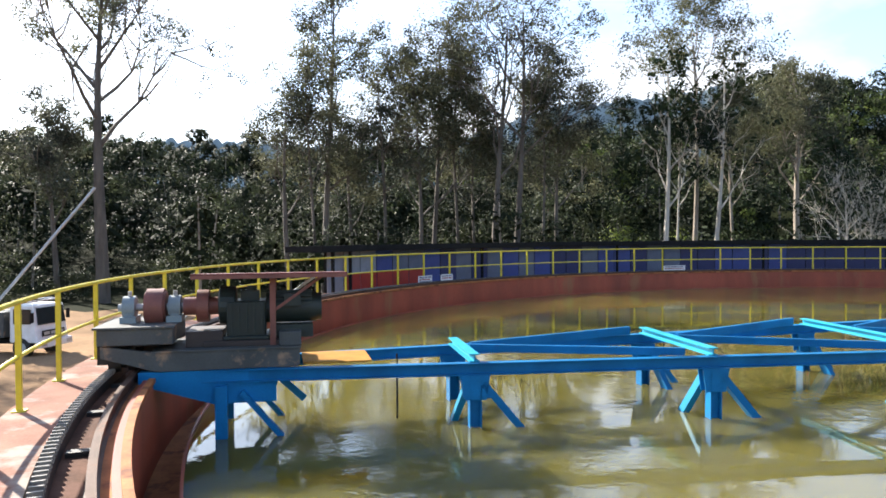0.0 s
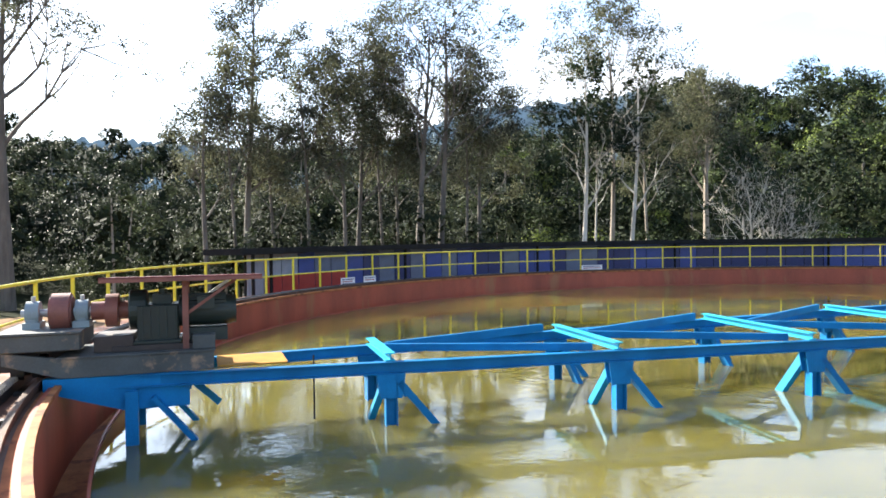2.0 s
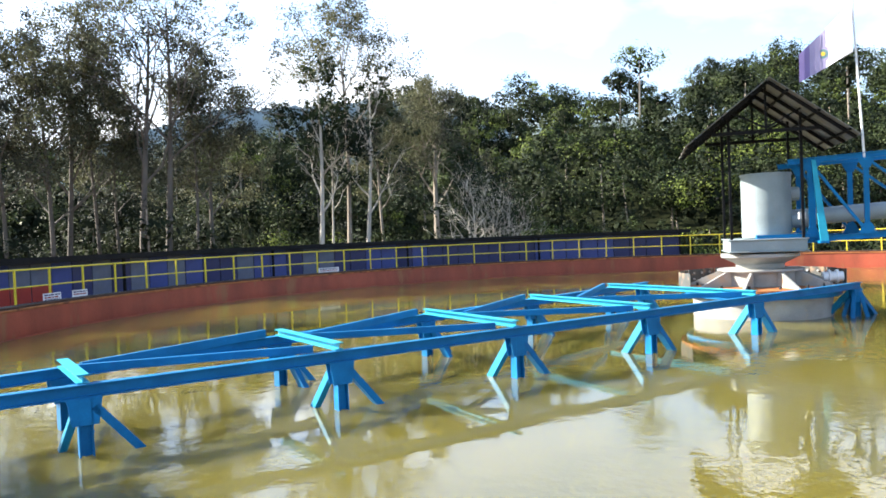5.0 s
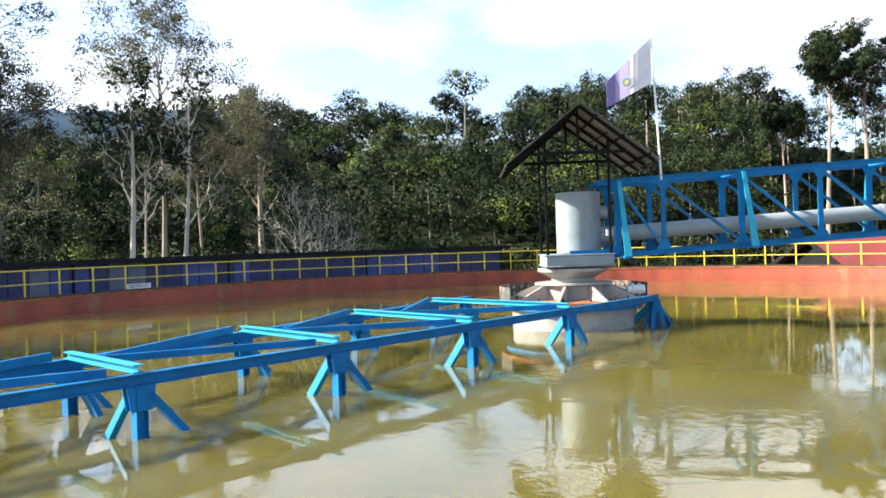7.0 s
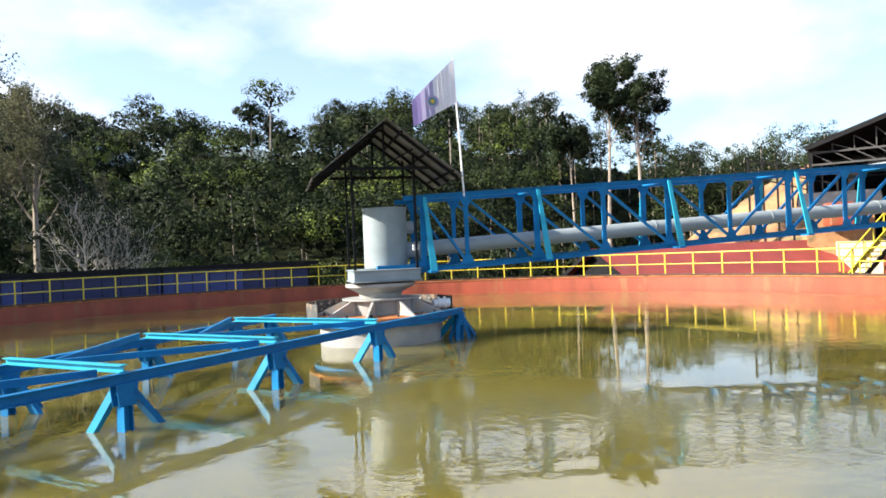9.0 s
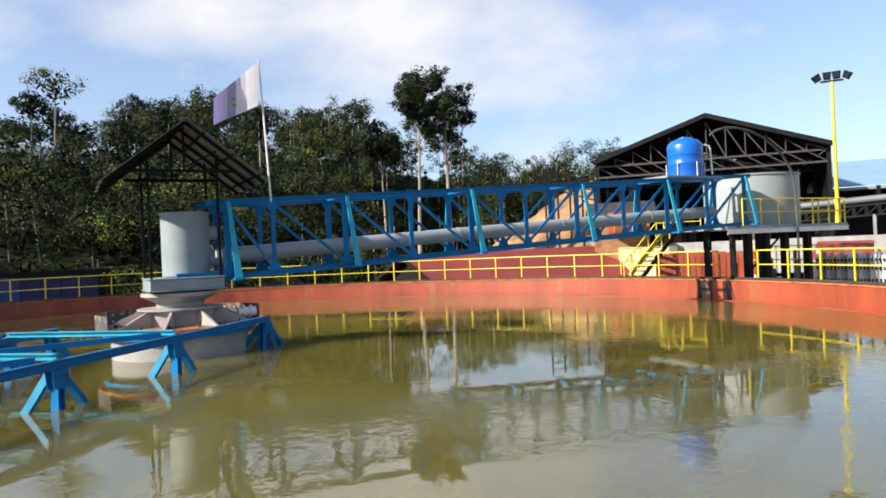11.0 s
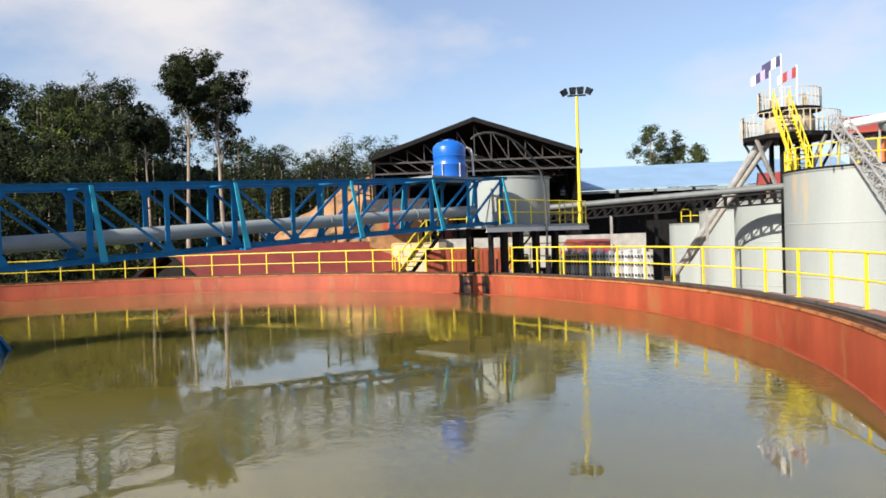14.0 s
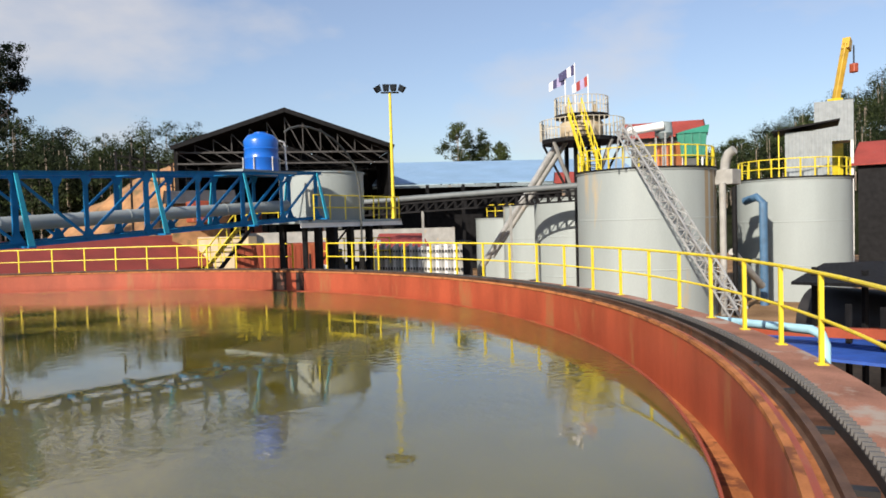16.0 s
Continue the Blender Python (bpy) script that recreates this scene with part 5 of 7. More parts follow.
def make_silo_top_plant():
    """Vessels, sheds and pipes that stand on and behind the silos."""
    g = thing("green_bin", "green painted square steel bin with a sloping lid", "bin", at=pose(*spot(121.3, 40.0, 3.95), 0, 0, -121.3))
    z0, z1 = rise(4.4, 40) - 3.95, rise(6.1, 40) - 3.95
    part("body", Mesh().hexa([(-0.62, -0.6, z0), (0.62, -0.6, z0), (0.62, 0.6, z0), (-0.62, 0.6, z0), (-0.74, -0.7, z1), (0.74, -0.7, z1), (0.74, 0.7, z1), (-0.74, 0.7, z1)]), M_GREENV, g, bevel=0.02)
    part("lid", Mesh().hexa([(-0.8, -0.76, z1), (0.8, -0.76, z1), (0.8, 0.76, z1), (-0.8, 0.76, z1), (-0.3, -0.5, z1 + 0.18), (0.86, -0.5, z1 + 0.42), (0.86, 0.5, z1 + 0.42), (-0.3, 0.5, z1 + 0.18)]), M_GREENV, g)
    for k in (-0.4, 0.0, 0.4):
        part("rib", Mesh().box(k - 0.03, k + 0.03, -0.76, -0.66, z0 + 0.05, z1), M_GREENV, g)
    for x in (-0.5, 0.5):
        for y in (-0.5, 0.5):
            part("leg", Mesh().beam((x, y, 0.0), (x, y, z0), 0.09, 0.09), M_STEEL, g)
    gable_house("red_roof_house", "plant house with a red sheet roof behind the silos", spot(117.0, 46)[:2], spot(121.5, 46)[:2], 2.2, rise(7.0, 46), rise(5.9, 46), 2.0, M_REDROOF, M_BED)
    gable_house("red_roof_house", "plant house with a red sheet roof behind the silos", spot(111.6, 52)[:2], spot(113.6, 52)[:2], 2.0, rise(3.6, 52), rise(2.9, 52), 0.0, M_REDROOF, M_BED)
    tagged(part("orange_hopper", Mesh().box(-0.55, 0.55, -0.5, 0.5, 0, 1.5), mat("orange paint", (0.5, 0.16, 0.06), 0.5), bevel=0.03), "orange steel hopper on the silo top", "hopper").matrix_basis = pose(*spot(119.6, 39.5, 4.0), 0, 0, 20)
    tagged(part("vent_duct", Mesh().tube([spot(116.6, 38, rise(6.6, 38)), spot(119.3, 38, rise(6.9, 38))], 0.2, 14), M_WHITE, smooth=True), "white horizontal duct above the silo", "duct")
    v = thing("dust_drum", "grey upright dust drum on steel legs", "drum")
    c = spot(119.3, 38.5)
    part("body", Mesh().lathe([(0.0, rise(7.3, 38)), (0.4, rise(7.2, 38)), (0.45, rise(6.4, 38)), (0.2, rise(6.0, 38))], 20, c[:2]), M_GREY, v, smooth=True)
    for k in range(4):
        a = radians(k * 90 + 20)
        part("leg", Mesh().beam((c[0] + 0.4 * sin(a), c[1] + 0.4 * cos(a), 3.95), (c[0] + 0.4 * sin(a), c[1] + 0.4 * cos(a), rise(6.5, 38)), 0.07, 0.07), M_STEEL, v)
    d = thing("overflow_box", "pale steel overflow box between the two silos", "box")
    part("box", Mesh().box(-0.5, 0.5, -0.45, 0.45, rise(2.3, 37), rise(3.4, 37)), M_PALE, d, bevel=0.02)
    part("elbow", Mesh().tube([(0.1, 0, rise(3.4, 37)), (0.05, 0, rise(4.1, 37)), (-0.12, 0, rise(4.6, 37)), (-0.4, 0, rise(4.85, 37))], 0.22, 14), M_PALE, d, smooth=True)
    d.matrix_basis = pose(*spot(123.7, 37.5)[:2], 0, 0, 0, 30)
    for b, r, mt, z1 in ((123.4, 0.16, M_PALE, 3.2), (124.2, 0.12, M_DARK, 3.0)):
        tagged(part("downpipe", Mesh().cyl(spot(b, 37.0, -3.4), spot(b, 37.0, z1), r, n=12), mt, smooth=True), "steel downpipe between the silos", "pipe", "silo downpipes")
    tagged(part("sloping_pipe", Mesh().cyl(spot(124.0, 37, -0.1), spot(126.0, 40, -2.0), 0.18, n=12), M_PALE, smooth=True), "pale sloping pipe at the foot of the silo", "pipe")
    tagged(part("blue_pipe", Mesh().tube([spot(124.9, 42, 2.35), spot(125.7, 41.5, 2.55), spot(126.15, 41.3, 2.25), spot(126.15, 41.3, -3.4)], 0.21, 16), mat("steel blue paint", (0.06, 0.14, 0.24), 0.5), smooth=True), "dark blue downpipe beside the silo", "pipe")
    # corrugated cabin, tall box and crane
    h = thing("sheet_cabin", "grey corrugated sheet cabin on the silo top", "cabin", at=pose(*spot(129.1, 45.5, 3.6), 0, 0, -129) @ Matrix.Diagonal((0.85, 1, 1, 1)))
    part("body", Mesh().box(-1.35, 1.35, -1.2, 1.2, 0, 2.5), M_SHEET, h)
    part("roof", Mesh().hexa([(-2.1, -1.6, 2.55), (1.8, -1.6, 2.95), (1.8, 1.6, 2.95), (-2.1, 1.6, 2.55), (-2.1, -1.6, 2.63), (1.8, -1.6, 3.03), (1.8, 1.6, 3.03), (-2.1, 1.6, 2.63)]), M_DARK, h)
    part("pole", Mesh().box(-1.75, -1.68, -1.3, -1.23, 0, 2.6), M_YELLOW, h)
    b = thing("bin_tower", "tall grey steel bin on legs", "bin", at=pose(*spot(130.7, 58), 0, 0, -130.7))
    part("bin", Mesh().box(-1.2, 1.2, -1.2, 1.2, rise(4.8, 58), rise(7.5, 58)), M_SHEET, b)
    for x in (-1.1, 1.1):
        for y in (-1.1, 1.1):
            part("leg", Mesh().beam((x, y, -3.4), (x, y, rise(4.8, 58)), 0.2, 0.2), M_STEEL, b)
    c = thing("crane", "yellow telescopic crane boom with a hanging hook block", "crane")
    a, e = Vector(spot(130.8, 60, rise(7.4, 60))), Vector(spot(131.5, 60, rise(11.4, 60)))
    part("boom", Mesh().beam(a, e, 0.42, 0.42), M_CRANE, c, bevel=0.04)
    part("boom_head", Mesh().beam(e - Vector((0, 0, 0.5)), e + Vector((0.2, -0.3, 0.3)), 0.5, 0.6), M_CRANE, c)
    part("mast", Mesh().beam((a.x, a.y, -3.4), (a.x, a.y, a.z + 0.4), 0.7, 0.7), M_YELLOW, c)
    hk = spot(131.95, 60)
    part("rope", Mesh().cyl((hk[0], hk[1], rise(11.2, 60)), (hk[0], hk[1], rise(10.0, 60)), 0.05, n=6), M_DARK, c)
    part("hook_block", Mesh().box(hk[0] - 0.25, hk[0] + 0.25, hk[1] - 0.2, hk[1] + 0.2, rise(9.4, 60), rise(10.0, 60)), M_RED, c, bevel=0.05)
    gable_house("red_roof_hall", "hall with a red sheet roof at the plant edge", spot(132.7, 62)[:2], spot(145, 62)[:2], 5, rise(4.6, 62), rise(3.0, 62), -3.4, M_REDROOF, M_DARK)
    # near corner beyond the deck
    tagged(part("light_blue_pipe", Mesh().tube([spot(121.8, 15.5, -0.38), spot(129.2, 12.6, -0.12), spot(129.8, 12.4, -0.16), spot(130.05, 12.4, -0.3), spot(130.05, 12.4, -3.2)], 0.075, 14), mat("pale blue pipe", (0.33, 0.58, 0.68), 0.4, var=0.1), smooth=True), "pale blue plastic pipe outside the tank", "pipe")
    p = [spot(126.0, 16.0, -1.16), spot(138, 15.4, -1.22), spot(138, 18.5, -0.98), spot(126.0, 18.4, -1.1)]
    tagged(part("blue_lean_to", Mesh().hexa(p + [(x, y, z + 0.06) for x, y, z in p]), ribbed_mat("blue sheet", (0.018, 0.075, 0.34), 0.2, depth=0.006, rough=0.6)), "blue sheet lean-to roof below the deck", "roof")
    t = thing("awning", "black sheet awning on posts near the silo", "awning")
    p = [spot(127.9, 19, 0.0), spot(140, 15, 0.30), spot(140, 21, 0.5), spot(130.0, 24, 0.12)]
    part("sheet", Mesh().hexa(p + [(x, y, z + 0.07) for x, y, z in p]), M_BLACKROOF, t)
    for q in ((129.4, 20), (132.5, 19)):
        part("post", Mesh().beam(spot(*q, -3.3), spot(*q, 0.35), 0.1, 0.1), M_DARK, t)
    tagged(part("dark_vessel", Mesh().cyl(spot(129.5, 23, -1.4), spot(137, 21.5, -1.4), 1.0, n=28), M_RACK, smooth=True), "dark horizontal vessel under the awning", "vessel")
    tagged(part("red_beam", Mesh().beam(spot(122.5, 17.5, -0.86), spot(138, 15.5, -0.56), 0.16, 0.2), M_RED), "red painted pipe rack beam", "beam")
    for k, (bb, dd) in enumerate(((131.5, 17), (133.6, 16.6), (135.5, 16.2))):
        tagged(part("rack_post", Mesh().beam(spot(bb, dd, -3.3), spot(bb, dd, -0.2), 0.09, 0.09), M_DARK), "dark steel post of a pipe rack", "post", "pipe rack posts")


M_CRANE = mat("crane yellow", (0.50, 0.31, 0.03), 0.5, var=0.25, scale=2, patch=0.25, patch_col=(0.2, 0.1, 0.03))
M_GREENV = mat("bright green paint", (0.012, 0.18, 0.12), 0.45, var=0.15)
M_SHEET = ribbed_mat("grey corrugated", (0.24, 0.27, 0.28), 0.22, rough=0.5, var=0.15)
make_silo_top_plant()


def make_yard():
    """Low buildings, stairs and clutter behind the far rim."""
    gable_house("timber_house", "low timber house with a dark gable and red sheet roof", spot(66.6, 45)[:2], spot(81.7, 57)[:2], 3.6, 1.25, -0.6, -3.3, M_REDROOF, M_DARK, 0.6)
    tagged(part("earth_wall", Mesh().beam(spot(81.0, 61, -1.0), spot(87.2, 49, -1.0), 0.6, 4.3), M_CREAM), "pale cream retaining wall in sun", "wall")
    r = thing("red_container", "dull red steel container behind the rim", "container")
    part("body", Mesh().box(-2.7, 2.7, -1.2, 1.2, -2.6, 0.78), M_RED, r, bevel=0.03)
    for k in range(18):
        part("rib", Mesh().box(-2.6 + k * 0.3, -2.48 + k * 0.3, -1.235, -1.2, -2.4, 0.65), M_RED, r)
    r.matrix_basis = pose(*spot(89.6, 41.5), 0, 0, -88)
    p = [spot(96.5, 43, 0.25), spot(101.0, 43, 0.2), spot(100.4, 48, 0.95), spot(97.0, 48, 1.0)]
    tagged(part("small_red_roof", Mesh().hexa(p + [(x, y, z + 0.08) for x, y, z in p]), M_REDROOF), "small red sheet roof over a store", "roof")
    tagged(part("pale_wall", Mesh().beam(spot(82, 58, 0.1), spot(103, 56, 0.1), 0.4, 2.4), M_PALE), "long pale plastered wall in the yard", "wall")
    # yellow stair up to the platform
    s = thing("yard_stair", "yellow steel stair with dark treads beside the rim", "stair")
    top, bot = Vector(spot(87.0, 41.0, 2.0)), Vector(spot(83.9, 38.5, -0.6))
    side = (top - bot).cross(Vector((0, 0, 1))).normalized() * 0.45
    for k in (-1, 1):
        part("stringer", Mesh().beam(bot + side * k, top + side * k, 0.06, 0.22), M_DARK if k > 0 else M_YELLOW, s)
        part("handrail", Mesh().beam(bot + side * k + Vector((0, 0, 1)), top + side * k + Vector((0, 0, 1)), 0.05, 0.05), M_YELLOW, s)
        for i in range(6):
            q = bot.lerp(top, i / 5) + side * k
            part("baluster", Mesh().beam(q, q + Vector((0, 0, 1)), 0.045, 0.045), M_YELLOW, s)
    for i in range(11):
        q = bot.lerp(top, (i + 0.5) / 11)
        part("tread", Mesh().beam(q - side, q + side, 0.26, 0.04), M_DARK, s)
    yellow_rail([spot(83.2, 40, -0.2), spot(86.4, 40.5, -0.2)], "stair_rail", 1.4)
    yellow_rail([spot(86.0, 43, 2.0), spot(89.2, 43, 2.0)], "stair_rail", 1.1)
    # white cylinders stacked beside the rim (bag filters)
    f = thing("filter_press", "pale grey filter press with a row of plates", "filter press")
    a, b = Vector(spot(96.9, 37.0, 0)), Vector(spot(103.4, 34.5, 0))
    for i in range(30):
        q = a.lerp(b, i / 29)
        p = part("plate", Mesh().box(-0.07, 0.07, -0.7, 0.7, -0.9, 0.5 + 0.05 * (i * 7 % 5)), (M_WHITE, M_PALE, M_STEEL)[i * 5 % 3], f)
        for z in (-0.5, 0.0, 0.36):
            part("handle", Mesh().box(-0.03, 0.03, -0.82, -0.7, z - 0.06, z + 0.06), M_DARK, p)
        p.matrix_basis = pose(q.x, q.y, 0, 0, 0, -100)
    part("beam", Mesh().beam(a + Vector((0, 0, -0.95)), b + Vector((0, 0, -0.95)), 1.2, 0.15), M_BED, f)
    for k in (-1, 1):
        part("leg", Mesh().beam(a.lerp(b, 0.5 + 0.4 * k) + Vector((0, 0, -3.4)), a.lerp(b, 0.5 + 0.4 * k) + Vector((0, 0, -1.0)), 0.5, 0.5), M_DARK, f)
    part("end_frame", Mesh().beam(b + Vector((0.5, -0.3, -3.4)), b + Vector((0.5, -0.3, 0.8)), 0.5, 1.4), M_DARK, f)
    random.seed(11)
    for k in range(26):
        b = random.uniform(90.5, 97)
        d = random.uniform(39, 44)
        h = random.uniform(0.6, 2.2)
        q = spot(b, d)
        if k % 2:
            tagged(part("standing_pipe", Mesh().cyl((q[0], q[1], -3.4), (q[0], q[1], -1.2 + h), random.uniform(0.06, 0.14), n=10), (M_STEEL, M_YELLOW, M_DARK)[k % 3], smooth=True), "upright pipe under the platform", "pipe", "platform pipes")
        else:
            w = random.uniform(0.25, 0.6)
            tagged(part("pump_box", Mesh().box(q[0] - w, q[0] + w, q[1] - w, q[1] + w, -3.4, -1.3 + h * 0.8), (M_BED, M_GREENV, M_WHITE, M_DARK)[k % 4], bevel=0.03), "equipment box standing under the platform", "box", "platform boxes")
    yellow_rail([spot(92.5, 37.2, -0.2), spot(97.8, 35.5, -0.2)], "yard_rail", 1.25)
    # dark frame structures left of the shed, over the cut slope
    c = thing("conveyor_frame", "rusty conveyor frame before the cut slope", "conveyor")
    a, b = Vector(spot(77.8, 62, rise(5.6, 62))), Vector(spot(83.5, 62, rise(4.4, 62)))
    for off in (0.0, -0.6, -1.2):
        part("rail", Mesh().beam(a + Vector((0, 0, off)), b + Vector((0, 0, off * 1.6)), 0.1, 0.1), M_DARK, c)
    for i in range(7):
        q = a.lerp(b, i / 6)
        part("post", Mesh().beam(q + Vector((0, 0, 0.3)), (q.x, q.y, -3.3), 0.14, 0.14), M_DARK, c)
    gable_house("shelter", "small shelter with a dark sheet roof on the slope", spot(81.5, 58)[:2], spot(85.5, 58)[:2], 2.5, rise(2.9, 58), rise(2.1, 58), -1, M_DARKSHEET, M_CUT)
    tagged(part("red_bin", Mesh().box(-1.0, 1.0, -0.7, 0.7, 0, 1.5), M_RED, bevel=0.05), "red steel bin under the shelter", "bin").matrix_basis = pose(*spot(83.4, 54, rise(0.6, 54)), 0, 0, 20)
    w = thing("white_fence", "row of white posts before the cut slope", "fence")
    for k in range(8):
        q = spot(82.0 + k * 0.3, 60.0 - k * 0.55)
        part("post", Mesh().box(q[0] - 0.07, q[0] + 0.07, q[1] - 0.07, q[1] + 0.07, -3.3, 1.70 + 0.1 * (k * 3 % 4)), M_WHITE, w)
    part("rail", Mesh().beam(spot(82.0, 60.0, 1.5), spot(84.1, 56.2, 1.5), 0.06, 0.1), M_WHITE, w)
    # splash stains: discharge chute at the rim
    ch = thing("overflow_chute", "dark stained overflow chute on the inner wall", "chute")
    for bb, w in ((131.2, 0.34), (134.3, 0.2)):
        q = part("plate", Mesh().box(-w, w, -0.03, 0.0, -0.80, 0.02), M_STAIN, ch)
        q.matrix_basis = pose(*on_ring(R_IN - 0.012, bb), 0, 0, 180 - bb)
    # earth cut
    m = Mesh()
    nb, nd = 64, 30
    for j in range(nd):
        for i in range(nb):
            b, d = 71.5 + 12.5 * i / (nb - 1), 64 + 58.0 * j / (nd - 1)
            f = min(1, max(0, (b - 71.6) / 10.5)) ** 0.6 * min(1, max(0, (84 - b) / 1.2))
            g = min(1.0, j / 13.0)
            x, y, _ = spot(b, d)
            h = -3.4 + f * (1.0 + 10.8 * g + 1.2 * math.floor(g * 3.99) / 3) + 2.4 * noise.noise((x * 0.12, y * 0.12, 2)) * f + 1.0 * noise.noise((x * 0.45, y * 0.45, 5)) * f
            m.v.append((x, y, h))
    for j in range(nd - 1):
        for i in range(nb - 1):
            k = j * nb + i
            m.f.append((k, k + 1, k + nb + 1, k + nb))
    me = m.data("cut_slope", True)
    me.materials.append(M_CUT)
    tagged(new("cut_slope", me), "bare orange earth cut on the hillside", "slope", kind="structure")


M_STAIN = mat("wet black stain", (0.03, 0.022, 0.02), 0.4, var=0.5, scale=4, patch=0.4, patch_col=(0.22, 0.09, 0.06))
make_yard()


# ================= blue wall behind the left rim =================
def make_blue_wall():
    t = thing("long_store", "long low store with patched blue panel walls and a black roof", "store")
    a0, a1, n = -61.5, 40.5, 44
    part("roof", ring([(21.25, 1.17), (21.25, 1.38), (22.7, 1.36), (22.7, 1.17)], 120, a0 - 2.5, a1 + 1.5), M_DARK, t, "black sheet roof")
    part("wall_core", ring([(21.82, -2.6), (21.82, 1.2), (21.9, 1.2), (21.9, -2.6)], 120, a0, a1), M_DARK, t)
    random.seed(3)
    mats = [mat("navy panel", (0.018, 0.026, 0.105), 0.5, var=0.2), mat("blue panel", (0.035, 0.06, 0.23), 0.5, var=0.2), mat("slate panel", (0.11, 0.13, 0.19), 0.6, var=0.2), mat("grey panel", (0.25, 0.27, 0.32), 0.6, var=0.2)]
    for i in range(n):
        b = a0 + (a1 - a0) * (i + 0.5) / n
        w = radians((a1 - a0) / n) * 21.8 / 2 - 0.02
        if i < 3:
            k = 3
        elif i < 26:
            k = random.choice((1, 1, 0, 0, 2))
        else:
            k = random.choice((0, 0, 0, 1))
        p = part("panel", Mesh().box(-w, w, -0.03, 0.0, -2.4, 1.18), mats[k], t)
        p.matrix_basis = pose(*on_ring(21.80 - 0.006 * (i % 2), b), 0, 0, -b)
        if 1 <= i <= 5:
            q = part("red_panel", Mesh().box(-w, w, -0.05, -0.035, -1.2, 0.42), M_REDPANEL, t, "red lower panel")
            q.matrix_basis = p.matrix_basis.copy()
    for b in (a0 - 0.5, a0 + 2, -40, -20, 0, 20, a1):
        part("post", Mesh().cyl(on_ring(21.4, b, -2.5), on_ring(21.4, b, 1.25), 0.06, n=8), M_DARK, t)
    for b, w, lines in ((-52.0, 0.38, 3), (-48.6, 0.33, 2), (-13.7, 0.55, 2)):
        g = thing("rail_sign", "small white sign plate hung on the guard rail", "sign", "rail signs")
        q = part("plate", Mesh().box(-w, w, -0.012, 0.0, -0.02, 0.26), M_WHITE, g)
        q.matrix_basis = pose(*on_ring(20.30, b), 0, 0, -b)
        random.seed(int(b))
        for k in range(lines):
            z = 0.20 - 0.075 * k
            x = -w * 0.85
            while x < w * 0.75:
                l = random.uniform(0.05, 0.16)
                part("text_bar", Mesh().box(x, min(x + l, w * 0.85), -0.018, -0.013, z - 0.022, z + 0.022), (M_INK, M_REDPANEL)[k % 2], q)
                x += l + 0.035


M_REDPANEL = mat("red panel", (0.33, 0.03, 0.022), 0.5, var=0.2)
M_INK = mat("navy ink", (0.02, 0.02, 0.08), 0.6, var=0.1)
make_blue_wall()


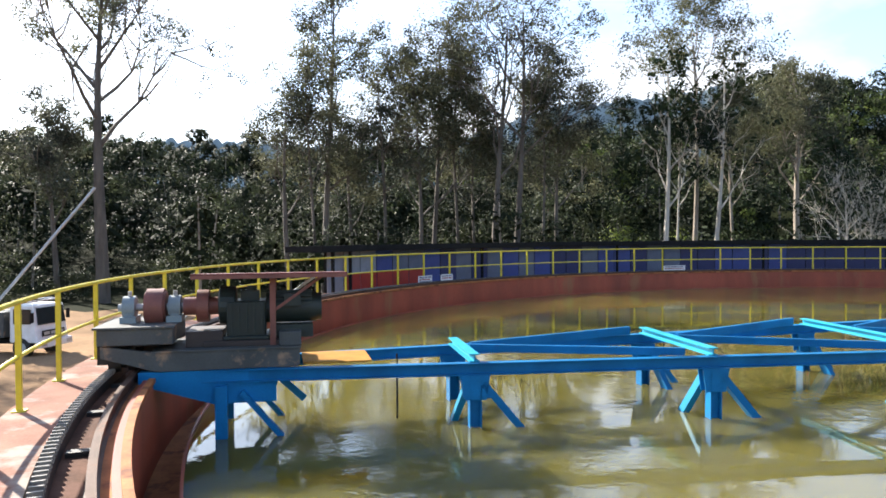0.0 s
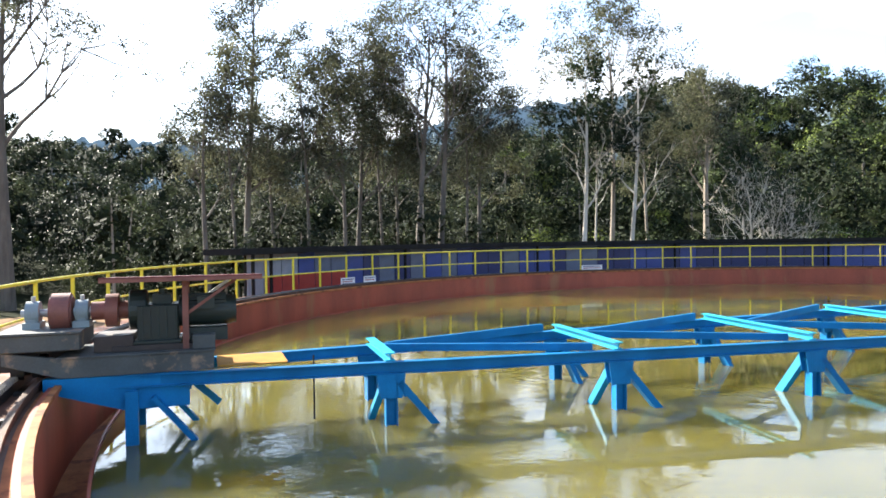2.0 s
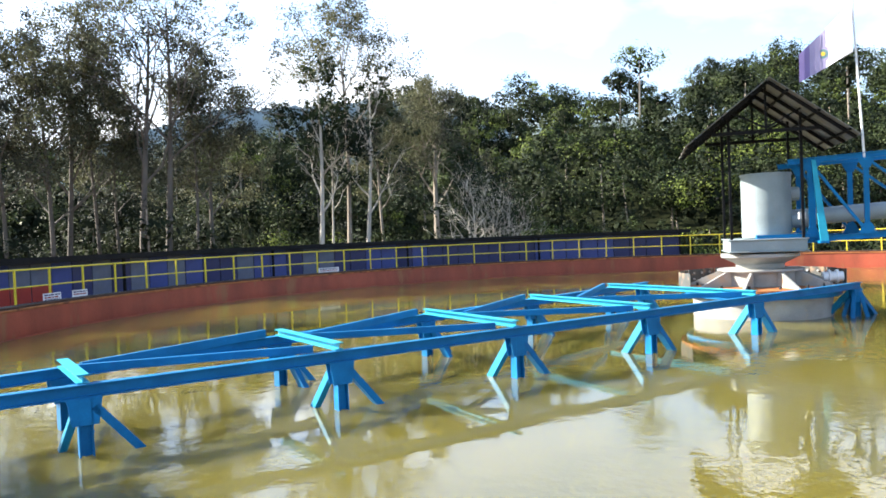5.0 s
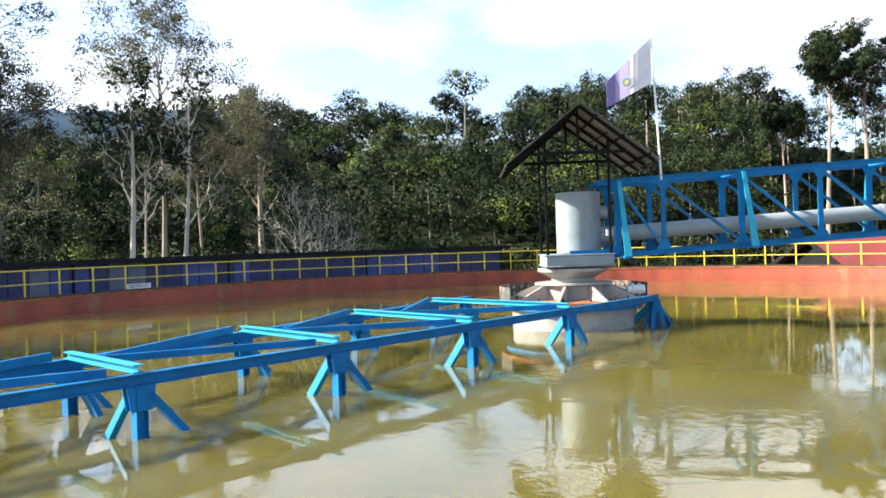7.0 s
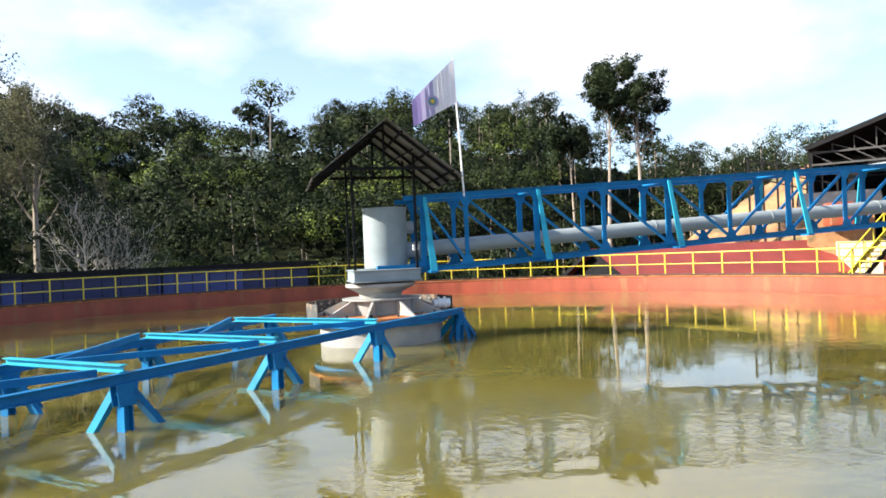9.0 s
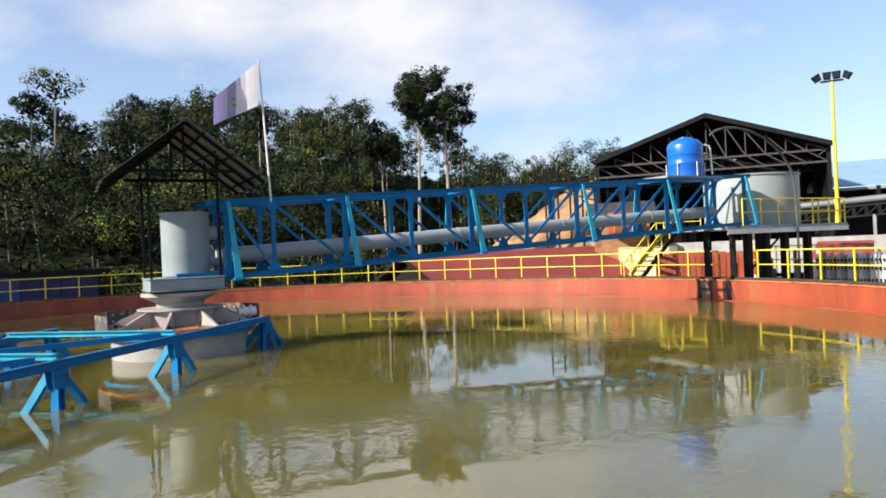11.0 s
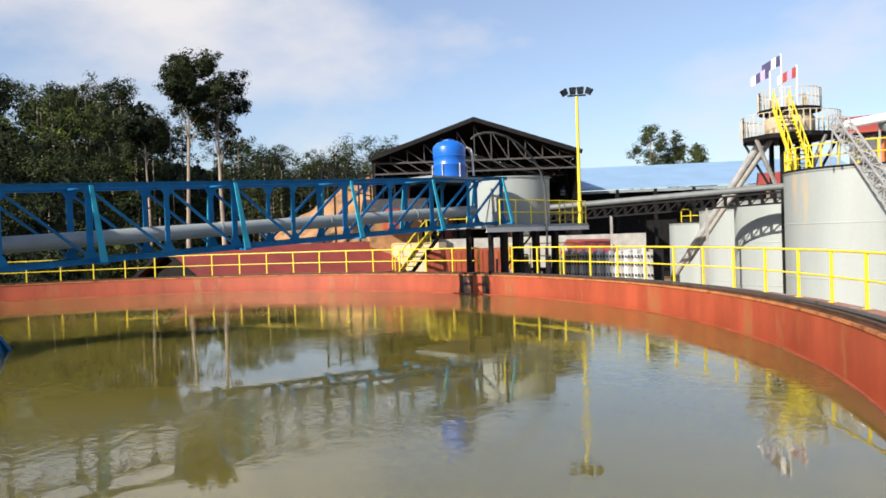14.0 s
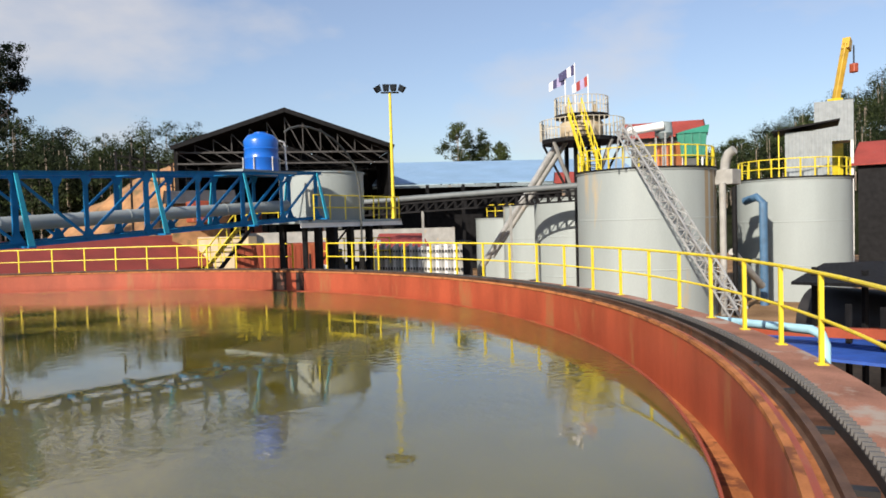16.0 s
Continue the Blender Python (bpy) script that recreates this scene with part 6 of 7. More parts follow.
# ================= truck and cable =================
def make_truck():
    t = thing("truck", "white dump truck parked on the dusty yard", "truck", at=pose(*spot(-33.4, 28.0, -2.05), 0, 0, -10) @ Matrix.Scale(0.62, 4))
    # local x: forward
    part("cab", Mesh().hexa([(1.5, -1.15, 0.75), (3.1, -1.15, 0.75), (3.1, 1.15, 0.75), (1.5, 1.15, 0.75), (1.5, -1.1, 2.65), (2.85, -1.1, 2.65), (2.85, 1.1, 2.65), (1.5, 1.1, 2.65)]), M_WHITE, t, "white cab", bevel=0.06)
    part("windscreen", Mesh().hexa([(3.03, -1.0, 1.65), (3.05, -1.0, 1.65), (3.05, 1.0, 1.65), (3.03, 1.0, 1.65), (2.88, -0.95, 2.5), (2.93, -0.95, 2.5), (2.93, 0.95, 2.5), (2.88, 0.95, 2.5)]), M_GLASS, t)
    for y in (-1.15, 1.14):
        part("side_window", Mesh().box(1.75, 2.75, y, y + 0.015, 1.7, 2.45), M_GLASS, t)
    part("grille", Mesh().box(3.1, 3.13, -0.8, 0.8, 1.05, 1.35), M_DARK, t)
    for k in range(3):
        part("grille_slot", Mesh().box(3.13, 3.14, -0.7 + k * 0.5, -0.3 + k * 0.5, 1.12, 1.28), M_STEEL, t)
    part("bumper", Mesh().box(3.05, 3.3, -1.2, 1.2, 0.5, 0.85), M_WHITE, t, bevel=0.03)
    for y in (-0.9, 0.9):
        part("headlight", Mesh().box(3.29, 3.32, y - 0.18, y + 0.18, 0.58, 0.76), M_STEEL, t)
        part("mirror", Mesh().box(2.9, 2.98, y * 1.45 - 0.1, y * 1.45 + 0.1, 1.8, 2.3), M_DARK, t)
    part("roof_rack", Mesh().beam((1.6, -1, 2.85), (1.6, 1, 2.85), 0.06, 0.06).beam((2.7, -1, 2.85), (2.7, 1, 2.85), 0.06, 0.06).beam((1.6, -1, 2.85), (2.7, -1, 2.85), 0.06, 0.06).beam((1.6, 1, 2.85), (2.7, 1, 2.85), 0.06, 0.06).box(1.6, 1.66, -1, -0.94, 2.6, 2.85).box(2.64, 2.7, 0.94, 1, 2.6, 2.85), M_WHITE, t)
    part("chassis", Mesh().box(-4.0, 3.0, -0.45, 0.45, 0.6, 0.85), M_DARK, t)
    part("tipper_body", Mesh().hexa([(-4.2, -1.2, 1.0), (1.2, -1.2, 1.0), (1.2, 1.2, 1.0), (-4.2, 1.2, 1.0), (-4.4, -1.25, 2.3), (1.3, -1.25, 2.3), (1.3, 1.25, 2.3), (-4.4, 1.25, 2.3)]), M_BED, t, bevel=0.03)
    for x in (2.2, -2.2, -3.4):
        for y in (-1.0, 1.0):
            w = part("wheel", Mesh().cyl((x, y - 0.15, 0.5), (x, y + 0.15, 0.5), 0.5, n=24), M_TYRE, t, smooth=True)
            part("rim", Mesh().cyl((x, y - 0.16, 0.5), (x, y + 0.16, 0.5), 0.26, n=16), M_STEEL, w)


make_truck()
tagged(part("guy_cable", Mesh().cyl(spot(-33.6, 28, rise(-4.2, 28)), spot(-27.6, 28, rise(3.6, 28)), 0.05, 0.05, n=8), M_STEEL), "pale guy cable slanting up to a tree", "cable")


# ================= trees =================
def leaf_mesh(name, centres, radii, per, size, rng, flat=0.75, hubs=None):
    """Many small leaf quads scattered in round clumps; with hubs the shading follows each crown's round form."""
    c = np.repeat(np.asarray(centres, float), per, axis=0)
    r = np.repeat(np.asarray(radii, float), per)
    n = len(c)
    d = rng.normal(size=(n, 3))
    d /= np.linalg.norm(d, axis=1, keepdims=True)
    p = c + d * (r * rng.random(n) ** 0.45)[:, None] * np.array([1, 1, flat])
    out = d + np.array([0, 0, 0.3]) + rng.normal(size=(n, 3)) * 0.3
    a = np.cross(out, rng.normal(size=(n, 3)))
    a /= np.linalg.norm(a, axis=1, keepdims=True)
    b = np.cross(out, a)
    b /= np.linalg.norm(b, axis=1, keepdims=True)
    sz = (size * np.repeat(np.ones(len(centres)), per) * rng.uniform(0.6, 1.3, n))[:, None] if np.isscalar(size) else (np.repeat(np.asarray(size), per) * rng.uniform(0.6, 1.3, n))[:, None]
    a, b = a * sz, b * sz * 0.55
    v = np.empty((n, 4, 3))
    v[:, 0], v[:, 1], v[:, 2], v[:, 3] = p - a, p - b * 0.9, p + a, p + b
    me = bpy.data.meshes.new(name)
    me.vertices.add(n * 4)
    me.vertices.foreach_set("co", v.reshape(-1).astype(np.float32))
    me.loops.add(n * 4)
    me.loops.foreach_set("vertex_index", np.arange(n * 4, dtype=np.int32))
    me.polygons.add(n)
    me.polygons.foreach_set("loop_start", np.arange(0, n * 4, 4, dtype=np.int32))
    me.update(calc_edges=True)
    if hubs is not None:
        g = p - np.repeat(np.asarray(hubs, float), per, axis=0)
        g /= np.linalg.norm(g, axis=1, keepdims=True) + 1e-6
        nn = d * 0.75 + g * 0.6 + np.array([0, 0, 0.15]) + rng.normal(size=(n, 3)) * 0.22
        nn /= np.linalg.norm(nn, axis=1, keepdims=True)
        at = me.attributes.new("custom_normal", "FLOAT_VECTOR", "POINT")
        at.data.foreach_set("vector", np.repeat(nn, 4, axis=0).reshape(-1).astype(np.float32))
    return me


def make_tree(bearing, d, height, r0, fork=0.45, spread=0.28, limbs=7, clumps=1.0, leaf=0.2, lean=0.0, bark=None, leafmat=None, per=46, label="tall forest tree with a pale trunk and loose dark crown", seed=0, clump_r=0.8, bare=False):
    rng = np.random.default_rng(seed + int(bearing * 10) % 1000)
    x, y, _ = spot(bearing, d)
    z0 = ground_z(x, y) - 0.2
    t = thing("tree", label, "tree", "forest trees")
    m = Mesh()
    pts = []
    n = 9
    ang = rng.uniform(0, 6.28)
    for i in range(n + 1):
        f = i / n
        wob = 0.018 * height * sin(3.1 * f + ang)
        pts.append(Vector((x + wob + lean * f * height, y + 0.015 * height * cos(2.7 * f + ang), z0 + height * 0.97 * f)))
    for i in range(n):
        ra, rb = r0 * (1 - 0.82 * i / n), r0 * (1 - 0.82 * (i + 1) / n)
        m.cyl(pts[i], pts[i + 1], ra, rb, n=8, caps=False)
    centres, radii = [], []

    def limb(p, dirv, length, rad, depth):
        q = p
        dv = Vector(dirv).normalized()
        seg = 4
        for k in range(seg):
            dv = (dv + Vector(rng.normal(size=3)) * 0.16 + Vector((0, 0, 0.10))).normalized()
            q2 = q + dv * length / seg
            m.cyl(q, q2, rad * (1 - 0.2 * k), rad * (1 - 0.2 * (k + 1)), n=5, caps=False)
            q = q2
            if depth > 0 and k >= 1:
                for _ in range(2 if depth > 1 else 1):
                    sd = (dv + Vector(rng.normal(size=3)) * 0.75).normalized()
                    limb(q, sd, length * 0.5, rad * 0.45, depth - 1)
            if depth == 0 and k >= 1 and rng.random() < clumps:
                centres.append(tuple(q + Vector(rng.normal(size=3)) * 0.25))
                radii.append(clump_r * rng.uniform(0.6, 1.25))
    for j in range(limbs):
        f = fork + (0.97 - fork) * (j + rng.random() * 0.6) / limbs
        i = min(n - 1, int(f * n))
        p = pts[i].lerp(pts[i + 1], f * n - i)
        a = j * 2.4 + rng.uniform(-0.5, 0.5)
        up = 0.55 + 0.8 * f
        limb(p, (cos(a), sin(a), up), height * spread * (1.15 - 0.6 * (f - fork) / (1 - fork)), r0 * 0.42 * (1.1 - f * 0.6), 2)
    part("trunk", m, bark or M_BARK, t, smooth=True)
    if centres and not bare:
        me = leaf_mesh("crown", centres, radii, per, leaf, rng)
        part("crown", me, leafmat or M_LEAFD, t)
    return t


TALL = [  # bearing, distance, height, trunk radius, fork, spread, limbs, clump share, seed, lean
    (-26.6, 47, 18.5, 0.42, 0.46, 0.27, 9, 0.6, 1, 0.03),
    (-13.4, 45, 12.0, 0.2, 0.4, 0.16, 6, 0.3, 2, 0.0),
    (-10.2, 46, 18.5, 0.24, 0.34, 0.16, 11, 0.42, 3, 0.0),
    (-8.6, 47, 11.5, 0.16, 0.4, 0.16, 6, 0.4, 4, 0.0),
    (-3.4, 45, 14.5, 0.17, 0.36, 0.17, 9, 0.45, 5, 0.0),
    (-1.9, 45.5, 16.5, 0.19, 0.36, 0.18, 10, 0.48, 6, 0.0),
    (3.0, 44, 17.0, 0.26, 0.45, 0.24, 9, 0.16, 7, 0.02),
    (4.7, 44, 18.0, 0.25, 0.5, 0.22, 8, 0.3, 8, 0.0),
    (8.0, 46, 15.0, 0.18, 0.4, 0.15, 9, 0.6, 9, 0.0),
    (18.0, 47, 16.5, 0.22, 0.68, 0.22, 8, 0.42, 11, -0.01),
    (25.4, 54, 14.5, 0.3, 0.45, 0.20, 9, 0.8, 13, 0.0),
    (-11.6, 45, 14.0, 0.13, 0.5, 0.13, 7, 0.4, 51, 0.0),
    (-6.2, 46, 15.0, 0.15, 0.45, 0.14, 8, 0.4, 52, 0.0),
    (-0.4, 46, 15.5, 0.14, 0.45, 0.13, 8, 0.45, 53, 0.01),
    (1.4, 47, 13.5, 0.13, 0.45, 0.14, 8, 0.4, 54, 0.0),
    (6.4, 45, 13.5, 0.13, 0.5, 0.14, 7, 0.4, 55, 0.0),
    (20.8, 50, 13.0, 0.16, 0.5, 0.17, 8, 0.6, 56, 0.0),
    (-29.5, 50, 11.0, 0.2, 0.4, 0.2, 7, 0.5, 57, 0.0),
    # next three stand out of view, added to shade the left yard
    (-40.0, 42, 16.0, 0.22, 0.4, 0.2, 9, 0.6, 61, 0.0),
    (-46.0, 40, 17.0, 0.22, 0.4, 0.2, 9, 0.6, 62, 0.0),
    (-53.0, 40, 16.0, 0.22, 0.4, 0.2, 9, 0.6, 63, 0.0),
    (67.9, 66, 19.5, 0.26, 0.68, 0.15, 7, 0.42, 14, 0.0),
    (70.2, 67, 19.0, 0.28, 0.60, 0.17, 6, 0.36, 15, 0.03),
    (64.9, 70, 15.0, 0.2, 0.78, 0.13, 5, 0.5, 16, 0.0),
]
for b, d, h, r, fk, sp, nl, cl, sd, ln in TALL:
    make_tree(b, d, h * 1.05, r, fk, sp * (1.22 if b < 60 else 1.0), nl + 1, cl * (1.1 if b < 60 else 1.35), 0.085 if b < 60 else 0.13, ln, seed=sd, bark=M_BARKD if b < 10 else M_BARK, leafmat=M_LEAFT if b < 60 else M_LEAFD, clump_r=0.78 if b < 60 else 0.68, per=44 if b < 60 else 56)
# bare and half-dead pale trees
for b, d, h, r, fk, ln, sd in ((15.8, 43.5, 15.0, 0.21, 0.40, 0.0, 21), (19.3, 44, 14.5, 0.19, 0.45, 0.03, 22), (16.9, 46, 13.0, 0.11, 0.5, -0.02, 25), (27.8, 50, 10.5, 0.13, 0.4, 0.0, 23)):
    make_tree(b, d, h, r, fk, 0.2, 7, 0.12, 0.16, ln, seed=sd, bark=M_WHITEBARK, label="half-dead pale tree with bare forked limbs", per=24)
for b, d, h, sd in ((28.0, 43.5, 7.4, 31), (29.4, 44, 7.2, 32), (30.8, 44.5, 6.6, 33)):
    make_tree(b, d, h, 0.11, 0.3, 0.42, 13, 0.06, 0.12, 0, seed=sd, bark=M_WHITEBARK, label="leafless grey shrub with a tangle of twigs", per=14)
for b, d, h, sd in ((103.6, 115, 20.0, 41), (105.2, 118, 18.5, 42), (106.9, 116, 16.5, 43), (110.8, 112, 14, 44), (93.6, 120, 17, 45)):
    make_tree(b, d, h, 0.22, 0.5, 0.16, 7, 0.42, 0.17, 0, seed=sd, leafmat=M_LEAFM, clump_r=0.85, per=34, label="far green tree standing over the hall roof")


def make_forest():
    rng = np.random.default_rng(7)
    groups = {k: ([], [], [], []) for k in ("dark", "mid", "bright", "pale", "inner")}
    trunks = Mesh()

    def clump(kind, c, r, size, hub):
        C, Rd, S, H = groups[kind]
        C.append(c)
        Rd.append(r)
        S.append(size)
        H.append(hub)

    count = tries = 0
    while count < 1050 and tries < 9000:
        tries += 1
        if rng.random() < 0.88:
            b, d = rng.uniform(-52, 94), 42 + (104 if count < 860 else 135) * rng.random() ** 0.95
        else:
            b, d = rng.uniform(124, 152), rng.uniform(130, 250)
        x, y, _ = spot(b, d)
        if hypot(x, y) < 27.5 or (60 < b < 96 and d < 66) or (66 < b < 96 and d < 108):
            continue
        if -36 < b < -20 and d < 56 or d < 49 and (13.5 < b < 21 or 26.5 < b < 32.5):
            continue
        near = d < 62
        h = rng.uniform(4.0, 8.0) if near else rng.uniform(5.0, 9.5)
        if near and b > 24:
            h *= 0.75
        if near and 8 < b < 24:
            h = rng.uniform(3.0, 6.0)
        if -26 < b < -9 and not near:
            h *= 0.85
        z0 = ground_z(x, y)
        R = h * rng.uniform(0.30, 0.52)
        emergent = d > 75 and rng.random() < 0.10
        if emergent:
            h, R = h * rng.uniform(1.3, 1.7), R * 0.8
        kind = "bright" if rng.random() < (0.13 if b > 8 else 0.03) and d < 120 else ("mid" if rng.random() < (0.45 if b < 30 else 0.35) else "dark")
        if b < 10 and kind != "bright" and rng.random() < 0.8:
            kind = "pale"
        nc = 24 if near else 18
        lo = 0.62 if emergent else 0.05 if near else 0.30
        mid, half = h * (0.98 + lo) / 2, h * (0.98 - lo) / 2
        tone = rng.uniform(0.85, 1.2)
        hub = (x, y, z0 + mid - half * 0.3)
        for k in range(nc):
            # clumps spread over the upper shell of the crown, uneven in reach
            a, cz = k * 2.4 + rng.uniform(-0.4, 0.4), rng.uniform(-0.75 if near else -0.4, 1.0)
            cr = (1 - cz * cz) ** 0.5
            q = rng.uniform(0.62, 1.08)
            clump(kind, (x + R * q * cr * cos(a), y + R * q * cr * sin(a), z0 + mid + half * q * cz), R * rng.uniform(0.22, 0.42), (0.085 if near else 0.058 + 0.00085 * d) * tone, hub)
        # dark leaf clumps stand in for the shade deep inside the crown
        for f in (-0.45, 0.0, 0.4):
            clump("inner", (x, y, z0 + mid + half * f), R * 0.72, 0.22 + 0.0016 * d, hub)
        if emergent or rng.random() < (0.6 if near else 0.3):
            r = 0.05 + 0.008 * h
            trunks.cyl((x, y, z0 - 0.3), (x + rng.normal() * 0.3, y + rng.normal() * 0.3, z0 + h * 0.85), r, r * 0.4, n=5, caps=False)
        count += 1
    # dark wood lines behind the yard and on the hill past the silos
    for k in range(430):
        b, d, h = (rng.uniform(58, 94), rng.uniform(106, 150), rng.uniform(6, 12)) if k < 170 else (rng.uniform(118, 142), rng.uniform(140, 240), rng.uniform(9, 14))
        x, y, _ = spot(b, d)
        z0, R = ground_z(x, y), h * (rng.uniform(0.22, 0.36) if k < 170 else rng.uniform(0.28, 0.4))
        kind = "dark" if rng.random() < 0.6 else "mid"
        for _ in range(14):
            f = rng.uniform(0.35, 1.0)
            a, rad = rng.uniform(0, 6.283), R * (1.3 - f * 0.7) * rng.random() ** 0.5
            clump(kind, (x + rad * cos(a), y + rad * sin(a), z0 + h * f), R * rng.uniform(0.3, 0.5), 0.19, (x, y, z0 + h * 0.55))
        trunks.cyl((x, y, z0 - 0.3), (x, y, z0 + h * 0.9), 0.14, 0.06, n=5, caps=False)
    # tall dark wood over the cut slope
    for k in range(130):
        b, d, h = rng.uniform(71, 92), rng.uniform(104, 128), rng.uniform(10.5, 16.5)
        if b > 84:
            h *= 0.9
        x, y, _ = spot(b, d)
        z0, R = ground_z(x, y), h * rng.uniform(0.13, 0.22)
        kind = "dark" if rng.random() < 0.75 else "mid"
        for _ in range(18):
            f = rng.uniform(0.45, 1.0)
            a, rad = rng.uniform(0, 6.283), R * (1.35 - f * 0.7) * rng.random() ** 0.5
            clump(kind, (x + rad * cos(a), y + rad * sin(a), z0 + h * f), R * rng.uniform(0.35, 0.6), 0.14, (x, y, z0 + h * 0.6))
        # same dark filling, painted shade between the leaves
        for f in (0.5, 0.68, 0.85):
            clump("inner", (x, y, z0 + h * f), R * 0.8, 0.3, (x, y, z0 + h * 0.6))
        trunks.cyl((x, y, z0 - 0.3), (x, y, z0 + h * 0.9), 0.15, 0.06, n=5, caps=False)
    # undergrowth along the foot of the hill
    for k in range(420):
        b, d, h = (rng.uniform(-40, 62), rng.uniform(48, 60), rng.uniform(1.6, 3.6)) if k < 240 else (rng.uniform(-20, 26), rng.uniform(52, 74), rng.uniform(3.0, 5.5))
        x, y, _ = spot(b, d)
        if hypot(x, y) < 27.5:
            continue
        kind = "dark" if k >= 240 else "pale" if b < 10 else "mid" if rng.random() < 0.4 else "dark"
        z0 = ground_z(x, y)
        for _ in range(9):
            a, rad = rng.uniform(0, 6.283), h * 0.55 * rng.random() ** 0.5
            clump(kind, (x + rad * cos(a), y + rad * sin(a), z0 + h * rng.uniform(0.1, 0.9)), h * rng.uniform(0.2, 0.3), 0.075, (x, y, z0))
    # bushes in the brighter leaf colour, standing before the dark wood
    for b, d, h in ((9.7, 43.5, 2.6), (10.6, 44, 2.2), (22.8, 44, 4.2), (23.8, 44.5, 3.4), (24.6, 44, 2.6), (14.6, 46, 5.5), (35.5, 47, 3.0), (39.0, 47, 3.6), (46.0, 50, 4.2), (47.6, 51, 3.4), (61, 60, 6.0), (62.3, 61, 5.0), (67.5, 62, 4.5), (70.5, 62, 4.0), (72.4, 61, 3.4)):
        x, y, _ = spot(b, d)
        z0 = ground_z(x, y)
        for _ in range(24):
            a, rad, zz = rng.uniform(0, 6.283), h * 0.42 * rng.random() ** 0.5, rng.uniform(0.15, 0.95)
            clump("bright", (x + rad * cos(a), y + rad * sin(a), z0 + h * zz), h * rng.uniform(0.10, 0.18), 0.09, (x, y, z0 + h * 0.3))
    for kind, mt in (("dark", M_LEAFD), ("mid", M_LEAFM), ("bright", M_LEAFB), ("pale", M_LEAFH), ("inner", M_INNER_SHADE)):
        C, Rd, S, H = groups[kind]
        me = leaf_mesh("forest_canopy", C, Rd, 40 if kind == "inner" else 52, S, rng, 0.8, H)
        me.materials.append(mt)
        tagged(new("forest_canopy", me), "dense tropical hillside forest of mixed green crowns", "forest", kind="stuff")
    me = trunks.data("forest_trunks")
    me.materials.append(M_BARK)
    tagged(new("forest_trunks", me), "thin pale trunks among the hillside forest", "tree trunks", kind="stuff")


make_forest()


def make_far_ridge():
    m = Mesh()
    n = 1100
    for i in range(n + 1):
        b = -60 + 160.0 * i / n
        e = 6.2 + 2.2 * noise.noise((b * 0.05, 1.3, 0)) + 0.35 * noise.noise((b * 0.6, 0.2, 3)) + 0.3 * noise.noise((b * 2.1, 0.2, 3)) + 0.16 * noise.noise((b * 4.3, 0.7, 3)) + 0.12 * noise.noise((b * 9.1, 0.7, 1))
        e += 5.0 * math.exp(-((b - 22) / 10) ** 2) + 2.4 * math.exp(-((b - 40) / 10) ** 2)
        e += 1.5 * math.exp(-((b + 20) / 9) ** 2) + 1.6 * math.exp(-((b - 9) / 6) ** 2)
        if b > 60:
            e -= (b - 60) * 0.13
        x, y, _ = spot(b, 620)
        x2, y2, _ = spot(b, 900)
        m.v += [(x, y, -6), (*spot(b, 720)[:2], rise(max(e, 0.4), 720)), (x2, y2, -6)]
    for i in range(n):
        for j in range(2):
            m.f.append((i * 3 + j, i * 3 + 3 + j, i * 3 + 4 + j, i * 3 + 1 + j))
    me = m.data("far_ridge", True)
    # distance haze is mixed into the ridge's own colour
    me.materials.append(mat("haze-tinted far woods", (0.27, 0.32, 0.32), 1.0, var=0.35, scale=0.03, fine=0.12, spec=0.0))
    tagged(new("far_ridge", me), "far wooded ridge coloured pale blue-green for haze", "ridge", kind="structure")


make_far_ridge()


# ================= flags =================
def strip_mesh(w, h0, h1, slope):
    return Mesh().hexa([(0, -0.003, -h0), (w, -0.003, -h1 - slope), (w, 0.003, -h1 - slope), (0, 0.003, -h0), (0, -0.003, 0), (w, -0.003, -slope), (w, 0.003, -slope), (0, 0.003, 0)])


FLAGS = []


def make_flag(top, toward, n, w, h, taper, slope, mats, label, phase, amp, emblem=False):
    """A flag in rigid strips; top: hoist corner, toward: bearing of the fly."""
    t = thing("flag", label, "flag", at=pose(*top, 0, 0, 90 - toward))
    strips = []
    for k in range(n):
        h0, h1 = h * (1 - taper * k / n), h * (1 - taper * (k + 1) / n)
        p = part("cloth_strip", strip_mesh(w, h0, h1, slope), mats[k], t)
        strips.append(p)
    if emblem:
        k = n // 2
        for r, mt, off in ((0.17, M_FLAGL, 0.006), (0.11, M_FLAGRING, 0.009), (0.05, M_FLAGGOLD, 0.012)):
            part("emblem", Mesh().cyl((0.05, -off, -h * 0.5), (0.05, off, -h * 0.5), r, n=18), mt, strips[k])
    FLAGS.append((t, strips, w, slope, phase, amp))


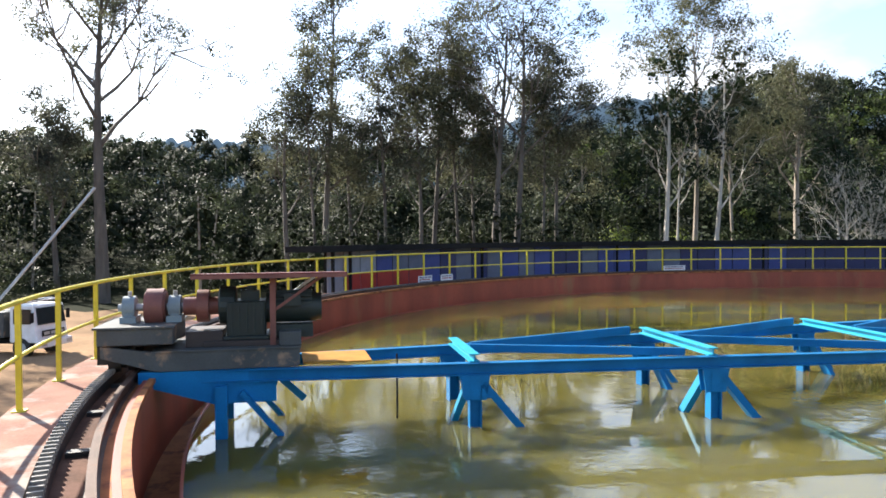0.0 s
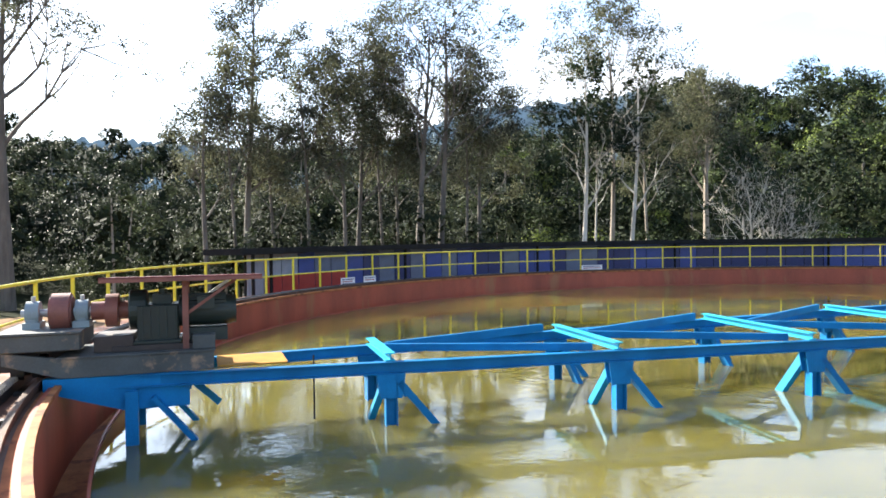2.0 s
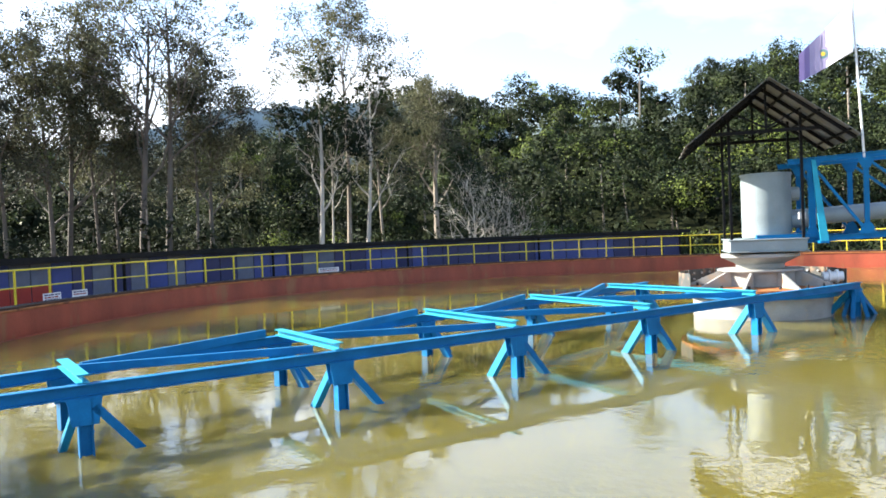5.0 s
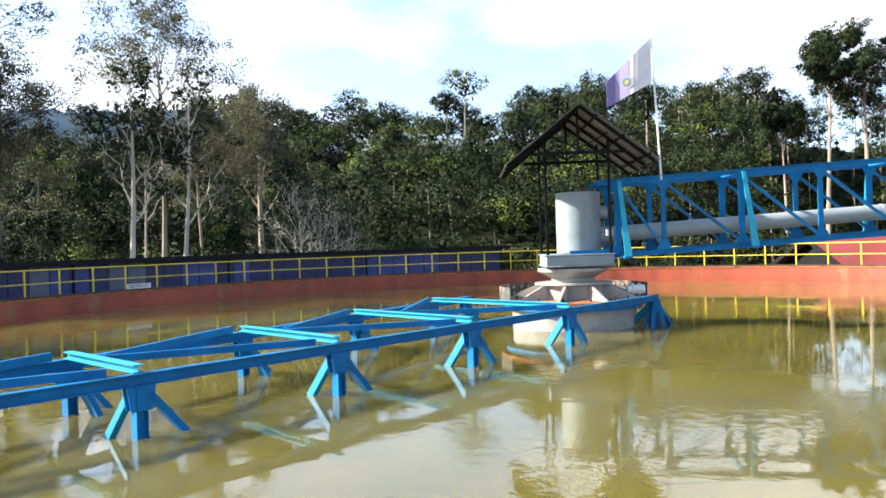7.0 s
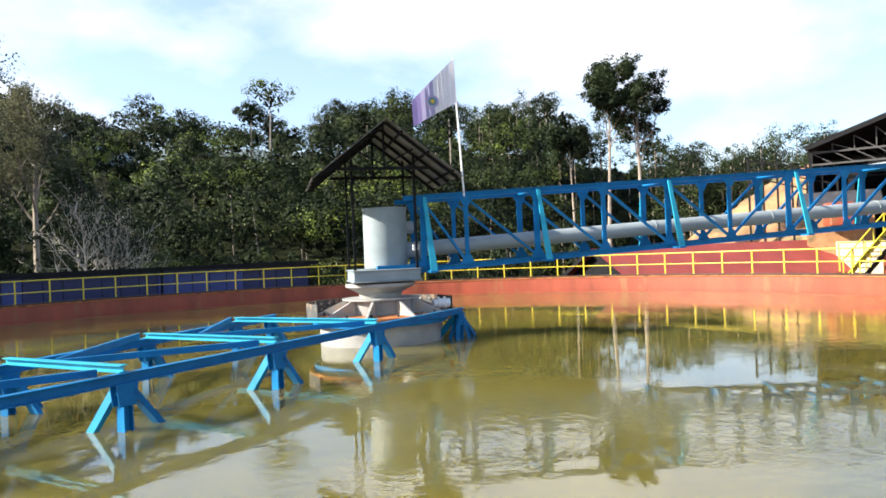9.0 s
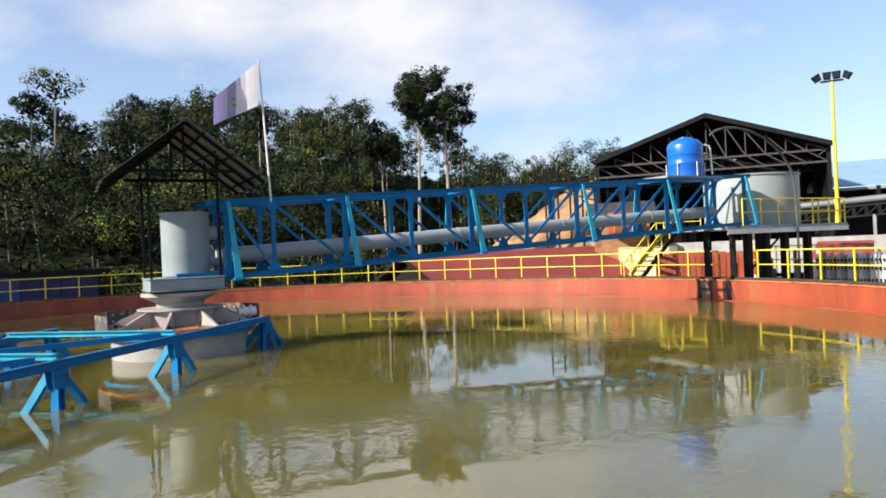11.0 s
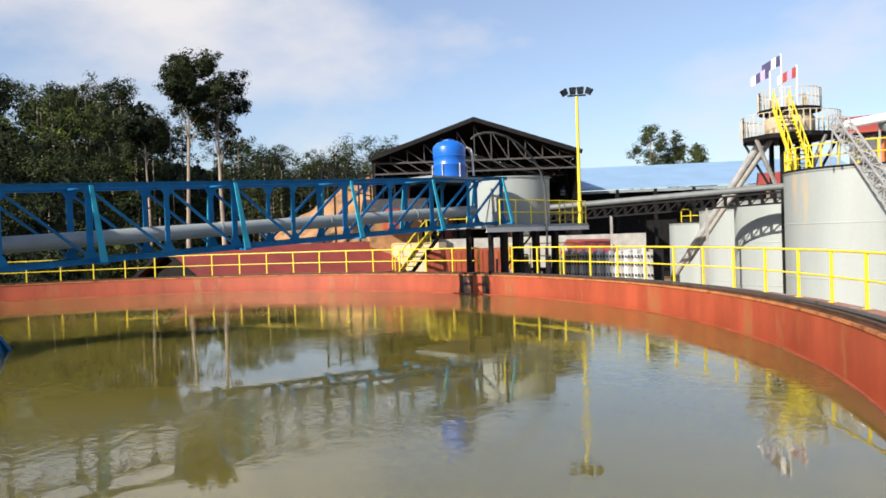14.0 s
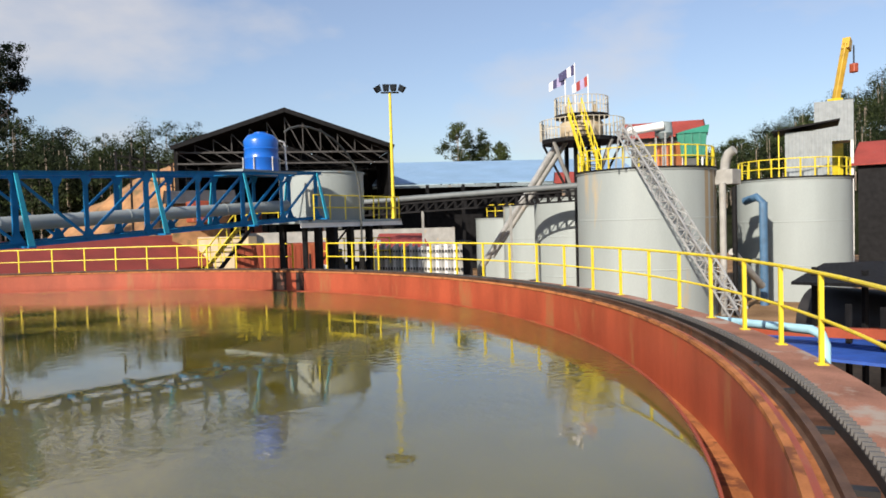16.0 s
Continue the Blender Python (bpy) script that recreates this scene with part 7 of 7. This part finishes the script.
M_FLAGW = mat("white cloth", (0.72, 0.70, 0.74), 0.9, var=0.1, bump=0)
M_FLAGP = mat("violet cloth", (0.22, 0.17, 0.38), 0.9, var=0.15, bump=0)
M_FLAGL = mat("pale violet cloth", (0.36, 0.32, 0.5), 0.9, var=0.15, bump=0)
M_FLAGRING = mat("teal emblem", (0.12, 0.22, 0.24), 0.9, var=0.1, bump=0)
M_FLAGRED = mat("red emblem", (0.3, 0.05, 0.045), 0.9, var=0.1, bump=0)
M_FLAGGOLD = mat("gold emblem", (0.6, 0.42, 0.05), 0.9, var=0.1, bump=0)
M_FLAGN = mat("navy cloth", (0.05, 0.05, 0.12), 0.9, var=0.1, bump=0)
top = BRIDGE @ Vector((2.49, -0.87, 6.60))
make_flag(tuple(top), -40, 10, 0.115, 1.15, 0.42, 0.105, [M_FLAGW] * 5 + [M_FLAGL] * 3 + [M_FLAGP] * 2, "white and violet flag with a round emblem flying on a pole", 0.0, 16, True)
for b, h, ph, ms in ((112.0, 11.2, 0.7, (M_FLAGN, M_FLAGL, M_FLAGN, M_FLAGW)), (112.75, 11.9, 1.9, (M_FLAGN, M_FLAGW, M_FLAGN, M_FLAGN)), (113.75, 11.0, 3.1, (M_FLAGRED, M_FLAGL, M_FLAGRED, M_FLAGW))):
    p = spot(b, 43.5, rise(h, 43.5))
    tagged(part("flag_staff", Mesh().cyl((p[0], p[1], rise(8.0, 43.5)), (p[0], p[1], p[2] + 0.05), 0.035, n=6), M_WHITE), "thin flag staff on the tower deck", "flag staff", "tower flag staffs")
    make_flag(p, 20, 4, 0.24, 0.6, 0.2, 0.13, list(ms), "striped flag flying on the tower", ph, 24)


def motions():
    for t, strips, w, slope, phase, amp in FLAGS:
        rows = [[] for _ in strips]
        for i in range(41):
            s = i * 0.4
            x = y = z = 0.0
            for k, st in enumerate(strips):
                yaw = amp * sin(2 * pi * s / 1.6 - 0.75 * k + phase) * (0.4 + 0.6 * min(1, k / 3)) + 6 * sin(0.9 * s + phase)
                lift = 3.0 * sin(1.3 * s + phase)
                rows[k].append((s, pose(x, y, z, 0, -lift, yaw)))
                x += w * cos(radians(yaw))
                y += w * sin(radians(yaw))
                z += -slope + w * sin(radians(lift))
        for st, r in zip(strips, rows):
            walk(st, r)


motions()
